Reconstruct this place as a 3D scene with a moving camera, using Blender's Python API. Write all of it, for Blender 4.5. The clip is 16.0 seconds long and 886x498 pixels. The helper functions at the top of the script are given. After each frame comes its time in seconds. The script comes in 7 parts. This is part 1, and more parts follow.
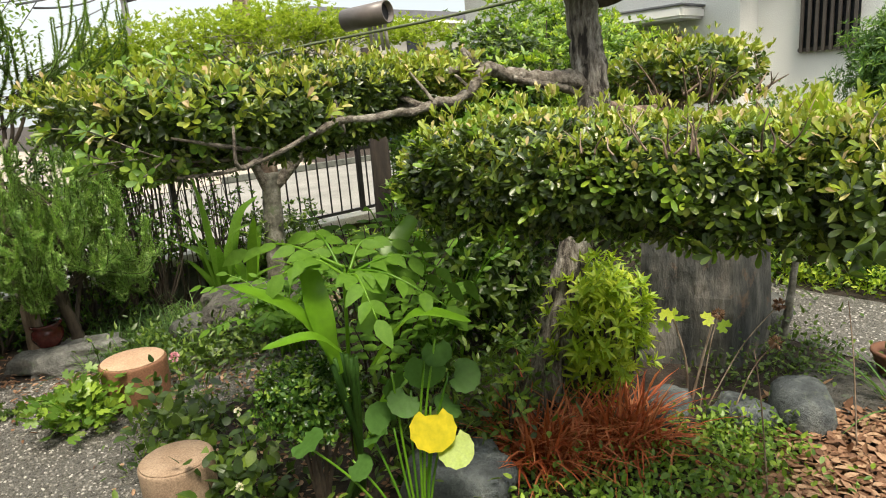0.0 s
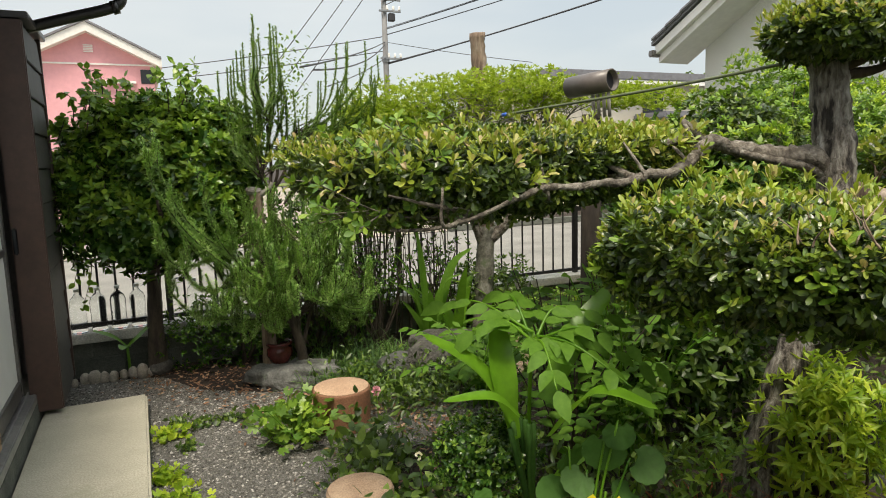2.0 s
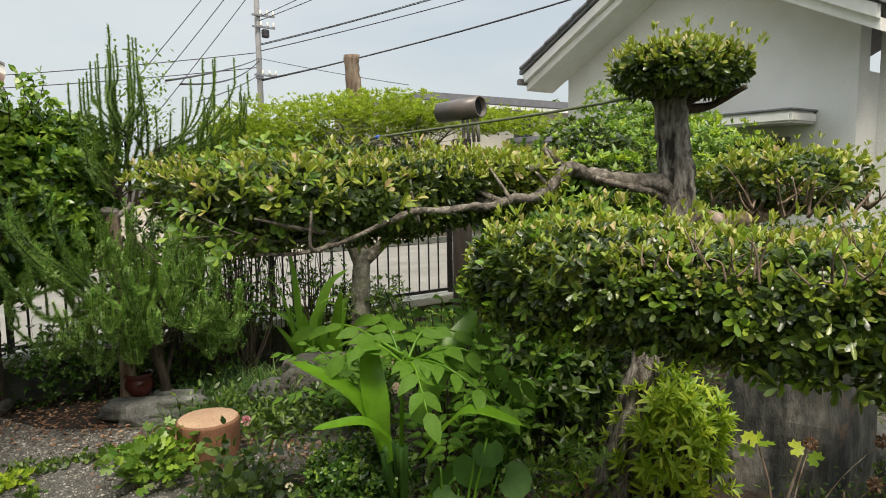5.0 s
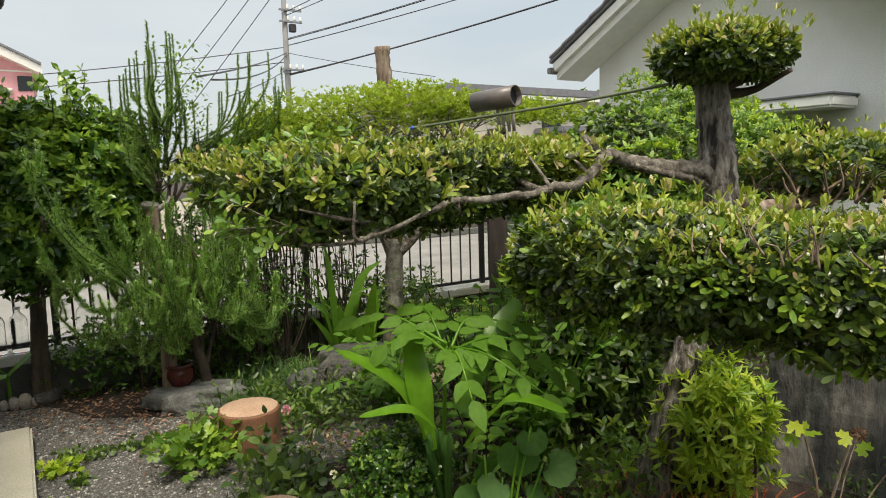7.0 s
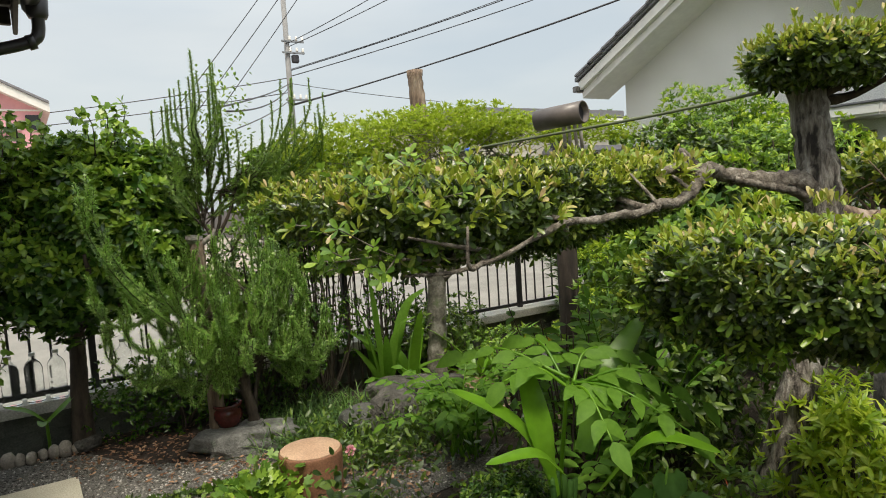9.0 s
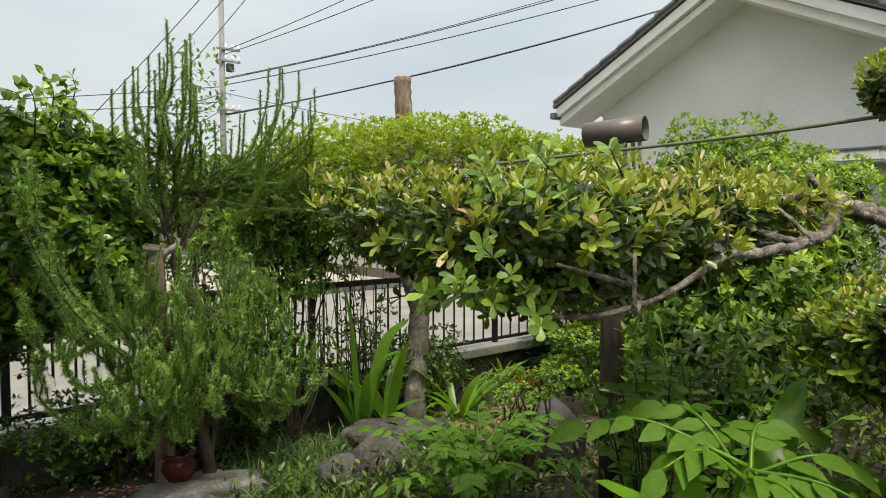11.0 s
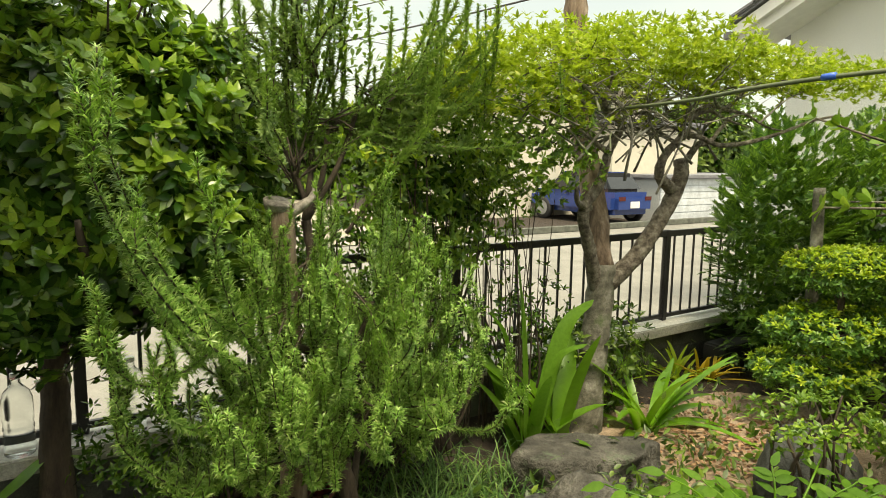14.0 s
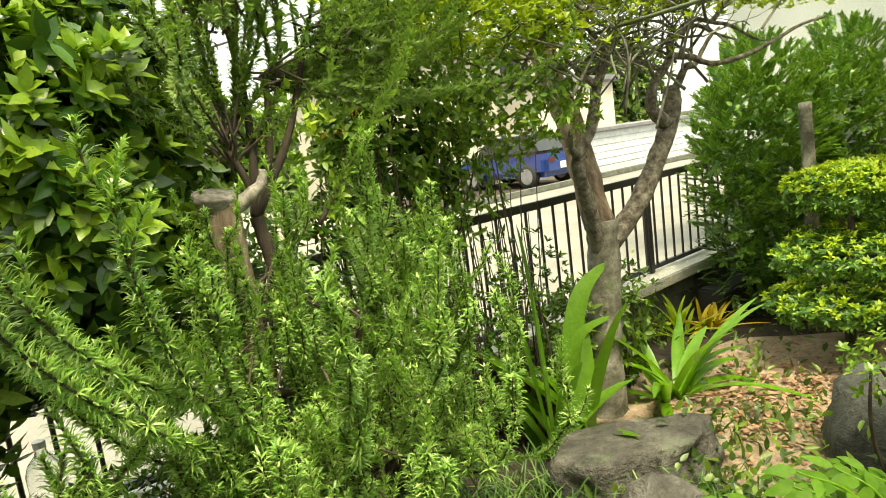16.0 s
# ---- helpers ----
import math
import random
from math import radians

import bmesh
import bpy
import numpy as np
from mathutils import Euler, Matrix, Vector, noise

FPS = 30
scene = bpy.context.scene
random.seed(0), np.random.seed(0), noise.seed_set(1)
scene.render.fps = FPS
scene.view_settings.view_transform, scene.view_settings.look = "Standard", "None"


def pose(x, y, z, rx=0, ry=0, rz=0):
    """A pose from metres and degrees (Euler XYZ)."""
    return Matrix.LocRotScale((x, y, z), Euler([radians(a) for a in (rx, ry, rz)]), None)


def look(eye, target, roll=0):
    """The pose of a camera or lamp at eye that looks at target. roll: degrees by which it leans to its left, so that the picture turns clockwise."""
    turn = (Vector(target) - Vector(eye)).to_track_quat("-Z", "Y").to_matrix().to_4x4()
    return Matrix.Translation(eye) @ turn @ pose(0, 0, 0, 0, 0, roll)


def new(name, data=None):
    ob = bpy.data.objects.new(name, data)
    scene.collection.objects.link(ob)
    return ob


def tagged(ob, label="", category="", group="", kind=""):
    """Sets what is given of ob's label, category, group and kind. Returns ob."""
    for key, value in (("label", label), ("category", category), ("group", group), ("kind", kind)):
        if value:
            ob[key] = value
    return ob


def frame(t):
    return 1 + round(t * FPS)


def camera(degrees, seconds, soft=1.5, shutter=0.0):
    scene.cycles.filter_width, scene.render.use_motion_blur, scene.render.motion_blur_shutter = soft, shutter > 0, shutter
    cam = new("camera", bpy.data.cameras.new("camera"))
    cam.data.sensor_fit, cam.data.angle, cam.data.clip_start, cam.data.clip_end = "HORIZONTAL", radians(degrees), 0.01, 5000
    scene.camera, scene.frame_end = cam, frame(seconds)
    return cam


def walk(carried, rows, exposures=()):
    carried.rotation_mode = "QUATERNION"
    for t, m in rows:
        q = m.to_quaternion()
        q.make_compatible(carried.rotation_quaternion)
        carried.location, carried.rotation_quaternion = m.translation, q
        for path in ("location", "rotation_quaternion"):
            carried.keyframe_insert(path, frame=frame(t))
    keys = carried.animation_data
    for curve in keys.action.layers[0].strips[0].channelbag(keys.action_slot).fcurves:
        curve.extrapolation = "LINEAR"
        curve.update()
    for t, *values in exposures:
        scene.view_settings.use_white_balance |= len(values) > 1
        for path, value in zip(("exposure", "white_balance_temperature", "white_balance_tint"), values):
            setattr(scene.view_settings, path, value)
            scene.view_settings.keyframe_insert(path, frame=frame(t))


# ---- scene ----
cam = camera(68.37, 16.0, soft=1.0)
PATH = [
    (0, pose(-0.057, 0.038, 1.469, 76.46, 4.38, -44.71)),
    (0.5, pose(-0.021, 0.011, 1.480, 77.91, 2.28, -33.76)),
    (1, pose(-0.012, -0.015, 1.496, 81.89, 1.97, -29.80)),
    (1.5, pose(-0.011, -0.025, 1.503, 83.19, 2.17, -26.56)),
    (2, pose(0.001, -0.013, 1.501, 82.33, 1.66, -24.95)),
    (2.5, pose(-0.006, -0.012, 1.503, 81.99, 1.81, -23.80)),
    (3, pose(0.010, 0.002, 1.498, 81.17, 1.53, -24.07)),
    (3.5, pose(-0.000, -0.000, 1.517, 84.01, -0.96, -25.03)),
    (4, pose(0.011, -0.007, 1.523, 84.69, -0.01, -26.46)),
    (4.5, pose(0.022, -0.009, 1.511, 83.78, 0.51, -28.81)),
    (5, pose(0.024, -0.031, 1.512, 83.83, 0.93, -35.51)),
    (7.5, pose(-0.061, 0.016, 1.504, 83.15, 1.79, -32.95)),
    (8, pose(-0.184, 0.164, 1.506, 84.29, 2.14, -35.63)),
    (8.5, pose(-0.233, 0.231, 1.505, 83.21, 2.52, -36.07)),
    (9, pose(-0.213, 0.318, 1.512, 85.29, 3.65, -33.31)),
    (11.5, pose(-0.310, 1.208, 1.488, 86.81, 0.18, -41.62)),
    (12, pose(-0.291, 1.343, 1.490, 84.79, 1.74, -40.95)),
    (12.5, pose(-0.234, 1.598, 1.521, 86.10, 1.25, -37.61)),
    (13, pose(-0.168, 1.851, 1.499, 84.13, -1.54, -36.47)),
    (13.5, pose(-0.133, 2.141, 1.479, 79.99, 0.48, -37.46)),
    (14, pose(-0.098, 2.375, 1.494, 82.33, -0.83, -34.38)),
    (14.5, pose(-0.145, 2.657, 1.485, 81.83, -1.66, -37.70)),
    (15, pose(-0.133, 2.841, 1.490, 80.56, -0.47, -37.60)),
    (15.5, pose(-0.098, 2.964, 1.473, 81.35, 5.45, -40.84)),
    (16, pose(0.067, 2.988, 1.407, 80.61, 7.34, -41.99)),
]
EXPOSURES = [(0, 0.34, 7500, 9), (0.7, 0.15, 7400, 9.5), (1.5, -0.03, 7400, 9), (5.2, -0.15, 7300, 9.5), (9.2, -0.13, 7300, 9), (12.0, -0.05, 7600, 8.5), (13.0, 0.2, 8200, 5),
             (14.0, 0.36, 8900, 1.5), (15.0, 0.66, 9200, -2), (16.0, 0.88, 9200, -3)]
walk(cam, PATH, EXPOSURES)

# ---- world and sun: a bright overcast day ----
world = bpy.data.worlds.new("overcast_sky")
scene.world = world
world.use_nodes = True
wn = world.node_tree
wn.nodes.clear()
sky = wn.nodes.new("ShaderNodeTexSky")
sky.sky_type = "NISHITA"
sky.sun_disc = False
sky.sun_elevation = radians(58)
sky.sun_rotation = radians(207)
sky.dust_density = 4.0
sky_back = wn.nodes.new("ShaderNodeBackground")
sky_back.inputs["Strength"].default_value = 0.05
cloud_back = wn.nodes.new("ShaderNodeBackground")
cloud_back.inputs["Strength"].default_value = 1.0
cl_tex = wn.nodes.new("ShaderNodeTexNoise")
cl_tex.inputs["Scale"].default_value = 2.2
cl_tex.inputs["Detail"].default_value = 4
cl_ramp = wn.nodes.new("ShaderNodeValToRGB")
cl_ramp.color_ramp.elements[0].color = (0.56, 0.66, 0.77, 1)
cl_ramp.color_ramp.elements[1].color = (0.73, 0.80, 0.87, 1)
cl_ramp.color_ramp.elements[0].position = 0.3
cl_ramp.color_ramp.elements[1].position = 0.7
cl_map = wn.nodes.new("ShaderNodeMapping")
cl_map.inputs["Scale"].default_value = (1, 1, 3.5)
cl_co = wn.nodes.new("ShaderNodeTexCoord")
wadd = wn.nodes.new("ShaderNodeAddShader")
wout = wn.nodes.new("ShaderNodeOutputWorld")
wn.links.new(cl_co.outputs["Generated"], cl_map.inputs["Vector"])
wn.links.new(cl_map.outputs["Vector"], cl_tex.inputs["Vector"])
wn.links.new(cl_tex.outputs["Fac"], cl_ramp.inputs["Fac"])
wn.links.new(cl_ramp.outputs["Color"], cloud_back.inputs["Color"])
# an overcast sky is about three times as bright overhead as at the horizon
sep = wn.nodes.new("ShaderNodeSeparateXYZ")
zen = wn.nodes.new("ShaderNodeMapRange")
zen.inputs["From Min"].default_value = 0.25
zen.inputs["From Max"].default_value = 1.0
zen.inputs["To Min"].default_value = 0.92
zen.inputs["To Max"].default_value = 2.2
wn.links.new(cl_co.outputs["Generated"], sep.inputs["Vector"])
wn.links.new(sep.outputs["Z"], zen.inputs["Value"])
wn.links.new(zen.outputs["Result"], cloud_back.inputs["Strength"])
wn.links.new(sky.outputs["Color"], sky_back.inputs["Color"])
wn.links.new(sky_back.outputs["Background"], wadd.inputs[0])
wn.links.new(cloud_back.outputs["Background"], wadd.inputs[1])
wn.links.new(wadd.outputs["Shader"], wout.inputs["Surface"])

sun_data = bpy.data.lights.new("sun", "SUN")
sun_data.energy = 4.3
sun_data.angle = radians(18)
sun_data.color = (1.0, 0.96, 0.9)
sun = new("sun", sun_data)
sun.matrix_world = look((0, 0, 10), (1.0, 1.95, 5.3))

rng = np.random.default_rng(7)


# ---- materials ----
def nodes_of(name):
    m = bpy.data.materials.new(name)
    m.use_nodes = True
    return m, m.node_tree, m.node_tree.nodes["Principled BSDF"]


def ramp(nt, fac, stops):
    r = nt.nodes.new("ShaderNodeValToRGB")
    el = r.color_ramp.elements
    while len(el) < len(stops):
        el.new(0.5)
    for e, (p, c) in zip(el, stops):
        e.position = p
        e.color = (*c, 1)
    nt.links.new(fac, r.inputs["Fac"])
    return r.outputs["Color"]


def noise_tex(nt, scale, detail=6, rough=0.6, stretch=(1, 1, 1), obj=True):
    co = nt.nodes.new("ShaderNodeTexCoord")
    mp = nt.nodes.new("ShaderNodeMapping")
    mp.inputs["Scale"].default_value = stretch
    t = nt.nodes.new("ShaderNodeTexNoise")
    t.inputs["Scale"].default_value = scale
    t.inputs["Detail"].default_value = detail
    t.inputs["Roughness"].default_value = rough
    nt.links.new(co.outputs["Object"], mp.inputs["Vector"])
    nt.links.new(mp.outputs["Vector"], t.inputs["Vector"])
    return t.outputs["Fac"]


def bump(nt, bsdf, height, strength, dist):
    b = nt.nodes.new("ShaderNodeBump")
    b.inputs["Strength"].default_value = strength
    b.inputs["Distance"].default_value = dist
    nt.links.new(height, b.inputs["Height"])
    nt.links.new(b.outputs["Normal"], bsdf.inputs["Normal"])


def mix_col(nt, a, b, fac, mode="MIX"):
    x = nt.nodes.new("ShaderNodeMix")
    x.data_type = "RGBA"
    x.blend_type = mode
    for sock, v in ((x.inputs[0], fac), (x.inputs[6], a), (x.inputs[7], b)):
        if isinstance(v, (int, float)):
            sock.default_value = v
        elif isinstance(v, tuple):
            sock.default_value = (*v, 1)
        else:
            nt.links.new(v, sock)
    return x.outputs[2]


def surface(name, stops, scale=8, rough=0.8, bump_s=0.3, bump_d=0.01, fine=60, stretch=(1, 1, 1), metal=0.0, second=None):
    """A rough two-scale surface: stops of colour over coarse noise, dulled and brightened by fine noise, with relief."""
    m, nt, b = nodes_of(name)
    n1 = noise_tex(nt, scale, stretch=stretch)
    n2 = noise_tex(nt, fine, 4, 0.7, stretch=stretch)
    c = ramp(nt, n1, stops)
    g = ramp(nt, n2, [(0.3, (0.62, 0.62, 0.62)), (0.7, (1.25, 1.25, 1.25))])
    c = mix_col(nt, c, g, 1.0, "MULTIPLY")
    if second:
        n3 = noise_tex(nt, second[0], 5, 0.65)
        f = ramp(nt, n3, [(second[1], (0, 0, 0)), (second[1] + 0.12, (1, 1, 1))])
        c = mix_col(nt, c, second[2], f)
    nt.links.new(c, b.inputs["Base Color"])
    b.inputs["Roughness"].default_value = rough
    b.inputs["Metallic"].default_value = metal
    bump(nt, b, n2, bump_s, bump_d)
    return m


def leaf_mat(name, stops, rough=0.4, trans=0.3, tcol=(0.25, 0.45, 0.04), vein=120, gloss=0.45):
    m, nt, b = nodes_of(name)
    geo = nt.nodes.new("ShaderNodeNewGeometry")
    c = ramp(nt, geo.outputs["Random Per Island"], stops)
    n = noise_tex(nt, vein, 3, 0.6)
    g = ramp(nt, n, [(0.3, (0.75, 0.78, 0.7)), (0.7, (1.15, 1.12, 1.15))])
    c = mix_col(nt, c, g, 1.0, "MULTIPLY")
    nt.links.new(c, b.inputs["Base Color"])
    b.inputs["Roughness"].default_value = rough
    b.inputs["Specular IOR Level"].default_value = gloss
    bump(nt, b, n, 0.15, 0.004)
    tr = nt.nodes.new("ShaderNodeBsdfTranslucent")
    tc = mix_col(nt, c, tcol, 0.55)
    nt.links.new(tc, tr.inputs["Color"])
    mx = nt.nodes.new("ShaderNodeMixShader")
    mx.inputs[0].default_value = trans
    nt.links.new(b.outputs["BSDF"], mx.inputs[1])
    nt.links.new(tr.outputs["BSDF"], mx.inputs[2])
    nt.links.new(mx.outputs["Shader"], nt.nodes["Material Output"].inputs["Surface"])
    return m


def plain(name, col, rough=0.5, metal=0.0, fine=40, amount=0.15, stretch=(1, 1, 1)):
    m, nt, b = nodes_of(name)
    n = noise_tex(nt, fine, 5, 0.65, stretch)
    n2 = noise_tex(nt, fine * 0.12, 4, 0.6, stretch)
    lo, hi = 1 - amount, 1 + amount
    c = mix_col(nt, col, ramp(nt, n, [(0.3, (lo, lo, lo)), (0.7, (hi, hi, hi))]), 1.0, "MULTIPLY")
    c = mix_col(nt, c, ramp(nt, n2, [(0.35, (lo, lo, lo)), (0.65, (hi, hi, hi))]), 1.0, "MULTIPLY")
    nt.links.new(c, b.inputs["Base Color"])
    b.inputs["Roughness"].default_value = rough
    b.inputs["Metallic"].default_value = metal
    bump(nt, b, n, 0.12, 0.003)
    return m


M_PAD = leaf_mat("pad_leaf", [(0.0, (0.016, 0.032, 0.007)), (0.5, (0.045, 0.080, 0.012)), (0.85, (0.10, 0.15, 0.02)), (1.0, (0.19, 0.23, 0.03))], 0.28, 0.12)
M_NEW = leaf_mat("new_shoot_leaf", [(0.0, (0.12, 0.20, 0.02)), (0.45, (0.23, 0.31, 0.03)), (0.78, (0.38, 0.41, 0.07)), (0.9, (0.50, 0.42, 0.19)), (1.0, (0.45, 0.31, 0.17))], 0.42, 0.3, (0.5, 0.55, 0.05))
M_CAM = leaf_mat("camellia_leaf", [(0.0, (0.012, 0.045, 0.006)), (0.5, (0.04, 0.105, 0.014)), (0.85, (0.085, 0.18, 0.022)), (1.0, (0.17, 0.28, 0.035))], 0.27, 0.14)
# lighter camellia green for fresh leaves; on the crown tops it paints top light
M_CAM_TOP = leaf_mat("young_toplit_camellia_leaf", [(0.0, (0.09, 0.19, 0.018)), (0.6, (0.18, 0.31, 0.03)), (1.0, (0.31, 0.43, 0.05))], 0.32, 0.3)
M_ROSE = leaf_mat("rosemary_needle", [(0.0, (0.09, 0.20, 0.04)), (0.4, (0.22, 0.42, 0.09)), (0.8, (0.40, 0.60, 0.16)), (1.0, (0.58, 0.70, 0.30))], 0.38, 0.35)
M_ROSE_TOP = leaf_mat("rosemary_tall_needle", [(0.0, (0.10, 0.19, 0.05)), (0.6, (0.20, 0.32, 0.08)), (1.0, (0.34, 0.46, 0.14))], 0.55, 0.35)
M_AZA = leaf_mat("enkianthus_leaf", [(0.0, (0.11, 0.18, 0.015)), (0.5, (0.23, 0.32, 0.025)), (0.9, (0.36, 0.44, 0.04)), (1.0, (0.42, 0.42, 0.07))], 0.42, 0.5, (0.45, 0.6, 0.05))
M_BRIGHT = leaf_mat("bright_shrub_leaf", [(0.0, (0.055, 0.130, 0.016)), (0.5, (0.125, 0.235, 0.028)), (1.0, (0.29, 0.42, 0.055))], 0.38, 0.3)
M_LIME = leaf_mat("lime_leaf", [(0.0, (0.15, 0.27, 0.021)), (0.5, (0.28, 0.41, 0.032)), (1.0, (0.50, 0.58, 0.063))], 0.42, 0.4, (0.5, 0.7, 0.05))
M_MID = leaf_mat("weed_leaf", [(0.0, (0.016, 0.037, 0.007)), (0.5, (0.048, 0.094, 0.013)), (1.0, (0.15, 0.23, 0.03))], 0.42, 0.22)
M_PINN = leaf_mat("pinnate_leaf", [(0.0, (0.06, 0.145, 0.014)), (1.0, (0.11, 0.225, 0.024))], 0.6, 0.3, (0.2, 0.5, 0.04), 60, 0.2)
M_STRAP = leaf_mat("strap_leaf", [(0.0, (0.06, 0.18, 0.012)), (1.0, (0.15, 0.32, 0.02))], 0.36, 0.35, (0.3, 0.6, 0.04), 25)
M_ROUND = leaf_mat("round_leaf", [(0.0, (0.03, 0.085, 0.016)), (1.0, (0.065, 0.15, 0.028))], 0.55, 0.2, (0.2, 0.5, 0.04), 50, 0.2)
M_YELLOW = leaf_mat("yellowed_leaf", [(0.0, (0.62, 0.52, 0.02)), (1.0, (0.72, 0.6, 0.04))], 0.4, 0.35, (0.8, 0.7, 0.05), 30)
M_RED = leaf_mat("russet_blade", [(0.0, (0.22, 0.04, 0.012)), (0.5, (0.45, 0.10, 0.03)), (1.0, (0.62, 0.25, 0.11))], 0.6, 0.2, (0.5, 0.15, 0.03))
M_DRY = leaf_mat("dry_leaf", [(0.0, (0.11, 0.05, 0.025)), (0.5, (0.25, 0.13, 0.075)), (1.0, (0.42, 0.27, 0.17))], 0.75, 0.1, (0.4, 0.2, 0.08))
M_CONIF = leaf_mat("conifer_spray", [(0.0, (0.025, 0.08, 0.016)), (0.6, (0.075, 0.185, 0.032)), (1.0, (0.24, 0.40, 0.06))], 0.42, 0.25)
M_GRASS = leaf_mat("grass_blade", [(0.0, (0.026, 0.072, 0.019)), (0.6, (0.072, 0.169, 0.039)), (1.0, (0.195, 0.312, 0.078))], 0.5, 0.25)
M_PETAL = leaf_mat("pink_petal", [(0.0, (0.75, 0.28, 0.38)), (1.0, (0.85, 0.5, 0.55))], 0.5, 0.3, (0.8, 0.4, 0.5))
M_WPETAL = leaf_mat("white_petal", [(0.0, (0.75, 0.72, 0.45)), (1.0, (0.85, 0.8, 0.7))], 0.5, 0.3, (0.8, 0.8, 0.6))
M_ORANGE = leaf_mat("orange_blade", [(0.0, (0.4, 0.35, 0.03)), (0.6, (0.55, 0.4, 0.04)), (1.0, (0.6, 0.22, 0.03))], 0.5, 0.3, (0.7, 0.5, 0.05))

M_BARK = surface("grey_bark", [(0.38, (0.03, 0.024, 0.019)), (0.48, (0.19, 0.165, 0.135)), (0.66, (0.43, 0.40, 0.35))], 30, 0.9, 1.0, 0.035, 70, (1, 1, 0.22), second=(9, 0.64, (0.13, 0.10, 0.075)))
M_BARK_BR = surface("branch_bark", [(0.34, (0.055, 0.043, 0.033)), (0.5, (0.17, 0.145, 0.115)), (0.7, (0.34, 0.31, 0.26))], 30, 0.88, 0.9, 0.012, 90, second=(14, 0.6, (0.07, 0.055, 0.04)))
M_BARK_DK = surface("dark_bark", [(0.3, (0.03, 0.021, 0.015)), (0.7, (0.09, 0.068, 0.048))], 16, 0.9, 0.6, 0.01, 60, (1, 1, 0.3))
M_BARK_MOSS = surface("mossy_bark", [(0.34, (0.055, 0.055, 0.04)), (0.5, (0.16, 0.15, 0.12)), (0.7, (0.36, 0.345, 0.31))], 9, 0.9, 0.6, 0.012, 45, second=(5, 0.58, (0.10, 0.13, 0.06)))
M_DEADWOOD = surface("weathered_cut_wood", [(0.34, (0.07, 0.045, 0.03)), (0.52, (0.22, 0.155, 0.11)), (0.7, (0.42, 0.34, 0.27))], 16, 0.85, 0.8, 0.01, 55, (1, 1, 0.18))
M_CUT = surface("cut_wood_face", [(0.34, (0.14, 0.122, 0.105)), (0.66, (0.40, 0.365, 0.325))], 40, 0.85, 0.4, 0.004, 90)
M_TERRA = surface("terracotta_speckled", [(0.35, (0.21, 0.095, 0.05)), (0.65, (0.30, 0.145, 0.08))], 5, 0.75, 0.5, 0.006, 110, second=(34, 0.62, (0.12, 0.05, 0.03)))
M_STOOLTOP = surface("worn_stool_top", [(0.3, (0.40, 0.25, 0.16)), (0.7, (0.52, 0.35, 0.23))], 6, 0.85, 0.3, 0.003, 120)
M_STOOL2 = surface("grainy_stool", [(0.3, (0.26, 0.17, 0.11)), (0.7, (0.40, 0.29, 0.2))], 7, 0.9, 0.5, 0.005, 130)
M_POT = surface("oxblood_glaze", [(0.3, (0.055, 0.008, 0.008)), (0.7, (0.11, 0.02, 0.016))], 6, 0.16, 0.05, 0.002, 60)
M_ROCK = surface("grey_rock", [(0.3, (0.04, 0.038, 0.033)), (0.55, (0.10, 0.094, 0.082)), (0.75, (0.22, 0.205, 0.18))], 8, 0.9, 1.0, 0.04, 35, second=(7, 0.6, (0.13, 0.17, 0.11)))
M_ROCK_L = surface("lichen_rock", [(0.3, (0.10, 0.10, 0.09)), (0.55, (0.2, 0.2, 0.185)), (0.75, (0.36, 0.35, 0.32))], 9, 0.92, 0.9, 0.02, 45, second=(8, 0.56, (0.17, 0.22, 0.15)))
M_ROCK_B = surface("blue_grey_boulder", [(0.34, (0.045, 0.052, 0.055)), (0.52, (0.10, 0.115, 0.118)), (0.7, (0.20, 0.215, 0.205))], 9, 0.85, 0.8, 0.02, 55, second=(11, 0.6, (0.13, 0.155, 0.10)))
M_ROCK_DK = surface("dark_rock", [(0.3, (0.035, 0.038, 0.035)), (0.7, (0.10, 0.10, 0.09))], 5, 0.9, 0.8, 0.02, 30, second=(8, 0.66, (0.12, 0.14, 0.09)))
M_STELE = surface("standing_stone", [(0.36, (0.03, 0.033, 0.033)), (0.5, (0.09, 0.09, 0.082)), (0.68, (0.26, 0.235, 0.205))], 7, 0.85, 0.7, 0.025, 30, (1, 1, 0.3), second=(6, 0.6, (0.20, 0.13, 0.09)))
M_COBBLE = surface("river_cobble", [(0.3, (0.24, 0.21, 0.17)), (0.7, (0.42, 0.37, 0.31))], 9, 0.8, 0.3, 0.005, 60)
M_SLAB = surface("mossy_concrete", [(0.3, (0.36, 0.335, 0.255)), (0.7, (0.48, 0.445, 0.35))], 3.0, 0.8, 0.25, 0.004, 120, second=(2.2, 0.6, (0.30, 0.295, 0.20)))
M_BLOCK = surface("stained_concrete_block", [(0.3, (0.06, 0.066, 0.055)), (0.7, (0.15, 0.155, 0.13))], 6, 0.92, 0.5, 0.006, 90)
M_COPING = surface("pale_concrete_coping", [(0.3, (0.42, 0.41, 0.36)), (0.7, (0.6, 0.585, 0.53))], 7, 0.9, 0.3, 0.004, 80)
M_GRAVEL = surface("gravel_bed", [(0.3, (0.07, 0.067, 0.058)), (0.5, (0.165, 0.158, 0.14)), (0.72, (0.33, 0.315, 0.285))], 150, 0.9, 1.0, 0.02, 190, second=(2.5, 0.62, (0.12, 0.09, 0.065)))
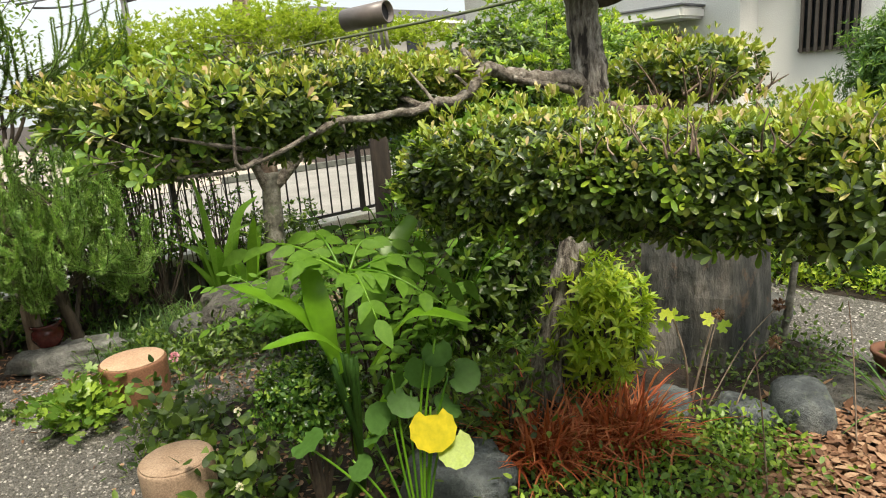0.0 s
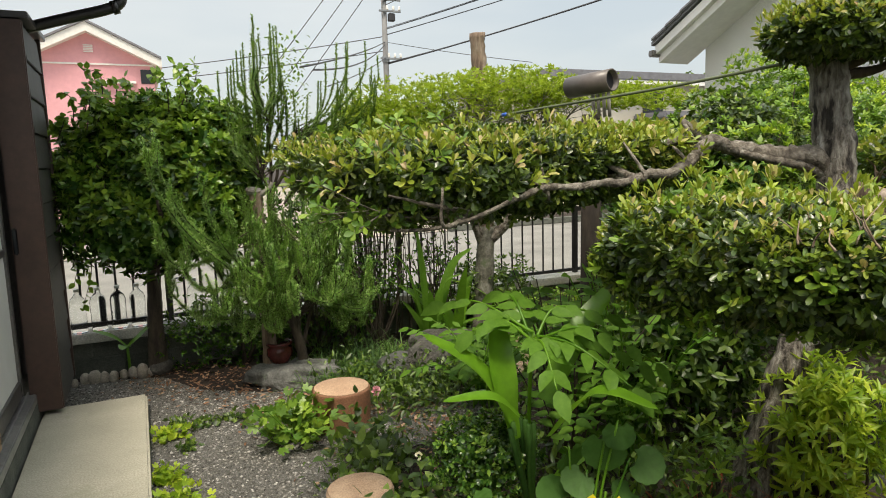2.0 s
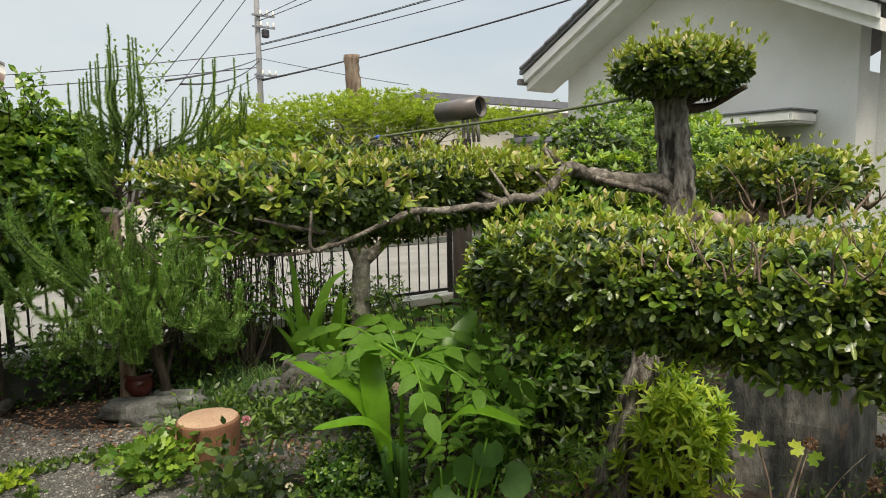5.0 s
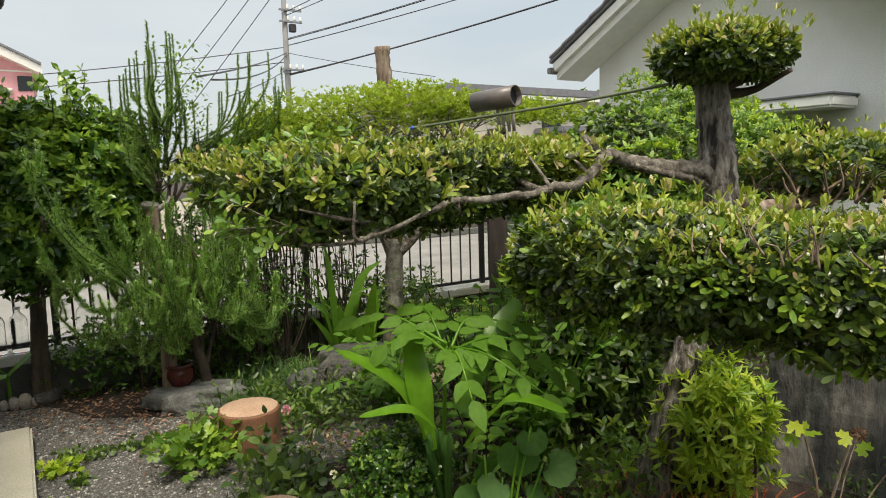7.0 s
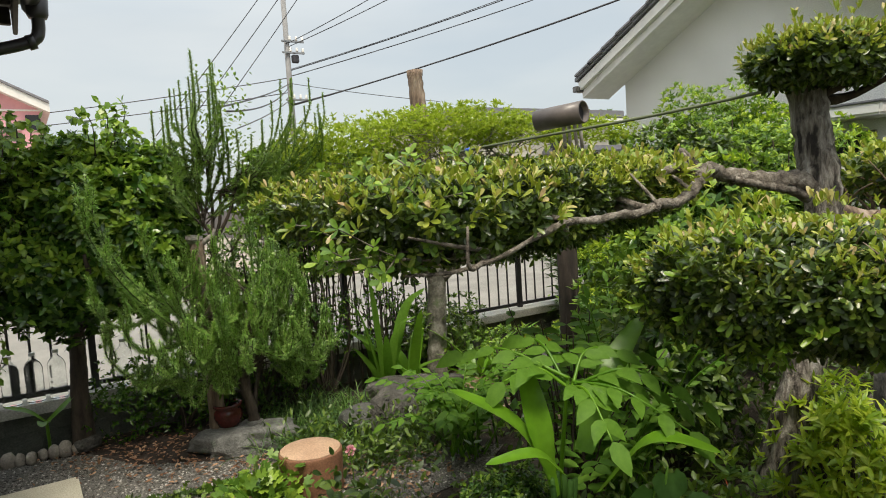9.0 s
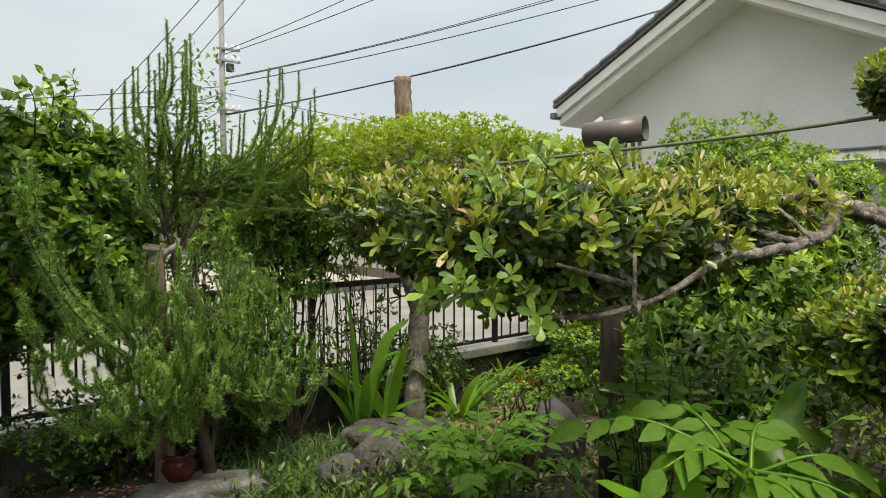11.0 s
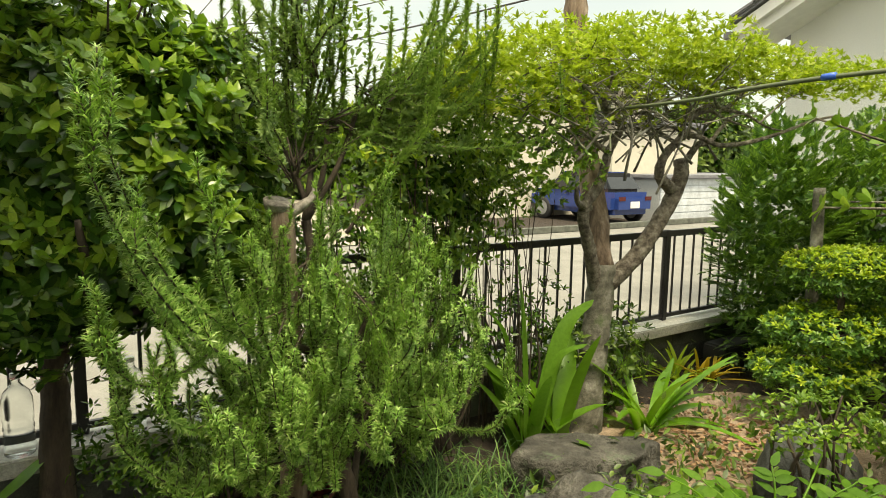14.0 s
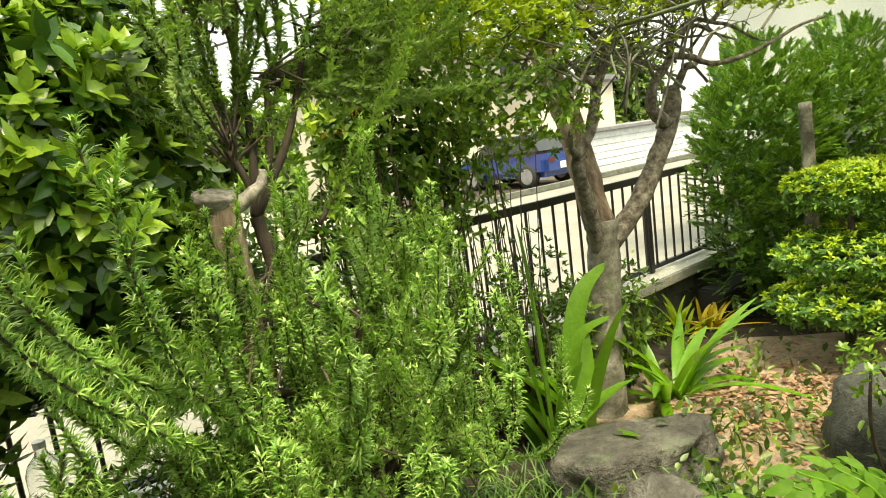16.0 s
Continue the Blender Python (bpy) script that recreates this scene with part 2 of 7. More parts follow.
M_SOIL = surface("leaf_soil", [(0.3, (0.015, 0.011, 0.008)), (0.7, (0.06, 0.042, 0.03))], 12, 0.95, 0.9, 0.02, 60)
M_SOIL_DRY = surface("dry_soil", [(0.3, (0.22, 0.15, 0.10)), (0.7, (0.40, 0.30, 0.22))], 10, 0.95, 0.8, 0.015, 70)
M_ROAD = surface("pale_road", [(0.3, (0.17, 0.162, 0.145)), (0.7, (0.27, 0.258, 0.23))], 1.2, 0.9, 0.2, 0.004, 90)
M_LOT = surface("sandy_lot", [(0.3, (0.29, 0.24, 0.19)), (0.7, (0.40, 0.35, 0.29))], 0.8, 0.95, 0.3, 0.01, 30, second=(0.5, 0.6, (0.16, 0.3, 0.06)))
M_FENCE = plain("black_fence_paint", (0.025, 0.024, 0.024), 0.45, 0.2)
M_SIDING = surface("dark_siding", [(0.3, (0.062, 0.058, 0.052)), (0.7, (0.088, 0.082, 0.074))], 5, 0.6, 0.1, 0.002, 80, (1, 1, 0.4))
M_POSTBR = plain("dark_brown_post", (0.066, 0.036, 0.027), 0.5)
M_ALU = plain("bronze_aluminium", (0.14, 0.135, 0.13), 0.35, 0.6)
M_TRACK = plain("grey_aluminium_sill", (0.33, 0.33, 0.32), 0.38, 0.7)
M_BLIND = plain("wooden_blind", (0.45, 0.32, 0.21), 0.55)
M_PIPE = plain("black_downpipe", (0.03, 0.028, 0.028), 0.35)
M_EAVE = plain("dark_eave_wood", (0.06, 0.05, 0.042), 0.7)
M_TCAP = plain("brown_plastic_pipe", (0.115, 0.095, 0.085), 0.38, 0.0, 30, 0.12)
M_STAKE = surface("charred_post", [(0.3, (0.018, 0.014, 0.011)), (0.7, (0.06, 0.045, 0.035))], 10, 0.85, 0.6, 0.01, 40, (1, 1, 0.2))
M_PEG = plain("grey_peg", (0.3, 0.27, 0.24), 0.7)
M_ROPE = plain("green_rope", (0.11, 0.13, 0.07), 0.7)
M_CARBLUE = plain("dark_blue_car_paint", (0.02, 0.05, 0.20), 0.18, 0.1, 20, 0.05)
M_TYRE = plain("black_tyre_rubber", (0.02, 0.02, 0.02), 0.8)
M_BLUE = plain("blue_tape", (0.03, 0.12, 0.55), 0.4)
M_WHITE = surface("white_render", [(0.3, (0.66, 0.66, 0.62)), (0.7, (0.78, 0.78, 0.75))], 1.5, 0.9, 0.2, 0.004, 120, second=(0.9, 0.62, (0.6, 0.61, 0.55)))
M_FASCIA = plain("white_fascia", (0.76, 0.75, 0.71), 0.6, 0, 12, 0.06)
M_TILE = plain("grey_roof_tile", (0.17, 0.17, 0.185), 0.6)
M_PINK = plain("pink_render", (0.72, 0.36, 0.39), 0.85, 0, 8, 0.05)
M_BEIGE = plain("cream_render", (0.56, 0.52, 0.43), 0.85, 0, 8, 0.06)
M_GARAGE = surface("weathered_grey_panel", [(0.3, (0.36, 0.375, 0.375)), (0.7, (0.47, 0.48, 0.47))], 0.8, 0.8, 0.15, 0.004, 40, (1, 1, 3))
M_DARKGLASS = plain("dark_window", (0.02, 0.022, 0.025), 0.12, 0)
M_POLE = plain("concrete_pole", (0.24, 0.24, 0.24), 0.85, 0, 20, 0.1)
M_WIRE = plain("black_cable", (0.035, 0.035, 0.04), 0.6)
M_STEEL = plain("galvanised_fitting", (0.3, 0.31, 0.32), 0.5, 0.6)
M_SHUTTER = plain("white_shutter", (0.6, 0.63, 0.66), 0.5, 0.1)
M_BROWNPOT = plain("brown_clay_pot", (0.16, 0.07, 0.04), 0.8)
M_BLACKPOT = plain("black_planter", (0.02, 0.02, 0.022), 0.6)


def glass_mat(name, col, rough, ior=1.45):
    m, nt, b = nodes_of(name)
    b.inputs["Base Color"].default_value = (*col, 1)
    b.inputs["Transmission Weight"].default_value = 1.0
    b.inputs["Roughness"].default_value = rough
    b.inputs["IOR"].default_value = ior
    n = noise_tex(nt, 40, 3)
    bump(nt, b, n, 0.05, 0.002)
    return m


M_BOTTLE = glass_mat("water_filled_plastic", (0.93, 0.96, 0.95), 0.12, 1.2)
M_PANE = plain("frosted_pane", (0.88, 0.89, 0.87), 0.18, 0.0, 6, 0.04)


# ---- mesh tools ----
def thing(name, label, category, group="", at=(0, 0, 0)):
    ob = new(name)
    ob.location = at
    return tagged(ob, label, category, group)


def link_mesh(name, me, mat, parent=None, label="", smooth=False):
    me.materials.append(mat)
    if smooth:
        me.polygons.foreach_set("use_smooth", np.ones(len(me.polygons), dtype=bool))
    ob = new(name, me)
    if parent is not None:
        ob.parent = parent
        p = parent
        off = Vector((0, 0, 0))
        while p is not None:
            off += p.location
            p = p.parent
        ob.location = -off
    if label:
        ob["label"] = label
    return ob


def part(name, bm, mat, parent=None, label="", smooth=False):
    """One mesh object out of a bmesh in world coordinates, under a thing or a part."""
    me = bpy.data.meshes.new(name)
    bm.to_mesh(me)
    bm.free()
    return link_mesh(name, me, mat, parent, label, smooth)


def box(bm, lo, hi, bev=0.0):
    r = bmesh.ops.create_cube(bm, size=1.0)
    lo, hi = Vector(lo), Vector(hi)
    for v in r["verts"]:
        v.co = Vector((lo[i] + (v.co[i] + 0.5) * (hi[i] - lo[i]) for i in range(3)))
    if bev:
        es = list({e for v in r["verts"] for e in v.link_edges})
        bmesh.ops.bevel(bm, geom=es, offset=bev, segments=2, affect="EDGES")
    return bm


def boxed(lo, hi, bev=0.0):
    return box(bmesh.new(), lo, hi, bev)


def lathe(profile, n=32, centre=(0, 0, 0), tilt=None):
    """A turned body: (radius, height) from the bottom up."""
    bm = bmesh.new()
    rings = []
    for r, z in profile:
        rings.append([bm.verts.new((r * math.cos(2 * math.pi * i / n), r * math.sin(2 * math.pi * i / n), z)) for i in range(n)])
    for a, b in zip(rings[:-1], rings[1:]):
        for i in range(n):
            bm.faces.new((a[i], a[(i + 1) % n], b[(i + 1) % n], b[i]))
    bm.faces.new(rings[0][::-1])
    bm.faces.new(rings[-1])
    if tilt is not None:
        bmesh.ops.transform(bm, matrix=tilt, verts=bm.verts)
    bmesh.ops.translate(bm, vec=Vector(centre), verts=bm.verts)
    return bm


def smooth_line(pts, n):
    """A Catmull-Rom line through the points, n steps a span."""
    p = [np.array(q, float) for q in pts]
    p = [2 * p[0] - p[1]] + p + [2 * p[-1] - p[-2]]
    out = []
    for i in range(1, len(p) - 2):
        for k in range(n):
            t = k / n
            out.append(0.5 * (2 * p[i] + (p[i + 1] - p[i - 1]) * t + (2 * p[i - 1] - 5 * p[i] + 4 * p[i + 1] - p[i + 2]) * t * t + (3 * p[i] - p[i - 1] - 3 * p[i + 1] + p[i + 2]) * t ** 3))
    out.append(p[-2])
    return np.array(out)


class Tubes:
    """Many tapered tubes in one mesh."""

    def __init__(self):
        self.v, self.f, self.n, self.count = [], [], 0, 0

    def add(self, pts, r0, r1, seg=6, knobs=0.0, flare=0.0):
        pts = np.asarray(pts, float)
        m = len(pts)
        tan = np.gradient(pts, axis=0)
        tan /= np.linalg.norm(tan, axis=1)[:, None] + 1e-9
        up = np.array([0.13, 0.31, 0.94]) if abs(tan[0][2]) < 0.9 else np.array([1.0, 0.2, 0])
        a = np.cross(tan, up)
        a /= np.linalg.norm(a, axis=1)[:, None] + 1e-9
        b = np.cross(tan, a)
        s = np.linspace(0, 1, m)
        r = r0 + (r1 - r0) * s + flare * np.exp(-s * 8)
        ang = np.linspace(0, 2 * np.pi, seg, endpoint=False)
        ring = np.cos(ang)[None, :, None] * a[:, None] + np.sin(ang)[None, :, None] * b[:, None]
        rr = r[:, None] * (1 + knobs * rng.uniform(-1, 1, (m, seg)))
        self.v.append((pts[:, None] + ring * rr[..., None]).reshape(-1, 3))
        base = self.n
        for i in range(m - 1):
            for j in range(seg):
                k = (j + 1) % seg
                self.f.append((base + i * seg + j, base + i * seg + k, base + (i + 1) * seg + k, base + (i + 1) * seg + j))
        self.f.append(tuple(base + (m - 1) * seg + j for j in range(seg)))
        self.f.append(tuple(base + j for j in range(seg))[::-1])
        self.n += m * seg
        self.count += 1

    def make(self, name, mat, parent=None, label="", smooth=True):
        me = bpy.data.meshes.new(name)
        me.from_pydata(np.concatenate(self.v), [], self.f)
        me.update()
        ob = link_mesh(name, me, mat, parent, label, smooth)
        if self.count > 2:
            ob["kind"] = "stuff"
        return ob


# leaf outlines: x across, y along, z up; a folded, curling blade
LEAF = (np.array([(0, 0, 0), (-.40, .24, .10), (0, .26, 0), (.40, .24, .10), (-.43, .58, .07), (0, .6, -.02), (.43, .58, .07), (0, 1, -.14)], float),
        [(0, 3, 2), (0, 2, 1), (2, 3, 6, 5), (1, 2, 5, 4), (5, 6, 7), (4, 5, 7)])
OBOV = (np.array([(0, 0, 0), (-.34, .34, .05), (0, .36, 0), (.34, .34, .05), (-.48, .70, .09), (0, .72, .0), (.48, .70, .09), (-.22, .97, -.03), (.22, .97, -.03)], float),
        [(0, 3, 2), (0, 2, 1), (2, 3, 6, 5), (1, 2, 5, 4), (5, 6, 8), (5, 8, 7), (4, 5, 7)])
KITE = (np.array([(0, 0, 0), (-.5, .5, .1), (.5, .5, .1), (0, 1, -.05), (0, .5, -.02)], float), [(0, 2, 4), (0, 4, 1), (4, 2, 3), (1, 4, 3)])
NEEDLE = (np.array([(-.5, 0, 0), (.5, 0, 0), (.35, .6, .3), (0, 1, 0), (-.35, .6, .3)], float), [(0, 1, 2, 4), (4, 2, 3)])
OVATE = (np.array([(0, 0, 0), (-.36, .15, .05), (0, .18, 0), (.36, .15, .05), (-.5, .42, .09), (0, .44, .02), (.5, .42, .09), (-.3, .74, .03), (0, .76, -.02), (.3, .74, .03), (0, 1, -.16)], float),
         [(0, 3, 2), (0, 2, 1), (2, 3, 6, 5), (1, 2, 5, 4), (5, 6, 9, 8), (4, 5, 8, 7), (8, 9, 10), (7, 8, 10)])


def lobed(n=7):
    """A lobed, toothed palm-shaped leaf."""
    v = [(0, 0.45, -0.05)]
    m = n * 2
    for i in range(m + 1):
        a = math.radians(-250 + 320 * i / m)
        r = 0.5 if i % 2 else 0.36
        v.append((r * math.cos(a), 0.45 + r * math.sin(a), 0.06 * (1 if i % 2 else 0.3)))
    return np.array(v, float), [(0, i, i + 1) for i in range(1, m + 1)]


LOBED = lobed()


def unit(a):
    a = np.asarray(a, float)
    return a / (np.linalg.norm(a, axis=-1, keepdims=True) + 1e-9)


def leaves(name, shape, pos, along, up, length, width, mat, parent=None, label="", curl=0.0, smooth=True):
    """Blades of one shape at pos, pointing along, facing up, joined in one mesh."""
    tv, tf = shape
    pos, along, up = np.asarray(pos, float), unit(along), np.asarray(up, float)
    n = len(pos)
    x = unit(np.cross(along, up))
    z = np.cross(x, along)
    length = np.broadcast_to(np.asarray(length, float), (n,))
    width = np.broadcast_to(np.asarray(width, float), (n,))
    bend = rng.uniform(0.3, 1.6, n)
    co = (pos[:, None] + x[:, None] * (tv[None, :, :1] * width[:, None, None]) + along[:, None] * (tv[None, :, 1:2] * length[:, None, None])
          + z[:, None] * ((tv[None, :, 2:3] * bend[:, None, None] - curl * tv[None, :, 1:2] ** 2) * length[:, None, None] * 0.6))
    sizes = np.array([len(f) for f in tf])
    idx = np.concatenate([np.array(f) for f in tf])
    k = len(tv)
    me = bpy.data.meshes.new(name)
    me.vertices.add(n * k)
    me.vertices.foreach_set("co", co.reshape(-1).astype(np.float32))
    me.loops.add(n * len(idx))
    me.loops.foreach_set("vertex_index", (np.arange(n)[:, None] * k + idx[None]).reshape(-1).astype(np.int32))
    me.polygons.add(n * len(sizes))
    starts = np.concatenate([[0], np.cumsum(np.tile(sizes, n))[:-1]])
    me.polygons.foreach_set("loop_start", starts.astype(np.int32))
    me.update(calc_edges=True)
    me.validate()
    ob = link_mesh(name, me, mat, parent, label, smooth)
    if n > 1:
        ob["kind"] = "stuff"
    return ob


def single_leaves(name, shape, pos, along, up, length, width, mat, parent, label=""):
    """The same, each blade an object of its own."""
    n = len(pos)
    length, width = np.broadcast_to(length, (n,)), np.broadcast_to(width, (n,))
    return [leaves(name, shape, pos[i:i + 1], along[i:i + 1], up[i:i + 1], length[i:i + 1], width[i:i + 1], mat, parent, label) for i in range(n)]


def jitter(n, s):
    return rng.normal(0, s, (n, 3))


def rosettes(centre, axis, k, tilt=(35, 80)):
    """k leaves round each twig tip: positions, directions, ups."""
    n = len(centre)
    axis = unit(axis)
    ref = np.where(np.abs(axis[:, 2:3]) < 0.9, np.array([[0, 0, 1.0]]), np.array([[1.0, 0, 0]]))
    a = unit(np.cross(axis, ref))
    b = np.cross(axis, a)
    ph = (np.arange(k)[None] * 2.4 + rng.uniform(0, 6.28, (n, 1)))
    ti = np.radians(rng.uniform(*tilt, (n, k)))
    rad = np.cos(ph)[..., None] * a[:, None] + np.sin(ph)[..., None] * b[:, None]
    d = np.cos(ti)[..., None] * axis[:, None] + np.sin(ti)[..., None] * rad
    up = axis[:, None] * np.sin(ti)[..., None] - rad * np.cos(ti)[..., None]
    p = np.repeat(centre[:, None], k, 1)
    return p.reshape(-1, 3), d.reshape(-1, 3), up.reshape(-1, 3)


def lumpy(p, freq, amp, seed=0.0):
    """A smooth pseudo-noise displacement for crowns."""
    q = p * freq + seed
    return amp * (np.sin(q[:, 0] * 1.7 + np.sin(q[:, 1] * 2.3)) + np.sin(q[:, 1] * 2.1 + np.sin(q[:, 2] * 1.9 + 1.3)) + np.sin(q[:, 2] * 2.7 + q[:, 0] * 1.1))[:, None] / 3


def crown_points(n, half, power=2.6, shell=0.3, seed=0.0, lump=0.12):
    """Points near the skin of a lumpy superellipsoid, with their outward directions (unit box scaled by half)."""
    d = unit(rng.normal(0, 1, (n, 3)))
    s = (np.abs(d) ** power).sum(1, keepdims=True) ** (-1 / power)
    p = d * s
    r = 1 - shell * rng.uniform(0, 1, (n, 1)) ** 1.5
    half = np.asarray(half, float)
    out = unit(p / half)
    q = p * r * half
    return q * (1 + lumpy(q / half.max(), 3.5, lump, seed)), out


def rock(name, label, centre, half, mat, seed, rough=0.16, flat=0.0, turn=0.0, detail=3, group=""):
    bm = bmesh.new()
    bmesh.ops.create_icosphere(bm, subdivisions=detail, radius=1)
    off = Vector((seed * 3.7, seed * 1.9, seed * 5.1))
    for v in bm.verts:
        d = v.co.normalized()
        k = 1 + rough * 2.0 * (noise.noise(d * 1.3 + off)) + rough * noise.noise(d * 3.1 + off) + rough * 0.5 * noise.noise(d * 7 + off)
        c = d * k
        m = max(abs(c.x), abs(c.y), abs(c.z))
        c = c.lerp(c / max(m, 1e-6), 0.25)
        if flat and c.z > 1 - flat:
            c.z = 1 - flat + (c.z - 1 + flat) * 0.15
        v.co = Vector((c.x * half[0], c.y * half[1], c.z * half[2]))
    bmesh.ops.rotate(bm, cent=(0, 0, 0), matrix=Matrix.Rotation(radians(turn), 3, "Z"), verts=bm.verts)
    bmesh.ops.translate(bm, vec=Vector(centre), verts=bm.verts)
    ob = part(name, bm, mat, None, "", True)
    return tagged(ob, label, "rock", group)
# ---- ground ----
def sheet(name, pts, z, mat, label, kind="structure"):
    bm = bmesh.new()
    vs = [bm.verts.new((x, y, z)) for x, y in pts]
    bm.faces.new(vs)
    return tagged(part(name, bm, mat), label, "ground", kind=kind)


def blob_outline(cx, cy, rx, ry, n=48, amp=0.12, seed=0.0):
    out = []
    for i in range(n):
        a = 2 * math.pi * i / n
        k = 1 + amp * math.sin(3 * a + seed) + amp * 0.6 * math.sin(7 * a + seed * 2.1)
        out.append((cx + rx * k * math.cos(a), cy + ry * k * math.sin(a)))
    return out


sheet("ground", [(-600, -600), (600, -600), (600, 600), (-600, 600)], 0.0, M_SOIL, "dark garden soil with leaf litter between the plants")
sheet("gravel_path", [(-0.07, -3.0), (0.62, -3.0), (0.55, 1.2), (0.62, 2.4), (1.05, 3.05), (1.75, 3.1), (2.1, 3.35), (1.5, 3.75), (1.25, 4.2), (0.7, 4.28), (0.25, 4.6), (0.05, 5.0), (-0.55, 5.22), (-0.62, 4.5), (-0.07, 4.5)], 0.005,
      M_GRAVEL, "grey gravel path beside the concrete slab", "structure")
sheet("gravel_path_side", [(3.4, 0.2), (3.55, 1.0), (3.75, 1.7), (4.3, 2.4), (4.75, 2.3), (4.5, 1.3), (4.45, 0.0), (4.6, -2.5), (3.2, -2.5), (3.1, -0.4)], 0.005, M_GRAVEL, "grey gravel path beyond the standing stone")
sheet("dry_soil_bed", blob_outline(3.1, 4.2, 0.95, 0.75, seed=1.0), 0.006, M_SOIL_DRY, "bare dry brown soil with fallen leaves")
sheet("road", [(-80, 5.6), (120, 5.6), (120, 12.5), (-80, 12.5)], 0.012, M_ROAD, "pale grey road beyond the fence", "structure")
sheet("vacant_lot", [(-80, 12.6), (9, 12.6), (9, 60), (-80, 60)], 0.016, M_LOT, "sandy vacant lot with patches of grass")


def pebbles(name, pts_xy, smin, smax, z, mat, label):
    tv, tf = [], []
    bm = bmesh.new()
    bmesh.ops.create_icosphere(bm, subdivisions=1, radius=1)
    base = np.array([v.co[:] for v in bm.verts])
    fs = np.array([[v.index for v in f.verts] for f in bm.faces])
    bm.free()
    n = len(pts_xy)
    s = rng.uniform(smin, smax, (n, 1)) * rng.uniform(0.6, 1.3, (n, 3)) * np.array([1, 1, 0.65])
    ang = rng.uniform(0, 6.28, n)
    q = base[None] * s[:, None] * rng.uniform(0.85, 1.15, (n, len(base), 1))
    x = q[..., 0] * np.cos(ang)[:, None] - q[..., 1] * np.sin(ang)[:, None] + pts_xy[:, :1]
    y = q[..., 0] * np.sin(ang)[:, None] + q[..., 1] * np.cos(ang)[:, None] + pts_xy[:, 1:2]
    co = np.stack([x, y, q[..., 2] + z], -1)
    me = bpy.data.meshes.new(name)
    me.vertices.add(n * len(base))
    me.vertices.foreach_set("co", co.reshape(-1).astype(np.float32))
    idx = (np.arange(n)[:, None] * len(base) + fs.reshape(1, -1)).reshape(-1)
    me.loops.add(len(idx))
    me.loops.foreach_set("vertex_index", idx.astype(np.int32))
    me.polygons.add(n * len(fs))
    me.polygons.foreach_set("loop_start", (np.arange(n * len(fs)) * 3).astype(np.int32))
    me.update(calc_edges=True)
    return tagged(link_mesh(name, me, mat), label, "gravel", kind="stuff")


def in_poly(p, poly):
    x, y = p[:, 0], p[:, 1]
    inside = np.zeros(len(p), bool)
    for (x0, y0), (x1, y1) in zip(poly, poly[1:] + poly[:1]):
        hit = ((y0 > y) != (y1 > y)) & (x < (x1 - x0) * (y - y0) / (y1 - y0 + 1e-12) + x0)
        inside ^= hit
    return inside


def island_mat(name, stops, rough=0.85):
    m, nt, b = nodes_of(name)
    g = nt.nodes.new("ShaderNodeNewGeometry")
    n = noise_tex(nt, 220, 3)
    c = mix_col(nt, ramp(nt, g.outputs["Random Per Island"], stops), ramp(nt, n, [(0.3, (0.75, 0.75, 0.75)), (0.7, (1.2, 1.2, 1.2))]), 1.0, "MULTIPLY")
    nt.links.new(c, b.inputs["Base Color"])
    b.inputs["Roughness"].default_value = rough
    return m


M_PEBBLE = island_mat("gravel_stone", [(0.0, (0.05, 0.047, 0.042)), (0.5, (0.16, 0.152, 0.134)), (0.85, (0.31, 0.295, 0.265)), (1.0, (0.50, 0.48, 0.44))])
GRAVEL_POLY = [(-0.07, 1.6), (0.55, 1.6), (0.62, 2.4), (1.05, 3.05), (1.75, 3.1), (2.1, 3.35), (1.5, 3.75), (1.25, 4.2), (0.7, 4.28), (0.25, 4.6), (0.05, 5.0), (-0.55, 5.22), (-0.55, 4.5), (-0.05, 4.42)]
cand = rng.uniform((-0.6, 1.6), (2.2, 5.3), (44000, 2))
cand = cand[in_poly(cand, GRAVEL_POLY)]
pebbles("gravel", cand[:14000], 0.0035, 0.0085, 0.006, M_PEBBLE, "small grey and white gravel stones")
cand = rng.uniform((3.5, 0.2), (4.75, 2.2), (9000, 2))
cand = cand[in_poly(cand, [(3.5, 0.2), (3.6, 1.0), (3.8, 1.7), (4.3, 2.3), (4.7, 2.2), (4.47, 1.3), (4.43, 0.2)])]
pebbles("gravel", cand, 0.004, 0.009, 0.004, M_PEBBLE, "small grey gravel stones on the side path")

# ---- the house side: slab, threshold, shutter box ----
tagged(part("concrete_slab", boxed((-0.62, -2.5, -0.05), (-0.06, 4.39, 0.10), 0.012), M_SLAB), "greenish worn concrete step slab along the house wall", "slab", kind="structure")
tagged(part("foundation", boxed((-1.4, -2.5, -0.05), (-0.63, 5.0, 0.19)), M_BLOCK), "grey concrete house foundation", "wall", kind="structure")
tagged(part("wall_house", boxed((-1.5, -3.2, 0.0), (-1.30, 5.0, 2.75)), M_SIDING), "dark house wall behind the sliding doors", "wall", kind="structure")
tagged(part("wall_house_end", boxed((-1.295, 4.93, 0.0), (-0.58, 5.02, 2.36)), M_SIDING), "dark siding at the end of the house", "wall", kind="structure")

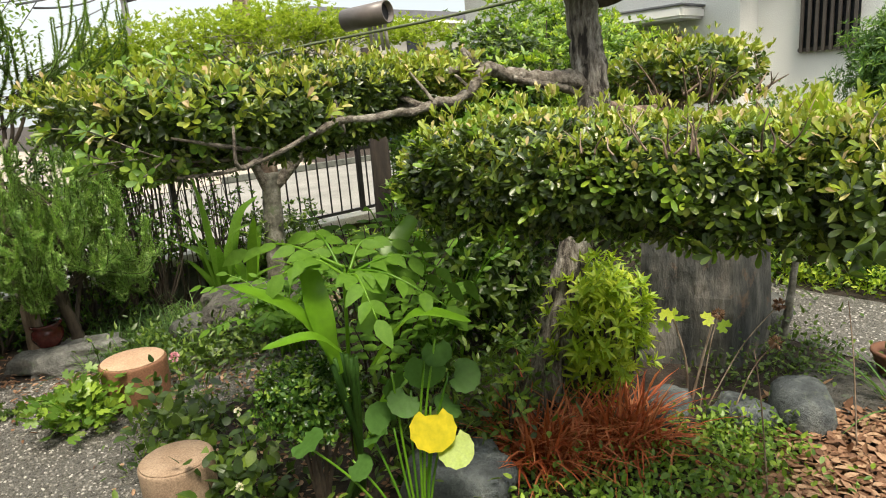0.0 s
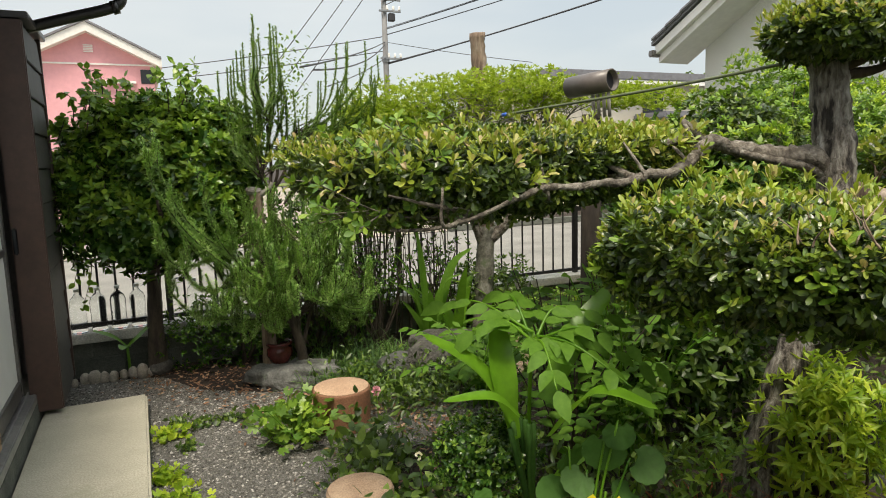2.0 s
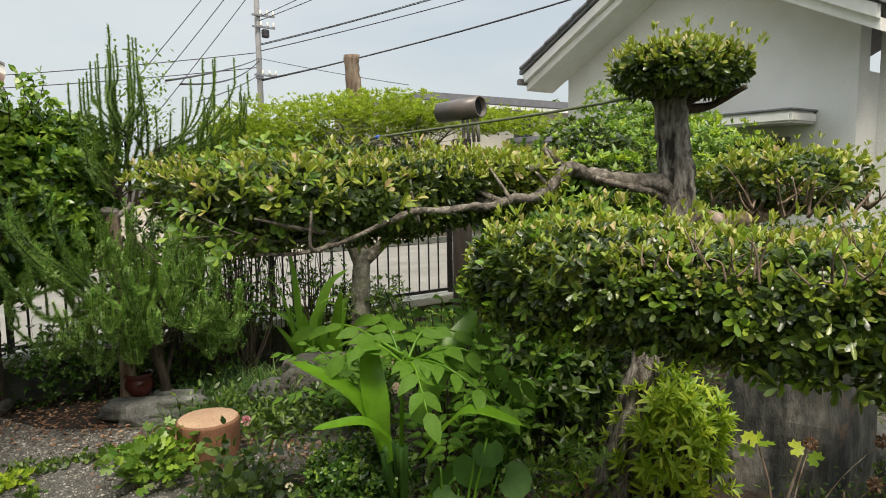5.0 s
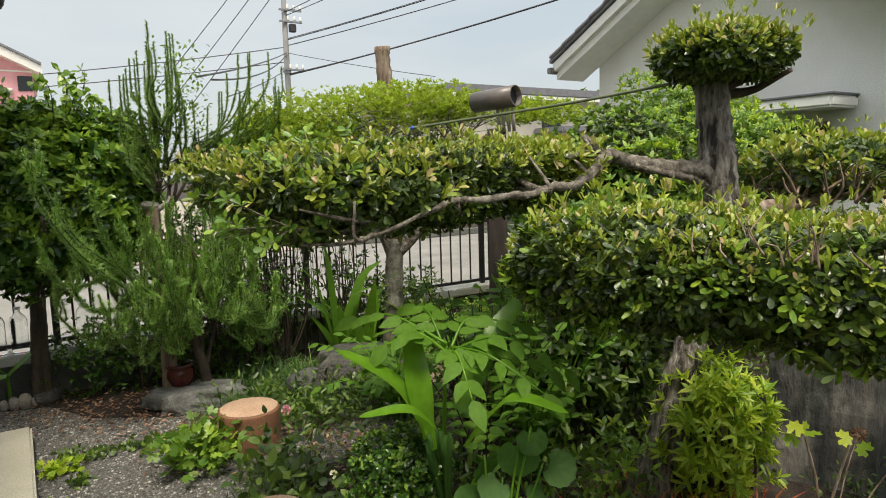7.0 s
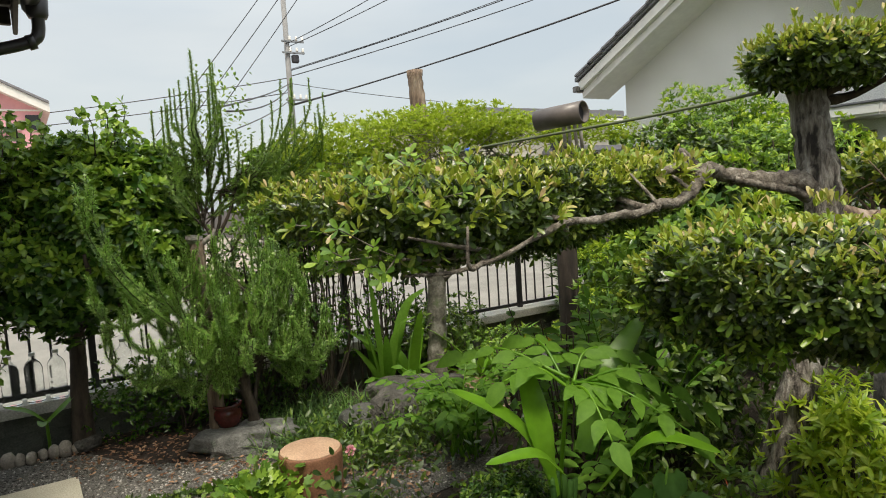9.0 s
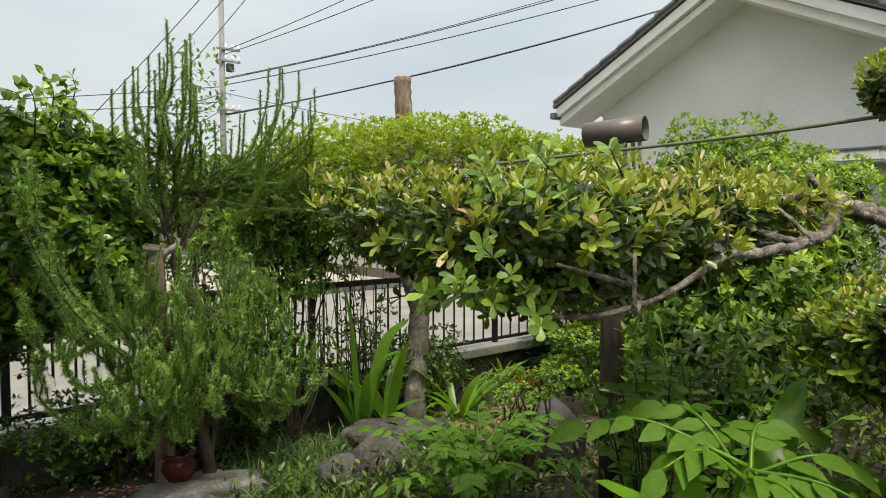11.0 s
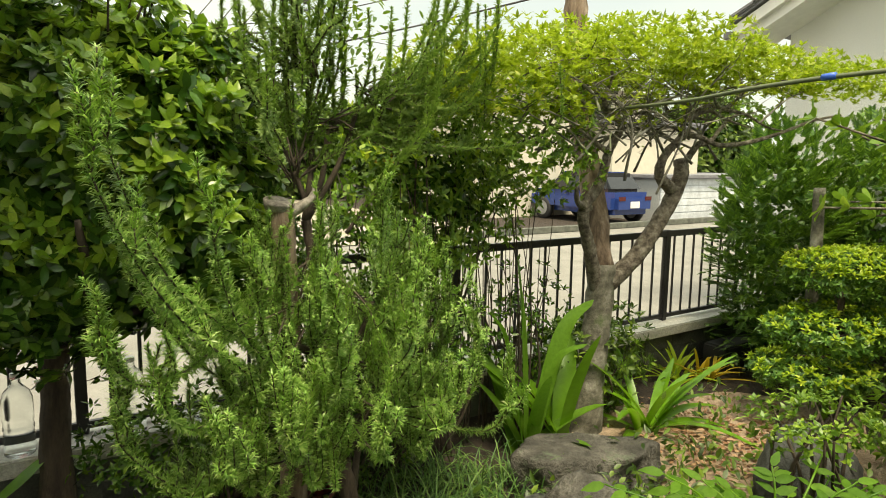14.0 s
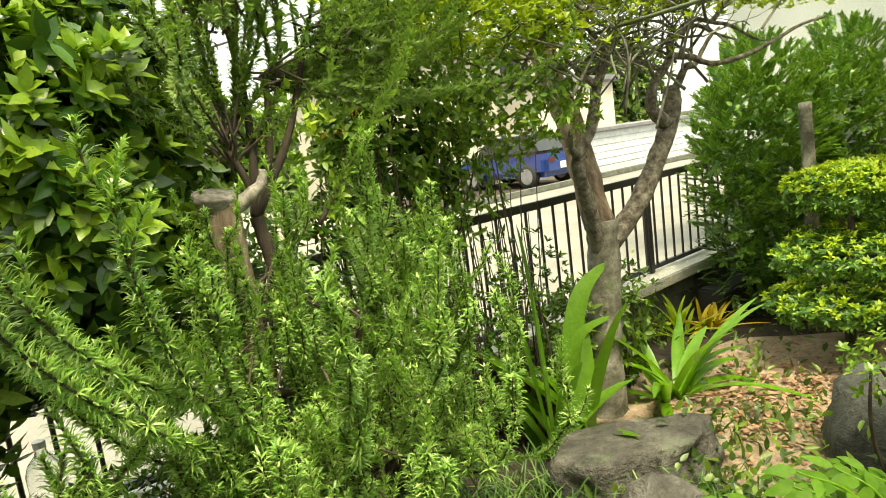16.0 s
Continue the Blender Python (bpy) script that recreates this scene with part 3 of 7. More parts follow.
door = thing("door_1", "bronze aluminium sliding door with frosted panes and a wooden blind", "door")
door["kind"] = "structure"
sill = part("sill", boxed((-0.74, -2.5, 0.191), (-0.63, 4.255, 0.245), 0.006), M_TRACK, door, "grey aluminium sill track")
for i, xx in enumerate((-0.735, -0.705, -0.675)):
    part("track", boxed((xx, -2.5, 0.246), (xx + 0.006, 4.255, 0.262)), M_TRACK, sill)
part("head_rail", boxed((-0.80, -2.5, 2.10), (-0.64, 4.255, 2.22), 0.006), M_ALU, door)
for y0, y1, xx in ((3.05, 4.20, -0.70), (1.80, 3.12, -0.745), (0.5, 1.86, -0.70), (-0.9, 0.56, -0.745)):
    leaf = part("door_leaf", box(box(box(box(box(bmesh.new(), (xx - 0.018, y0, 0.263), (xx + 0.018, y0 + 0.05, 2.09), 0.004), (xx - 0.018, y1 - 0.05, 0.263), (xx + 0.018, y1, 2.09), 0.004),
                (xx - 0.016, y0 + 0.051, 0.263), (xx + 0.016, y1 - 0.051, 0.36), 0.004), (xx - 0.016, y0 + 0.051, 2.03), (xx + 0.016, y1 - 0.051, 2.09), 0.004), (xx - 0.014, y0 + 0.051, 1.06), (xx + 0.014, y1 - 0.051, 1.10), 0.003), M_ALU, door)
    part("pane", boxed((xx - 0.004, y0 + 0.05, 0.361), (xx + 0.004, y1 - 0.05, 2.029)), M_PANE, leaf, "frosted glass pane")
blind = part("blind", boxed((-0.668, -0.4, 2.0), (-0.655, 3.6, 2.06), 0.003), M_BLIND, door, "brown slatted outdoor blind")
slat_bm = bmesh.new()
box(slat_bm, (-0.664, 2.0, 0), (-0.656, 3.38, 0.026), 0.002)
slat_me = bpy.data.meshes.new("blind_slat")
slat_bm.to_mesh(slat_me)
slat_bm.free()
slat_me.materials.append(M_BLIND)
for i in range(58):
    s = new("blind_slat", slat_me)
    s.parent = blind
    s.location = (0, 0, 0.27 + i * 0.0298)

sbox = thing("shutter_box", "dark brown and grey shutter box with clapboard side", "shutter box")
sbox["kind"] = "structure"
front = part("front_panel", boxed((-0.665, 4.262, 0.13), (-0.502, 4.30, 2.33), 0.006), M_POSTBR, sbox, "dark brown front board")
part("keyhole_pull", boxed((-0.66, 4.252, 1.05), (-0.635, 4.264, 1.2), 0.006), M_DARKGLASS, front, "black recessed pull")
part("box_core", boxed((-0.66, 4.301, 0.14), (-0.52, 4.92, 2.32)), M_SIDING, sbox)
nb = 11
for i in range(nb):
    z0 = 0.14 + i * (2.32 - 0.14) / nb
    bm = bmesh.new()
    box(bm, (-0.519, 4.302, z0), (-0.500, 4.915, z0 + 0.19), 0.003)
    for v in bm.verts:
        if v.co.z > z0 + 0.1 and v.co.x > -0.51:
            v.co.x -= 0.010
    part("clapboard", bm, M_SIDING, sbox)
part("edge_trim", boxed((-0.522, 4.917, 0.13), (-0.494, 4.95, 2.34), 0.004), M_POSTBR, sbox)
bm = boxed((-0.72, 4.25, 2.335), (-0.47, 5.0, 2.37), 0.004)
part("top_board", bm, M_PIPE, sbox, "black metal cap")

eave = thing("roof_eave", "dark wooden house eave with gutter", "roof")
eave["kind"] = "structure"
part("soffit", boxed((-1.5, 3.62, 2.76), (-0.10, 4.98, 2.79)), M_EAVE, eave)
for i in range(4):
    part("rafter", boxed((-1.3, 3.70 + i * 0.4, 2.66), (-0.12, 3.75 + i * 0.4, 2.758), 0.004), M_EAVE, eave)
part("fascia", boxed((-0.115, 3.60, 2.62), (-0.09, 4.99, 2.80), 0.004), M_EAVE, eave)
part("roof_sheet", boxed((-1.6, 3.55, 2.801), (-0.02, 5.0, 2.85), 0.01), M_TILE, eave)
for i in range(7):
    g = Tubes()
    g.add([(-0.2, 3.62 + i * 0.21, 2.885), (0.02, 3.62 + i * 0.21, 2.865)], 0.045, 0.045, 12)
    g.make("tile_end", M_TILE, eave, "round grey tile end")
g = Tubes()
g.add(smooth_line([(-0.03, 3.58, 2.735), (-0.03, 4.2, 2.73), (-0.02, 4.72, 2.72)], 4), 0.05, 0.05, 12)
gut = g.make("gutter", M_PIPE, eave, "dark plastic gutter")
pipe = thing("downpipe", "black plastic downpipe elbow under the gutter", "pipe")
g = Tubes()
g.add(smooth_line([(0.0, 4.58, 2.66), (0.0, 4.6, 2.57), (-0.02, 4.6, 2.515), (-0.10, 4.6, 2.475), (-0.30, 4.6, 2.415), (-0.60, 4.62, 2.325)], 5), 0.033, 0.033, 14)
part_p = g.make("pipe_run", M_PIPE, pipe)
g = Tubes()
g.add([(0.0, 4.58, 2.62), (0.0, 4.58, 2.64), (0.0, 4.58, 2.78)], 0.045, 0.062, 14)
g.make("funnel", M_PIPE, pipe)
g = Tubes()
g.add([(-0.025, 4.6, 2.50), (-0.06, 4.6, 2.487)], 0.041, 0.041, 14)
g.make("collar", M_PIPE, pipe)
tagged(part("roof_own", boxed((-8, -3.3, 2.87), (-1.0, 5.0, 3.1)), M_TILE), "dark grey house roof", "roof", kind="structure")
tagged(part("wall_back", boxed((-8, -3.4, 0), (-1.51, -3.2, 2.75)), M_SIDING), "dark house side wall", "wall", kind="structure")

# ---- block wall with fence ----
wall = thing("wall_block", "low stained concrete block wall under the fence", "wall")
wall["kind"] = "structure"
blk = bpy.data.meshes.new("block")
bm = boxed((-0.195, -0.055, -0.06), (0.195, 0.055, 0.129), 0.006)
bm.to_mesh(blk)
bm.free()
blk.materials.append(M_BLOCK)
for row in range(2):
    for i in range(29):
        o = new("block", blk)
        o.parent = wall
        o.location = (-1.6 + i * 0.4 + (0.2 if row else 0), 5.36, 0.06 + row * 0.195 - 0.05)
part("mortar_core", boxed((-1.8, 5.315, -0.02), (10.0, 5.405, 0.255)), M_BLOCK, wall)
part("coping", boxed((-1.8, 5.215, 0.272), (10.0, 5.425, 0.345), 0.008), M_COPING, wall, "pale concrete coping")

fence = thing("fence", "black metal railing fence on the block wall", "fence")
fence["kind"] = "structure"
for z in (0.365, 0.97):
    part("rail", boxed((-1.8, 5.345, z), (10.0, 5.375, z + (0.045 if z > 0.5 else 0.03)), 0.004), M_FENCE, fence)
bar = bpy.data.meshes.new("bar")
bm = lathe([(0.0085, 0.396), (0.0085, 0.969)], 8)
bm.to_mesh(bar)
bm.free()
bar.materials.append(M_FENCE)
for i in range(100):
    o = new("bar", bar)
    o.parent = fence
    o.location = (-1.75 + i * 0.118, 5.36, 0)
for i in range(7):
    part("fence_post", boxed((-1.78 + i * 1.9, 5.338, 0.346), (-1.735 + i * 1.9, 5.383, 1.02), 0.004), M_FENCE, fence)

# ---- water bottles set on the wall ----
prof = [(0.040, 0.0), (0.044, 0.006), (0.044, 0.075), (0.041, 0.083), (0.044, 0.091), (0.044, 0.105), (0.041, 0.113), (0.044, 0.121), (0.044, 0.20), (0.036, 0.225), (0.016, 0.25), (0.0135, 0.258), (0.0135, 0.268)]
for i, (x, y, turn) in enumerate(((-0.60, 5.40, 3), (-0.47, 5.395, 20), (-0.34, 5.40, 40), (-0.21, 5.405, 10), (-0.08, 5.40, 50), (0.32, 5.40, 30), (0.62, 5.41, 15), (0.95, 5.40, 25))):
    b = thing("water_bottle", "clear plastic bottle filled with water on the wall", "bottle", "bottles on the wall", (x, y - 0.125, 0.0))
    b.rotation_euler = (0, 0, radians(turn))
    o = part("bottle_body", lathe([(r * 1.22, z * 1.12) for r, z in prof], 20), M_BOTTLE, b, "", True)
    o.location = (0, 0, 0.346)
    c = part("cap", lathe([(0.0185, 0.302), (0.0185, 0.322)], 16), M_FASCIA, b, "white screw cap")
    c.location = (0, 0, 0.346)

# ---- river cobbles ----
for i in range(9):
    x = -0.52 + i * 0.062
    s = 0.035 + 0.012 * ((i * 7) % 5) / 4
    rock("cobble", "rounded beige river cobble edging the bed", (x, 5.09 + 0.015 * ((i * 3) % 4), s * 0.9), (s * (0.62 + 0.1 * (i % 3)), s * 0.9, s * (1.0 + 0.12 * ((i * 5) % 4))), M_COBBLE, 20 + i, 0.10, 0, i * 40, 2, "cobble edging")
rock("cobble", "larger grey river cobble at the end of the row", (0.04, 5.10, 0.055), (0.085, 0.07, 0.065), M_ROCK, 31, 0.06, 0, 10, 2, "cobble edging")
# ---- neighbouring white house ----
wh = thing("white_house", "white rendered neighbouring house with grey tiled gable roof", "house")


def poly_prism(pts, x0, x1):
    """A slab whose outline (y, z) stands at x0 and is x1 - x0 thick."""
    bm = bmesh.new()
    a = [bm.verts.new((x0, y, z)) for y, z in pts]
    b = [bm.verts.new((x1, y, z)) for y, z in pts]
    bm.faces.new(a)
    bm.faces.new(b[::-1])
    n = len(pts)
    for i in range(n):
        bm.faces.new((a[i], b[i], b[(i + 1) % n], a[(i + 1) % n]))
    bmesh.ops.recalc_face_normals(bm, faces=bm.faces)
    return bm


AY, AZ, SL = 4.04, 3.62, 0.515
gab = part("wall", poly_prism([(5.68, 0.0), (5.68, AZ - 0.06 - SL * 1.64), (AY, AZ - 0.06), (2.44, AZ - 0.06 - SL * 1.6), (2.44, 0.0)], 6.0, 6.2), M_WHITE, wh, "white gable wall")
part("wall", boxed((6.201, 5.48, 0.0), (12.0, 5.68, 2.6)), M_WHITE, wh)
part("wall", boxed((6.205, 2.441, 0), (6.45, 2.62, 2.35)), M_WHITE, wh)
side = part("wall", boxed((6.40, -3.0, 0.0), (6.6, 2.44, 2.95)), M_WHITE, wh, "recessed white wall")
part("plinth", boxed((5.96, 2.40, 0.0), (5.998, 5.70, 0.98), 0.004), M_BLOCK, wh, "grey plinth")
part("plinth", boxed((6.36, -3.0, 0.0), (6.398, 2.40, 0.98), 0.004), M_BLOCK, wh)
for sgn, ye in ((1, 5.95), (-1, 2.13)):
    ze = AZ + 0.10 - SL * abs(ye - AY)
    bm = bmesh.new()
    q = [(AY, AZ + 0.10), (ye, ze), (ye, ze - 0.10), (AY, AZ - 0.0)]
    part("verge_board", poly_prism(q, 5.50, 5.56), M_FASCIA, wh, "white verge board")
    part("soffit", poly_prism([(AY, AZ - 0.01), (ye, ze - 0.09), (ye, ze - 0.185), (AY, AZ - 0.085)], 5.561, 6.0), M_FASCIA, wh)
    roof = part("roof", poly_prism([(AY, AZ + 0.16), (ye + 0.03 * sgn, ze + 0.045), (ye + 0.03 * sgn, ze + 0.005), (AY, AZ + 0.115)], 5.47, 12.0), M_TILE, wh, "grey tiled roof slope")
    ln = math.hypot(ye - AY, ze - AZ - 0.1)
    for k in range(9):
        f = (k + 0.5) / 9
        y, z = AY + (ye - AY) * f, AZ + 0.165 + (ze - AZ - 0.10) * f
        bm = boxed((-0.03, -ln / 18 - 0.01, -0.02), (0.25, ln / 18 + 0.01, 0.02), 0.012)
        bmesh.ops.rotate(bm, cent=(0, 0, 0), matrix=Matrix.Rotation(math.atan2(ze - AZ - 0.1, ye - AY) + (math.pi if sgn < 0 else 0), 3, "X") @ Matrix.Rotation(radians(3 * sgn), 3, "X"), verts=bm.verts)
        bmesh.ops.translate(bm, vec=(5.47, y, z), verts=bm.verts)
        part("verge_tile", bm, M_TILE, roof)
part("gutter_end", boxed((5.45, 5.93, 2.62), (5.60, 6.01, 2.69), 0.01), M_ALU, wh)
aw = part("canopy", boxed((5.55, 2.75, 1.93), (5.998, 3.95, 2.03), 0.02), M_FASCIA, wh, "white curved window canopy")
part("canopy_flashing", boxed((5.54, 2.74, 2.031), (5.998, 3.96, 2.05), 0.006), M_TILE, aw)
win = part("window", boxed((5.985, 3.0, 1.35), (5.999, 3.75, 1.80)), M_DARKGLASS, wh, "dark window under the canopy")
part("frame", boxed((5.97, 2.97, 1.80), (5.998, 3.78, 1.835), 0.004), M_ALU, win)
part("frame", boxed((5.97, 2.97, 1.35), (5.998, 2.999, 1.799), 0.004), M_ALU, win)
gr = part("lattice_window", boxed((6.385, 1.62, 1.58), (6.399, 2.06, 2.10)), M_DARKGLASS, wh, "dark lattice over a small window")
for i in range(8):
    part("slat", boxed((6.33, 1.63 + i * 0.058, 1.56), (6.36, 1.655 + i * 0.058, 2.12), 0.003), M_EAVE, gr)
for z in (1.57, 2.07):
    part("rail", boxed((6.361, 1.60, z), (6.384, 2.08, z + 0.03), 0.003), M_EAVE, gr)
part("roof", poly_prism([(2.43, 3.02), (-3.2, 3.02), (-3.2, 3.1), (2.43, 3.1)], 6.1, 12.0), M_TILE, wh)

# ---- pink house, cream house, shutters, pole and cables far off ----
ph = thing("pink_house", "pink rendered house with a white-edged gable roof", "house")
PX, PY = -1.15, 24.0
bm = bmesh.new()
pts = [(-3.4, 0), (0.75, 0), (0.75, 4.95), (-1.12, 5.9), (-3.4, 4.75)]
a = [bm.verts.new((x, PY, z)) for x, z in pts]
b = [bm.verts.new((x, PY + 7, z)) for x, z in pts]
bm.faces.new(a[::-1])
bm.faces.new(b)
for i in range(5):
    bm.faces.new((a[i], a[(i + 1) % 5], b[(i + 1) % 5], b[i]))
part("wall", bm, M_PINK, ph)
for x0, z0, x1, z1 in ((-1.12, 6.12, 1.0, 5.04), (-1.12, 6.12, -3.6, 4.86)):
    bm = bmesh.new()
    vs = [bm.verts.new(c) for c in ((x0, PY - 0.4, z0), (x1, PY - 0.4, z1), (x1, PY - 0.4, z1 - 0.26), (x0, PY - 0.4, z0 - 0.28))]
    ws = [bm.verts.new((v.co.x, PY + 7.3, v.co.z)) for v in vs]
    bm.faces.new(vs)
    bm.faces.new(ws[::-1])
    for i in range(4):
        bm.faces.new((vs[i], ws[i], ws[(i + 1) % 4], vs[(i + 1) % 4]))
    bmesh.ops.recalc_face_normals(bm, faces=bm.faces)
    r = part("roof", bm, M_FASCIA, ph, "white roof edge")
    bm = bmesh.new()
    vs = [bm.verts.new(c) for c in ((x0, PY - 0.45, z0 + 0.08), (x1, PY - 0.45, z1 + 0.08), (x1, PY - 0.45, z1 + 0.01), (x0, PY - 0.45, z0 + 0.01))]
    ws = [bm.verts.new((v.co.x, PY + 7.3, v.co.z)) for v in vs]
    bm.faces.new(vs)
    bm.faces.new(ws[::-1])
    for i in range(4):
        bm.faces.new((vs[i], ws[i], ws[(i + 1) % 4], vs[(i + 1) % 4]))
    bmesh.ops.recalc_face_normals(bm, faces=bm.faces)
    part("roof_tiles", bm, M_TILE, r)
vent = part("vent", boxed((-1.26, PY - 0.03, 5.22), (-0.95, PY - 0.002, 5.5), 0.01), M_PINK, ph)
for i in range(5):
    part("louvre", boxed((-1.24, PY - 0.05, 5.245 + i * 0.05), (-0.97, PY - 0.031, 5.275 + i * 0.05)), M_FASCIA, vent)
part("band", boxed((-3.4, PY - 0.04, 4.86), (0.75, PY - 0.002, 4.91)), M_FASCIA, ph)
part("window", boxed((0.35, PY - 0.03, 4.3), (0.74, PY - 0.003, 4.75), 0.01), M_DARKGLASS, ph)
part("window_hood", boxed((-0.75, PY - 0.2, 4.28), (0.2, PY - 0.003, 4.36), 0.01), M_FASCIA, ph)

ch = thing("cream_house", "cream rendered house with flat dark roof edge", "house")
part("wall", boxed((10.9, 16.0, 0), (17.0, 22.0, 3.72)), M_BEIGE, ch)
part("roof", boxed((10.5, 15.6, 3.73), (17.4, 22.4, 3.98), 0.03), M_TILE, ch)
part("eave_board", boxed((10.55, 15.62, 3.62), (17.35, 15.66, 3.728)), M_FASCIA, ch)
cw = part("window", boxed((14.3, 15.97, 2.75), (15.1, 15.998, 3.4)), M_DARKGLASS, ch)
part("frame", boxed((14.25, 15.95, 3.401), (15.15, 15.995, 3.45)), M_ALU, cw)
part("lean_to_roof", boxed((13.9, 14.6, 2.55), (18.2, 15.99, 2.75), 0.05), M_TILE, ch)
part("lean_to_wall", boxed((14.1, 14.8, 0), (18.0, 15.9, 2.549)), M_BEIGE, ch)

gar = thing("garage", "low white slatted shed across the road", "shed")
part("wall", boxed((14.1, 13.2, 0), (21.0, 16.5, 1.12)), M_GARAGE, gar)
for i in range(6):
    part("shutter_panel", boxed((14.12, 13.14, 0.05 + i * 0.18), (20.9, 13.19, 0.22 + i * 0.18), 0.012), M_SHUTTER, gar, "white ribbed panel")
part("roof_edge", boxed((14.0, 13.0, 1.121), (21.2, 16.7, 1.22), 0.02), M_TILE, gar)
car = thing("car", "dark blue compact car parked across the road", "car", at=(12.8, 14.4, 0))
body = part("body", boxed((12.10, 12.9, 0.25), (13.55, 16.0, 0.80), 0.14), M_CARBLUE, car, "dark blue painted body")
cab = bmesh.new()
box(cab, (12.18, 13.2, 0.78), (13.47, 15.3, 1.26), 0.10)
for v in cab.verts:
    if v.co.z > 1.1:
        v.co.y += (14.2 - v.co.y) * 0.22
        v.co.x += (12.82 - v.co.x) * 0.12
part("cabin", cab, M_DARKGLASS, car, "dark glazed cabin")
part("roof_panel", boxed((12.36, 13.55, 1.25), (13.28, 14.9, 1.29), 0.015), M_CARBLUE, car)
part("number_plate", boxed((12.65, 12.885, 0.42), (12.98, 12.899, 0.58), 0.003), M_FASCIA, car, "pale number plate")
for x in (12.22, 13.18):
    part("tail_light", boxed((x, 12.885, 0.60), (x + 0.24, 12.90, 0.70), 0.004), M_POT, car, "dark red tail light")
for x in (12.16, 13.49):
    for y in (13.5, 15.4):
        wheel = part("wheel", lathe([(0.20, -0.08), (0.29, -0.07), (0.30, 0.0), (0.29, 0.07), (0.20, 0.08)], 24, (x, y, 0.30), Matrix.Rotation(radians(90), 4, "Y")), M_TYRE, car, "black tyre", True)
        part("rim", lathe([(0.19, -0.085), (0.19, 0.085)], 18, (x, y, 0.30), Matrix.Rotation(radians(90), 4, "Y")), M_STEEL, wheel)
kerb = tagged(part("kerb", boxed((5.9, 12.4, 0.017), (40, 12.58, 0.14), 0.01), M_BLOCK), "dark concrete kerb across the road", "kerb", kind="structure")

pole = thing("utility_pole", "grey concrete utility pole with crossarms and insulators", "utility pole")
PX, PY = 10.79, 29.1
part("shaft", lathe([(0.15, 0), (0.13, 5), (0.10, 14)], 16, (PX, PY, 0)), M_POLE, pole, "", True)
for z in (8.3, 8.8, 6.2):
    arm = part("crossarm", boxed((PX - 0.3, PY - 0.2, z), (PX + 0.75, PY - 0.12, z + 0.08), 0.01), M_STEEL, pole)
    for k in (0.1, 0.4, 0.68):
        part("insulator", lathe([(0.05, 0), (0.07, 0.05), (0.04, 0.1), (0.06, 0.16), (0.02, 0.2)], 10, (PX + k, PY - 0.16, z + 0.081)), M_FASCIA, arm, "", True)
part("band", lathe([(0.17, 0), (0.17, 0.25)], 16, (PX, PY, 6.1)), M_STEEL, pole)
part("junction_box", boxed((PX + 0.15, PY - 0.25, 7.9), (PX + 0.45, PY - 0.02, 8.25), 0.03), M_WIRE, pole)


def cable(p, q, sag, r=0.02):
    t = Tubes()
    s = np.linspace(0, 1, 26)[:, None]
    pts = np.array(p) * (1 - s) + np.array(q) * s
    pts[:, 2] -= (4 * sag * s * (1 - s))[:, 0]
    t.add(pts, r, r, 5)
    return tagged(t.make("overhead_cable", M_WIRE), "thin black overhead cable from the utility pole", "cable", "overhead cables")


def along(p, q, k):
    return tuple(np.array(p) + k * (np.array(q) - np.array(p)))


for z, q, k, sag, r in ((6.0, (19.83, 21.22, 9.03), 2.2, 0.5, 0.035), (6.05, (19.83, 21.22, 9.1), 2.2, 0.6, 0.02), (7.55, (15.96, 24.2, 9.23), 3.0, 0.3, 0.022), (7.6, (15.9, 24.2, 9.3), 3.0, 0.35, 0.016), (7.3, (17.03, 23.47, 9.2), 2.6, 0.3, 0.022),
                        (8.6, (12.28, 26.26, 9.24), 3.0, 0.1, 0.018), (8.75, (12.2, 26.3, 9.5), 3.0, 0.1, 0.018), (7.25, (1.49, 32.61, 6.34), 2.2, 0.3, 0.02), (6.6, (1.24, 32.7, 5.8), 2.2, 0.3, 0.02),
                        (7.0, (2.71, 11.57, 3.19), 1.0, 0.1, 0.02), (6.9, (3.2, 12.6, 3.3), 1.0, 0.3, 0.02), (6.3, (4.4, 16.0, 3.4), 1.0, 0.1, 0.016), (7.0, (12.81, 24.52, 5.84), 1.6, 0.05, 0.014)):
    cable((PX, PY, z), along((PX, PY, z), q, k), sag, r)
for u in (0.0, 1.0, 2.0):
    cable((7.0 + u * 0.5, 18.0, 8.6), (3.2 + u * 0.6, 19.5, 3.6), 0.05, 0.012)


# ---- plant builders ----
def crown(name, tree, centre, half, n, k, length, width, mat, shape=OBOV, power=2.6, shell=0.3, up=0.35, lump=0.12, tilt=(35, 80), zcut=None, seed=0.0, label="", turn=0.0):
    p, out = crown_points(n, half, power, shell, seed, lump)
    if turn:
        c, s = math.cos(radians(turn)), math.sin(radians(turn))
        R2 = np.array([[c, s, 0], [-s, c, 0], [0, 0, 1]])
        p, out = p @ R2, out @ R2
    p = p + np.array(centre)
    if zcut is not None:
        keep = p[:, 2] > zcut
        p, out = p[keep], out[keep]
    ax = unit(out + np.array([0, 0, up]) + jitter(len(p), 0.3))
    pos, d, u = rosettes(p, ax, k, tilt)
    m = len(pos)
    return leaves(name, shape, pos + jitter(m, 0.004), d, u + jitter(m, 0.15), length * rng.uniform(0.7, 1.2, m), width * rng.uniform(0.75, 1.2, m), mat, tree, label)


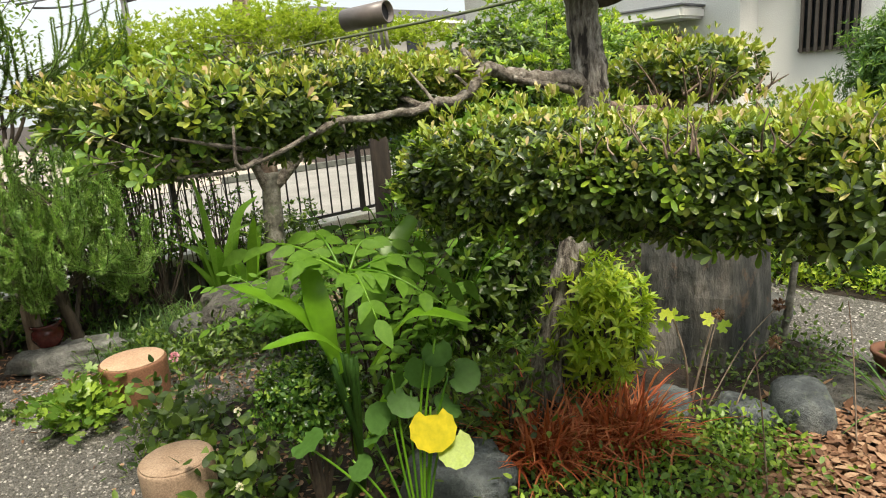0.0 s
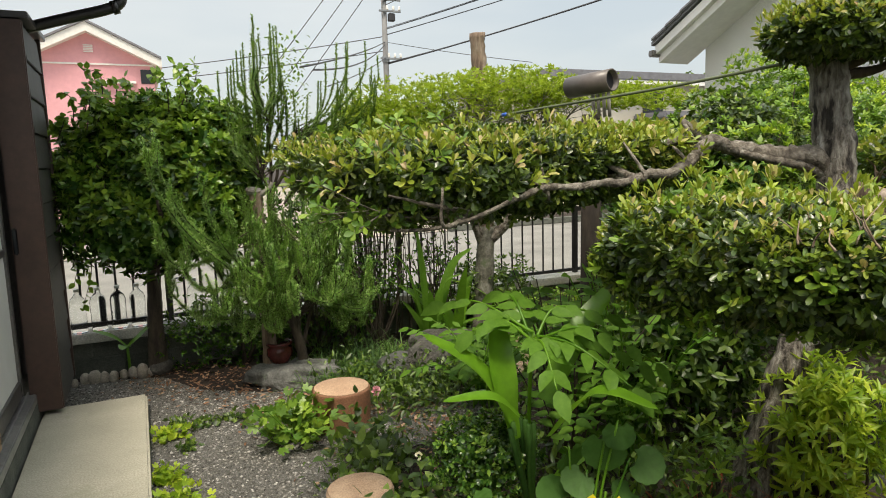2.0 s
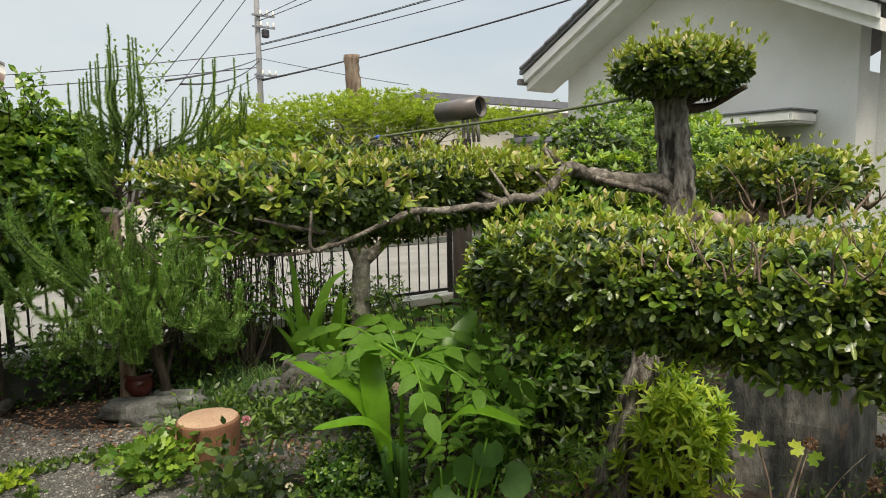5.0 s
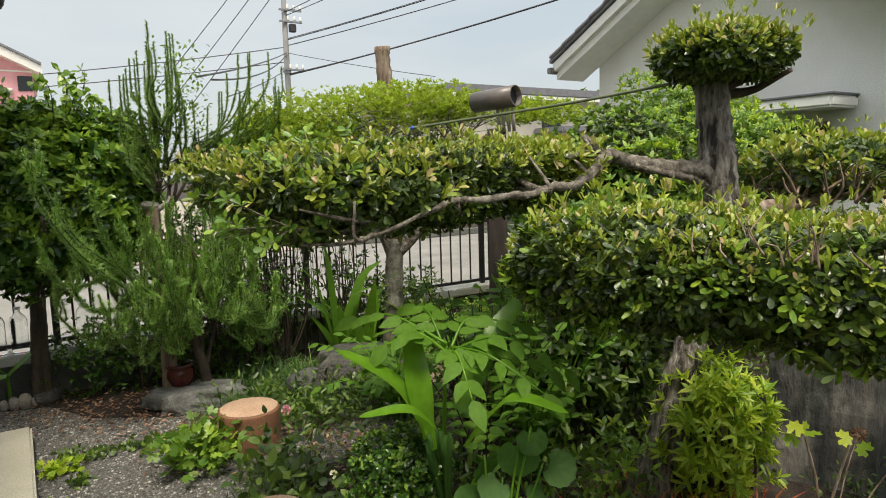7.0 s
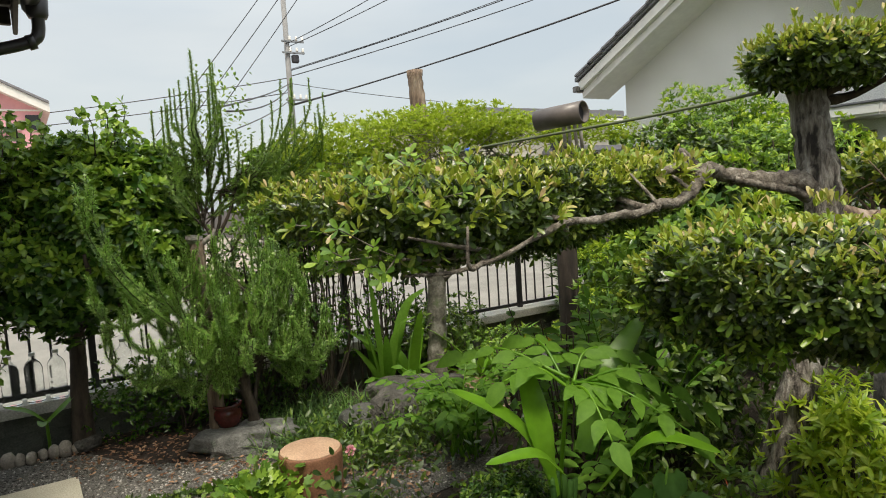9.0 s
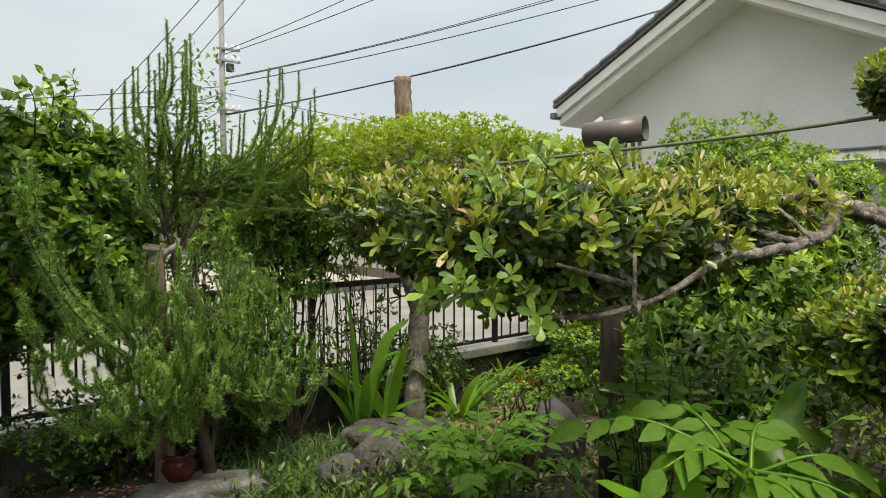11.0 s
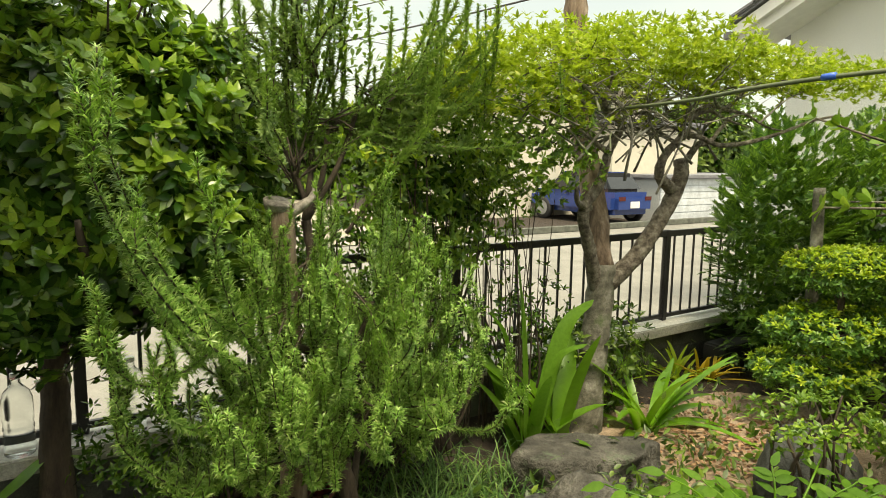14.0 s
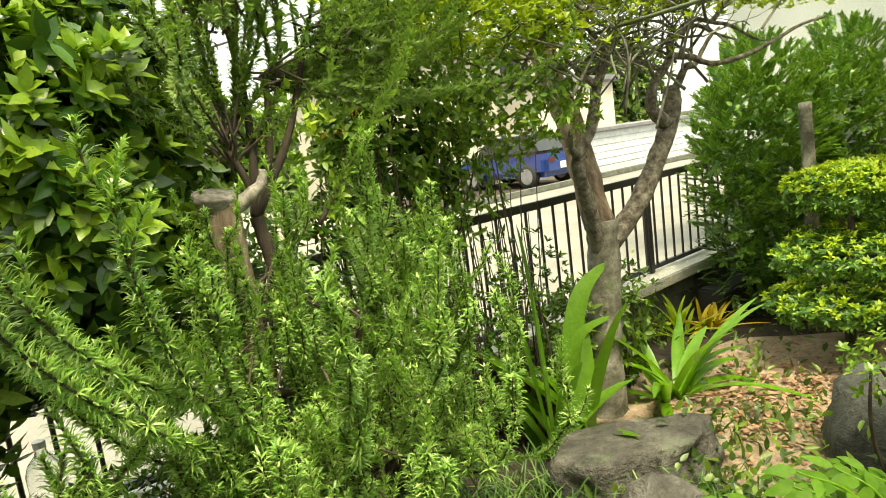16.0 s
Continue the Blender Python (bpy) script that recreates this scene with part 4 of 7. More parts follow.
def twigs(t, start, ends, r0, r1, bow=0.05, seg=5):
    for e in ends:
        s, e = np.array(start, float), np.array(e, float)
        mid = (s + e) / 2 + rng.normal(0, bow, 3)
        t.add(smooth_line([s, mid, e], 5), r0, r1, seg, 0.1)


# ---- the cloud-pruned tree ----
ct = thing("cloud_pruned_tree", "cloud-pruned evergreen tree with flat leaf pads on a leaning grey trunk", "tree", at=(2.05, 1.68, 0))
t = Tubes()
t.add(smooth_line([(2.02, 1.68, -0.05), (2.13, 1.67, 0.40), (2.27, 1.63, 0.80), (2.42, 1.65, 1.12), (2.47, 1.66, 1.40), (2.48, 1.70, 1.62), (2.47, 1.72, 1.86)], 8), 0.066, 0.070, 18, 0.15, 0.02)
t.make("trunk", M_BARK, ct, "grey furrowed trunk")
t = Tubes()
t.add(smooth_line([(2.47, 1.70, 1.44), (2.36, 1.72, 1.475), (2.27, 1.76, 1.482), (2.20, 1.79, 1.50), (2.12, 1.82, 1.512), (2.05, 1.85, 1.535), (1.98, 1.83, 1.545), (1.93, 1.82, 1.525), (1.88, 1.81, 1.49), (1.82, 1.805, 1.452)], 6), 0.036, 0.020, 12, 0.28, 0.03)
t.add(smooth_line([(1.84, 1.805, 1.465), (1.74, 1.80, 1.432), (1.66, 1.795, 1.436), (1.60, 1.79, 1.425), (1.52, 1.79, 1.408), (1.45, 1.79, 1.412), (1.34, 1.795, 1.402), (1.21, 1.80, 1.405), (1.13, 1.81, 1.378), (1.08, 1.81, 1.365), (0.96, 1.84, 1.315), (0.84, 1.90, 1.285), (0.74, 2.0, 1.28)], 6), 0.019, 0.005, 10, 0.24)
t.add(smooth_line([(2.44, 1.69, 1.40), (2.34, 1.70, 1.44), (2.22, 1.75, 1.47), (2.10, 1.80, 1.50)], 6), 0.022, 0.012, 9, 0.3)
br = t.make("branch", M_BARK_BR, ct, "long bowed grey branch")
t = Tubes()
t.add(smooth_line([(2.02, 1.86, 1.54), (1.95, 1.95, 1.56), (1.80, 2.02, 1.50)], 5), 0.03, 0.014, 8, 0.1)
twigs(t, (1.98, 1.87, 1.55), [(1.9, 1.84, 1.56), (1.86, 1.9, 1.53)], 0.016, 0.006)
twigs(t, (1.24, 1.84, 1.41), [(1.20, 1.80, 1.47), (1.28, 1.95, 1.5), (1.10, 2.1, 1.45)], 0.012, 0.004)
twigs(t, (1.0, 1.9, 1.33), [(0.85, 1.82, 1.42), (0.7, 1.9, 1.4), (0.95, 2.2, 1.4), (0.8, 2.4, 1.38), (0.6, 2.2, 1.36)], 0.011, 0.004)
twigs(t, (1.6, 1.84, 1.43), [(1.5, 2.2, 1.5), (1.7, 2.35, 1.48), (1.4, 2.5, 1.45), (1.62, 1.9, 1.55)], 0.013, 0.004)
t.make("twig", M_BARK_BR, ct, "bare side twigs")

# flat pad carried by the long branch
crown("leaf_pad", ct, (1.24, 2.22, 1.46), (0.70, 0.37, 0.15), 5200, 6, 0.033, 0.0125, M_PAD, shell=0.40, up=0.35, zcut=1.25, seed=1.0, label="flat dark green leaf pad", turn=-6, lump=0.22)
crown("leaf_pad", ct, (0.92, 2.06, 1.42), (0.36, 0.24, 0.13), 420, 6, 0.038, 0.015, M_PAD, shell=0.5, up=0.35, zcut=1.24, seed=1.7, turn=-20, lump=0.22)
crown("leaf_pad", ct, (1.24, 2.20, 1.495), (0.74, 0.40, 0.12), 1500, 5, 0.027, 0.0105, M_NEW, shell=0.25, up=0.9, zcut=1.51, seed=1.0, label="yellow-green new shoots", tilt=(15, 65), turn=-6, lump=0.24)
crown("leaf_pad", ct, (1.60, 1.06, 1.20), (0.68, 0.34, 0.165), 260, 5, 0.040, 0.016, M_CAM_TOP, shell=0.1, up=0.3, seed=2.0, label="fresh green outer leaves", tilt=(25, 75), turn=-72, lump=0.2)
crown("leaf_pad", ct, (0.88, 2.04, 1.46), (0.40, 0.26, 0.12), 150, 5, 0.042, 0.016, M_NEW, shell=0.3, up=0.8, zcut=1.42, seed=1.7, tilt=(15, 65), turn=-20, lump=0.24)
crown("leaf_pad", ct, (1.85, 2.18, 1.53), (0.36, 0.34, 0.10), 400, 5, 0.042, 0.017, M_NEW, shell=0.5, up=0.6, seed=4.0, tilt=(20, 70), lump=0.22)
# upright shoots standing above the clipped tops
for c, h, n, tn, zc, sd in (((1.24, 2.2, 1.53), (0.74, 0.40, 0.13), 170, -6, 1.56, 1.0), ((1.60, 1.06, 1.29), (0.68, 0.32, 0.14), 280, -72, 1.33, 2.0), ((2.45, 1.66, 1.98), (0.26, 0.24, 0.12), 130, 0, 1.98, 3.0), ((1.72, 0.36, 1.25), (0.30, 0.30, 0.15), 110, 0, 1.3, 5.0), ((3.25, 1.6, 1.53), (0.42, 0.32, 0.14), 110, 0, 1.55, 6.0)):
    crown("shoot", ct, c, h, n, 5, 0.034, 0.011, M_NEW, shell=0.15, up=1.6, zcut=zc, seed=sd, tilt=(10, 50), turn=tn, lump=0.3, label="upright pale shoots")
# airy leafy sprigs at the free end of the pad
t = Tubes()
sp, sa = [], []
for i in range(46):
    a = np.array([rng.uniform(0.72, 1.15), rng.uniform(1.95, 2.4), rng.uniform(1.30, 1.40)])
    e = np.array([rng.uniform(0.46, 0.95), rng.uniform(1.80, 2.36), rng.uniform(1.30, 1.64)])
    ln = smooth_line([a, (a + e) / 2 + rng.normal(0, 0.03, 3), e], 6)
    t.add(ln, 0.005, 0.0018, 5)
    for k in (5, 7, 9, 11, 12):
        sp.append(ln[k])
        sa.append(unit(ln[min(k, 12)] - ln[k - 2]) + [0, 0, 0.5])
t.make("sprig", M_BARK_BR, ct, "thin tan sprigs")
pos, d, u = rosettes(np.array(sp), np.array(sa), 5, (40, 85))
n = len(pos)
leaves("sprig_leaf", OBOV, pos, d, u, 0.036 * rng.uniform(0.7, 1.2, n), 0.018 * rng.uniform(0.8, 1.2, n), M_BRIGHT, ct, "fresh green sprig leaves")
# the lower, nearer pad
crown("leaf_pad", ct, (1.60, 1.06, 1.205), (0.67, 0.34, 0.145), 6000, 6, 0.034, 0.0138, M_PAD, shell=0.45, up=0.35, seed=2.0, label="broad dark green leaf pad", turn=-72, lump=0.26)
crown("inner_leaf", ct, (1.60, 1.06, 1.20), (0.56, 0.25, 0.09), 700, 6, 0.05, 0.022, M_PAD, shell=0.8, up=0.1, seed=2.0, label="dark inner leaves", turn=-72)
crown("inner_leaf", ct, (1.24, 2.22, 1.46), (0.60, 0.28, 0.09), 800, 6, 0.05, 0.022, M_PAD, shell=0.8, up=0.1, seed=1.0, turn=-6)
crown("inner_leaf", ct, (1.72, 0.36, 1.18), (0.22, 0.22, 0.08), 220, 6, 0.05, 0.022, M_PAD, shell=0.8, up=0.1, seed=5.0)
# ragged sprays hanging under the near pad
hp = rng.uniform((1.30, 0.30, 0), (1.95, 1.62, 0), (80, 3)) + np.array([0, 0, 1.0])
hp[:, 2] = rng.uniform(1.05, 1.12, 80)
pos, d, u = rosettes(hp, np.tile([0, -0.2, -0.3], (80, 1)) + jitter(80, 0.6), 6, (30, 85))
leaves("drooping_spray", OBOV, pos, d, u, 0.042 * rng.uniform(0.7, 1.2, len(pos)), 0.017, M_PAD, ct, "leaves drooping under the pad")
# dry clipped twig ends along the top of the near pad
t = Tubes()
for i in range(150):
    q = rng.uniform(-1, 1, 2)
    a = np.array([1.62 + 0.28 * q[0] + 0.20 * q[1], 1.02 - 0.12 * q[0] + 0.58 * q[1], 1.30])
    twigs(t, a, [a + rng.uniform((-0.05, -0.05, 0.03), (0.05, 0.05, 0.09))], 0.0028, 0.0012, 0.01, 4)
t.make("clipped_twig", M_DEADWOOD, ct, "tan clipped twig ends")
crown("leaf_pad", ct, (1.60, 1.06, 1.26), (0.68, 0.32, 0.115), 1500, 5, 0.028, 0.011, M_NEW, shell=0.22, up=0.9, zcut=1.24, seed=2.0, label="yellow-green and tan new shoots", tilt=(15, 65), turn=-72, lump=0.22)
crown("leaf_pad", ct, (1.72, 0.36, 1.18), (0.30, 0.30, 0.14), 1150, 6, 0.034, 0.014, M_PAD, shell=0.45, up=0.35, seed=5.0, lump=0.2)
crown("leaf_pad", ct, (1.72, 0.36, 1.22), (0.30, 0.30, 0.13), 330, 5, 0.035, 0.013, M_NEW, shell=0.2, up=0.9, zcut=1.2, seed=5.0, tilt=(15, 65), lump=0.2)
t = Tubes()
t.add(smooth_line([(2.40, 1.63, 1.10), (2.2, 1.4, 1.12), (1.95, 1.2, 1.10), (1.75, 0.95, 1.06), (1.68, 0.65, 1.06), (1.7, 0.35, 1.1)], 6), 0.04, 0.012, 8, 0.12)
twigs(t, (1.95, 1.2, 1.10), [(1.6, 1.5, 1.15), (1.45, 1.25, 1.16), (1.9, 0.9, 1.2)], 0.018, 0.006)
twigs(t, (1.75, 0.95, 1.06), [(1.4, 0.9, 1.12), (1.5, 0.6, 1.12), (2.0, 0.7, 1.1), (1.45, 1.0, 1.03)], 0.014, 0.005)
t.make("branch", M_BARK_DK, ct, "dark crooked underside branch")
# head
crown("leaf_pad", ct, (2.45, 1.66, 1.935), (0.245, 0.23, 0.09), 1250, 6, 0.036, 0.015, M_PAD, shell=0.4, up=0.3, seed=3.0, label="mushroom-shaped leaf head")
crown("leaf_pad", ct, (2.45, 1.66, 1.96), (0.25, 0.235, 0.09), 300, 5, 0.036, 0.014, M_NEW, shell=0.2, up=1.0, zcut=1.94, seed=3.0, tilt=(15, 55))
t = Tubes()
twigs(t, (2.47, 1.72, 1.80), [(2.6, 1.5, 1.9), (2.32, 1.8, 1.92), (2.62, 1.72, 1.88), (2.42, 1.5, 1.93), (2.58, 1.44, 1.86)], 0.03, 0.01)
t.make("branch", M_BARK_DK, ct)
# thinning pad with dry twigs behind the trunk
crown("leaf_pad", ct, (3.25, 1.62, 1.46), (0.42, 0.32, 0.12), 620, 5, 0.05, 0.022, M_PAD, shell=0.4, up=0.5, seed=6.0)
crown("leaf_pad", ct, (3.25, 1.6, 1.50), (0.42, 0.32, 0.11), 230, 5, 0.046, 0.02, M_NEW, shell=0.2, up=0.9, seed=6.0, tilt=(15, 60))
t = Tubes()
t.add(smooth_line([(2.47, 1.66, 1.35), (2.75, 1.6, 1.30), (3.05, 1.55, 1.33), (3.3, 1.5, 1.36), (3.5, 1.4, 1.42)], 6), 0.045, 0.015, 8, 0.15)
for i in range(40):
    a = rng.uniform((2.8, 1.3, 1.30), (3.5, 1.75, 1.38))
    twigs(t, a, [a + rng.uniform((-0.15, -0.15, 0.05), (0.15, 0.15, 0.2)) for _ in range(2)], 0.008, 0.002, 0.02, 4)
t.make("branch", M_DEADWOOD, ct, "bare tan twigs")

# ---- support post with a pipe crossbar, rope ----
st = thing("support_post", "charred wooden support post with a brown pipe crossbar", "post", at=(2.17, 2.81, 0))
t = Tubes()
t.add([(2.17, 2.81, -0.05), (2.172, 2.81, 0.6), (2.175, 2.81, 1.2), (2.18, 2.81, 1.72)], 0.056, 0.052, 14, 0.03)
t.make("post", M_STAKE, st)
ax = Vector((0.27, -0.96, 0.05)).normalized()
cen = Vector((2.165, 2.80, 1.875))
tm = ax.to_track_quat("Z", "Y").to_matrix().to_4x4()
L2 = 0.135
prof = [(0.046, -L2), (0.056, -L2), (0.056, L2), (0.049, L2), (0.049, L2 - 0.12), (0.01, L2 - 0.125)]
pipe_bar = part("crossbar_pipe", lathe(prof, 28, cen, tm), M_TCAP, st, "brown plastic pipe with a dark hollow end", True)
# black disc recessed in the pipe end, painting the dark of the hollow
part("hollow_shade_disc", lathe([(0.0485, L2 - 0.035), (0.0485, L2 - 0.03)], 28, cen, tm), M_BLACKPOT, pipe_bar, "black disc standing in for the shade inside the pipe")
for k in (-0.045, -0.015, 0.02, 0.05):
    c = cen + ax * (k + 0.06)
    t = Tubes()
    t.add([(c.x + 0.01, c.y, 1.70), (c.x, c.y, 1.825)], 0.009, 0.009, 8)
    t.make("peg", M_PEG, st)
rp = thing("rope", "dark green garden rope tied with a blue tape", "rope")
t = Tubes()
t.add(smooth_line([(2.42, 1.72, 1.86), (2.25, 2.35, 1.81), (1.83 + 0.16, 3.39, 1.76), (2.18, 4.0, 1.745), (2.38, 4.6, 1.75)], 10), 0.0075, 0.0075, 8)
t.make("strand", M_ROPE, rp)
t = Tubes()
t.add([(1.985, 3.36, 1.763), (1.99, 3.40, 1.761)], 0.011, 0.011, 8)
t.make("tape", M_BLUE, rp, "blue tape")

# ---- broad-leaved camellia at the fence ----
cm = thing("camellia", "dense broad-leaved dark green camellia beside the fence", "tree", at=(0.03, 5.1, 0))
t = Tubes()
t.add(smooth_line([(0.02, 5.12, -0.05), (0.03, 5.1, 0.4), (0.05, 5.08, 0.8), (0.1, 5.0, 1.2), (0.12, 4.95, 1.6)], 6), 0.06, 0.03, 12, 0.1, 0.02)
twigs(t, (0.05, 5.08, 0.8), [(-0.3, 4.8, 1.2), (0.5, 4.9, 1.3), (0.1, 4.6, 1.3), (-0.2, 5.2, 1.5), (0.4, 4.7, 1.0)], 0.03, 0.01, 0.08, 7)
t.make("trunk", M_BARK_DK, cm, "brown trunk")
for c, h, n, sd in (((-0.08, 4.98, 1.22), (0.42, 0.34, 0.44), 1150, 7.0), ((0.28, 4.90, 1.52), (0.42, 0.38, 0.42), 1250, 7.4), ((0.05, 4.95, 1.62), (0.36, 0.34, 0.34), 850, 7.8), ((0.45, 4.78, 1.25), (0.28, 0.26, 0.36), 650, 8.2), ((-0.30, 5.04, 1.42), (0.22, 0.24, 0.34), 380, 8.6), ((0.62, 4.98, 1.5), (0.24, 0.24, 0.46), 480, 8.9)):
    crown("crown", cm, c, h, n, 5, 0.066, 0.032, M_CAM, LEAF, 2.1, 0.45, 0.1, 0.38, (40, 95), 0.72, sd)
    # upper crown repeated in lighter leaves, light from above put into the colour
    crown("crown", cm, (c[0], c[1] - 0.01, c[2] + 0.02), h, n * 3 // 4, 5, 0.062, 0.030, M_CAM_TOP, LEAF, 2.1, 0.2, 0.6, 0.34, (30, 80), c[2] - 0.06, sd, "young upper leaves, coloured lighter to show top light")
crown("inner_crown", cm, (0.14, 4.97, 1.33), (0.50, 0.28, 0.46), 1900, 5, 0.075, 0.04, M_CAM, LEAF, 2.6, 0.7, 0.0, 0.1, (40, 100), 0.8, 8.0)
t = Tubes()
pos = []
for k in range(64):
    a = np.array([rng.uniform(-0.46, 0.62 if k > 12 else -0.2), rng.uniform(4.65, 5.15), rng.uniform(0.85, 1.9) if k < 13 else rng.uniform(1.62, 1.98)])
    if k > 12:
        a[2] -= 0.5 * max(0.0, abs(a[0] - 0.1) - 0.25)
    e = a + np.array([rng.uniform(-0.08, 0.05), rng.uniform(-0.1, 0.05), (rng.uniform(0.1, 0.28) if k > 12 else rng.uniform(-0.35, 0.25) if k % 2 else -0.32)])
    ln = smooth_line([a, (a + e) / 2 + [0.03, -0.03, 0.05], e], 8)
    t.add(ln, 0.004, 0.0015, 4)
    pos.append(ln)
t.make("hanging_shoot", M_BARK_DK, cm)
pos = np.concatenate(pos)
d = unit(jitter(len(pos), 1.0) + [0, -0.4, -0.4])
leaves("shoot_leaf", LEAF, pos, d, np.tile([0, -0.5, 1.0], (len(pos), 1)) + jitter(len(pos), 0.3), 0.055, 0.042, M_CAM_TOP, cm)

# ---- rosemary and its dead stump ----
rm = thing("rosemary", "tall sprawling rosemary bush with needle-covered upright stems", "shrub", at=(0.75, 4.5, 0))
STEM, NP, ND, NU, NL, TP, TD, TU, TL = Tubes(), [], [], [], [], [], [], [], []


def needle_stem(pts, length, store, dens=170, r0=0.006, bare=0.3):
    ln = smooth_line(pts, 9)
    STEM.add(ln, r0, 0.0018, 5)
    seg = np.linalg.norm(np.diff(ln, axis=0), axis=1)
    tot = seg.sum()
    n = int(tot * dens * (1 - bare))
    s = rng.uniform(bare, 1, n) * tot
    cum = np.concatenate([[0], np.cumsum(seg)])
    i = np.clip(np.searchsorted(cum, s) - 1, 0, len(seg) - 1)
    f = ((s - cum[i]) / seg[i])[:, None]
    p = ln[i] * (1 - f) + ln[i + 1] * f
    tan = unit(ln[i + 1] - ln[i])
    side = unit(np.cross(tan, rng.normal(0, 1, (n, 3))))
    store[0].append(p)
    store[1].append(unit(side + tan * rng.uniform(0.15, 0.8, (n, 1))))
    store[2].append(tan)
    store[3].append(length * rng.uniform(0.7, 1.25, n) * (1 - 0.35 * (s / tot) ** 3))


LOW, TALL = (NP, ND, NU, NL), (TP, TD, TU, TL)
TRUNK = smooth_line([(0.97, 4.52, 0.02), (0.95, 4.51, 0.22), (0.89, 4.52, 0.51), (0.85, 4.53, 0.84), (0.83, 4.54, 1.10), (0.80, 4.54, 1.28)], 10)


def plume(pts, shoots, reach, lift, needle=0.029):
    """A needled branch that carries upright side shoots on its outer part."""
    ln = smooth_line(pts, 9)
    needle_stem(pts, needle, LOW, 1250, 0.004, 0.35)
    for q in range(shoots):
        b = ln[rng.integers(int(len(ln) * 0.35), len(ln) - 1)]
        out = np.array([rng.normal(0, reach), rng.normal(0, reach), rng.uniform(*lift)])
        needle_stem([b, b + out * 0.45 + [rng.normal(0, 0.012), rng.normal(0, 0.012), -0.015], b + out], needle, LOW, 900, 0.0025, 0.05)


# sprawling arms that rise at their ends, towards the slab and the camera's side
for tip, rise in (((0.08, 3.82, 1.36), 0.22), ((0.13, 3.92, 1.40), 0.20), ((0.36, 4.03, 1.22), 0.18), ((0.10, 3.98, 0.98), 0.16), ((0.14, 4.10, 0.70), 0.20), ((0.22, 4.0, 0.84), 0.16), ((0.28, 4.15, 0.52), 0.14),
                  ((0.38, 4.05, 0.60), 0.16), ((0.20, 4.2, 1.12), 0.15), ((0.42, 4.2, 0.78), 0.2), ((0.30, 4.3, 0.95), 0.18), ((0.50, 4.12, 1.02), 0.18), ((0.52, 4.0, 0.72), 0.14), ((0.60, 4.15, 0.56), 0.16), ((0.46, 4.3, 0.50), 0.12),
                  ((0.70, 4.02, 0.80), 0.2), ((0.82, 3.98, 0.62), 0.18), ((0.95, 4.05, 0.85), 0.2), ((1.10, 4.0, 0.66), 0.2), ((1.24, 4.1, 0.80), 0.18), ((1.36, 4.05, 0.60), 0.16), ((1.42, 4.3, 0.62), 0.2), ((0.66, 3.95, 0.98), 0.16), ((1.05, 4.15, 1.0), 0.2)):
    tip = np.array(tip)
    root = TRUNK[rng.integers(14, 44)]
    mid = root * 0.55 + tip * 0.45 + np.array([rng.normal(0, 0.03), rng.normal(0, 0.03), -0.02])
    el = root * 0.18 + tip * 0.82 + np.array([rng.normal(0, 0.015), rng.normal(0, 0.015), -0.06])
    plume([root, mid, el, tip + [-0.015, 0, rise * 0.35], tip + [-0.02, -0.01, rise]], 10, 0.022, (0.06, 0.16), 0.032)
# the dense middle of fine upright plumes
for i in range(42):
    x, y = rng.uniform(0.62, 1.28), rng.uniform(4.28, 4.72)
    z = rng.uniform(0.55, 1.12) - 0.25 * max(0.0, x - 1.05)
    root = TRUNK[rng.integers(16, 46)]
    plume([root, root * 0.5 + np.array([x, y, z]) * 0.5 + [0, 0, -0.06], (x, y, z), (x + rng.normal(0, 0.03), y + rng.normal(0, 0.03), z + rng.uniform(0.18, 0.36))], 9, 0.035, (0.06, 0.18), 0.027)
# plumes before the cut stump
for i in range(12):
    x, y, z = rng.uniform(0.52, 0.86), rng.uniform(4.22, 4.42), rng.uniform(0.35, 0.92)
    root = TRUNK[rng.integers(14, 36)]
    plume([root, root * 0.5 + np.array([x, y, z]) * 0.5 + [0, 0, -0.06], (x, y, z), (x - 0.02, y - 0.02, z + rng.uniform(0.15, 0.28))], 8, 0.03, (0.06, 0.16), 0.028)
# a low sprig hanging towards the fence
for i in range(9):
    tip = np.array([rng.uniform(1.25, 1.6), rng.uniform(4.45, 4.75), rng.uniform(0.2, 0.5)])
    plume([TRUNK[18], TRUNK[20] * 0.5 + tip * 0.5 + [0, 0, 0.08], tip, tip + [0.02, 0, 0.12]], 9, 0.03, (0.05, 0.14), 0.026)
# two fans of tall stems: one upright, one leaning away from the slab
FORKS = [(0.76, 4.54, 1.45), (0.88, 4.52, 1.62), (1.00, 4.50, 1.72), (0.82, 4.56, 1.78)]
for q in FORKS:
    STEM.add(smooth_line([TRUNK[-1], TRUNK[-1] * 0.5 + np.array(q) * 0.5 + [0.02, 0, -0.02], q], 6), 0.013, 0.008, 7, 0.12)
for i in range(46):
    r = np.array(FORKS[(0, 3)[i % 2]]) + rng.normal(0, 0.025, 3)
    e = np.array([rng.uniform(0.50, 1.10), 4.5 + 0.16 * rng.normal(), rng.uniform(1.75, 2.46)])
    if e[2] > 2.2:
        e[0] = rng.uniform(0.66, 0.98)
    m = r * 0.5 + e * 0.5 + [(e[0] - r[0]) * 0.28 + rng.normal(0, 0.02), rng.normal(0, 0.03), -0.06]
    needle_stem([r, m, e - [0, 0, 0.2], e], 0.026, TALL, 850, 0.0035, 0.12)
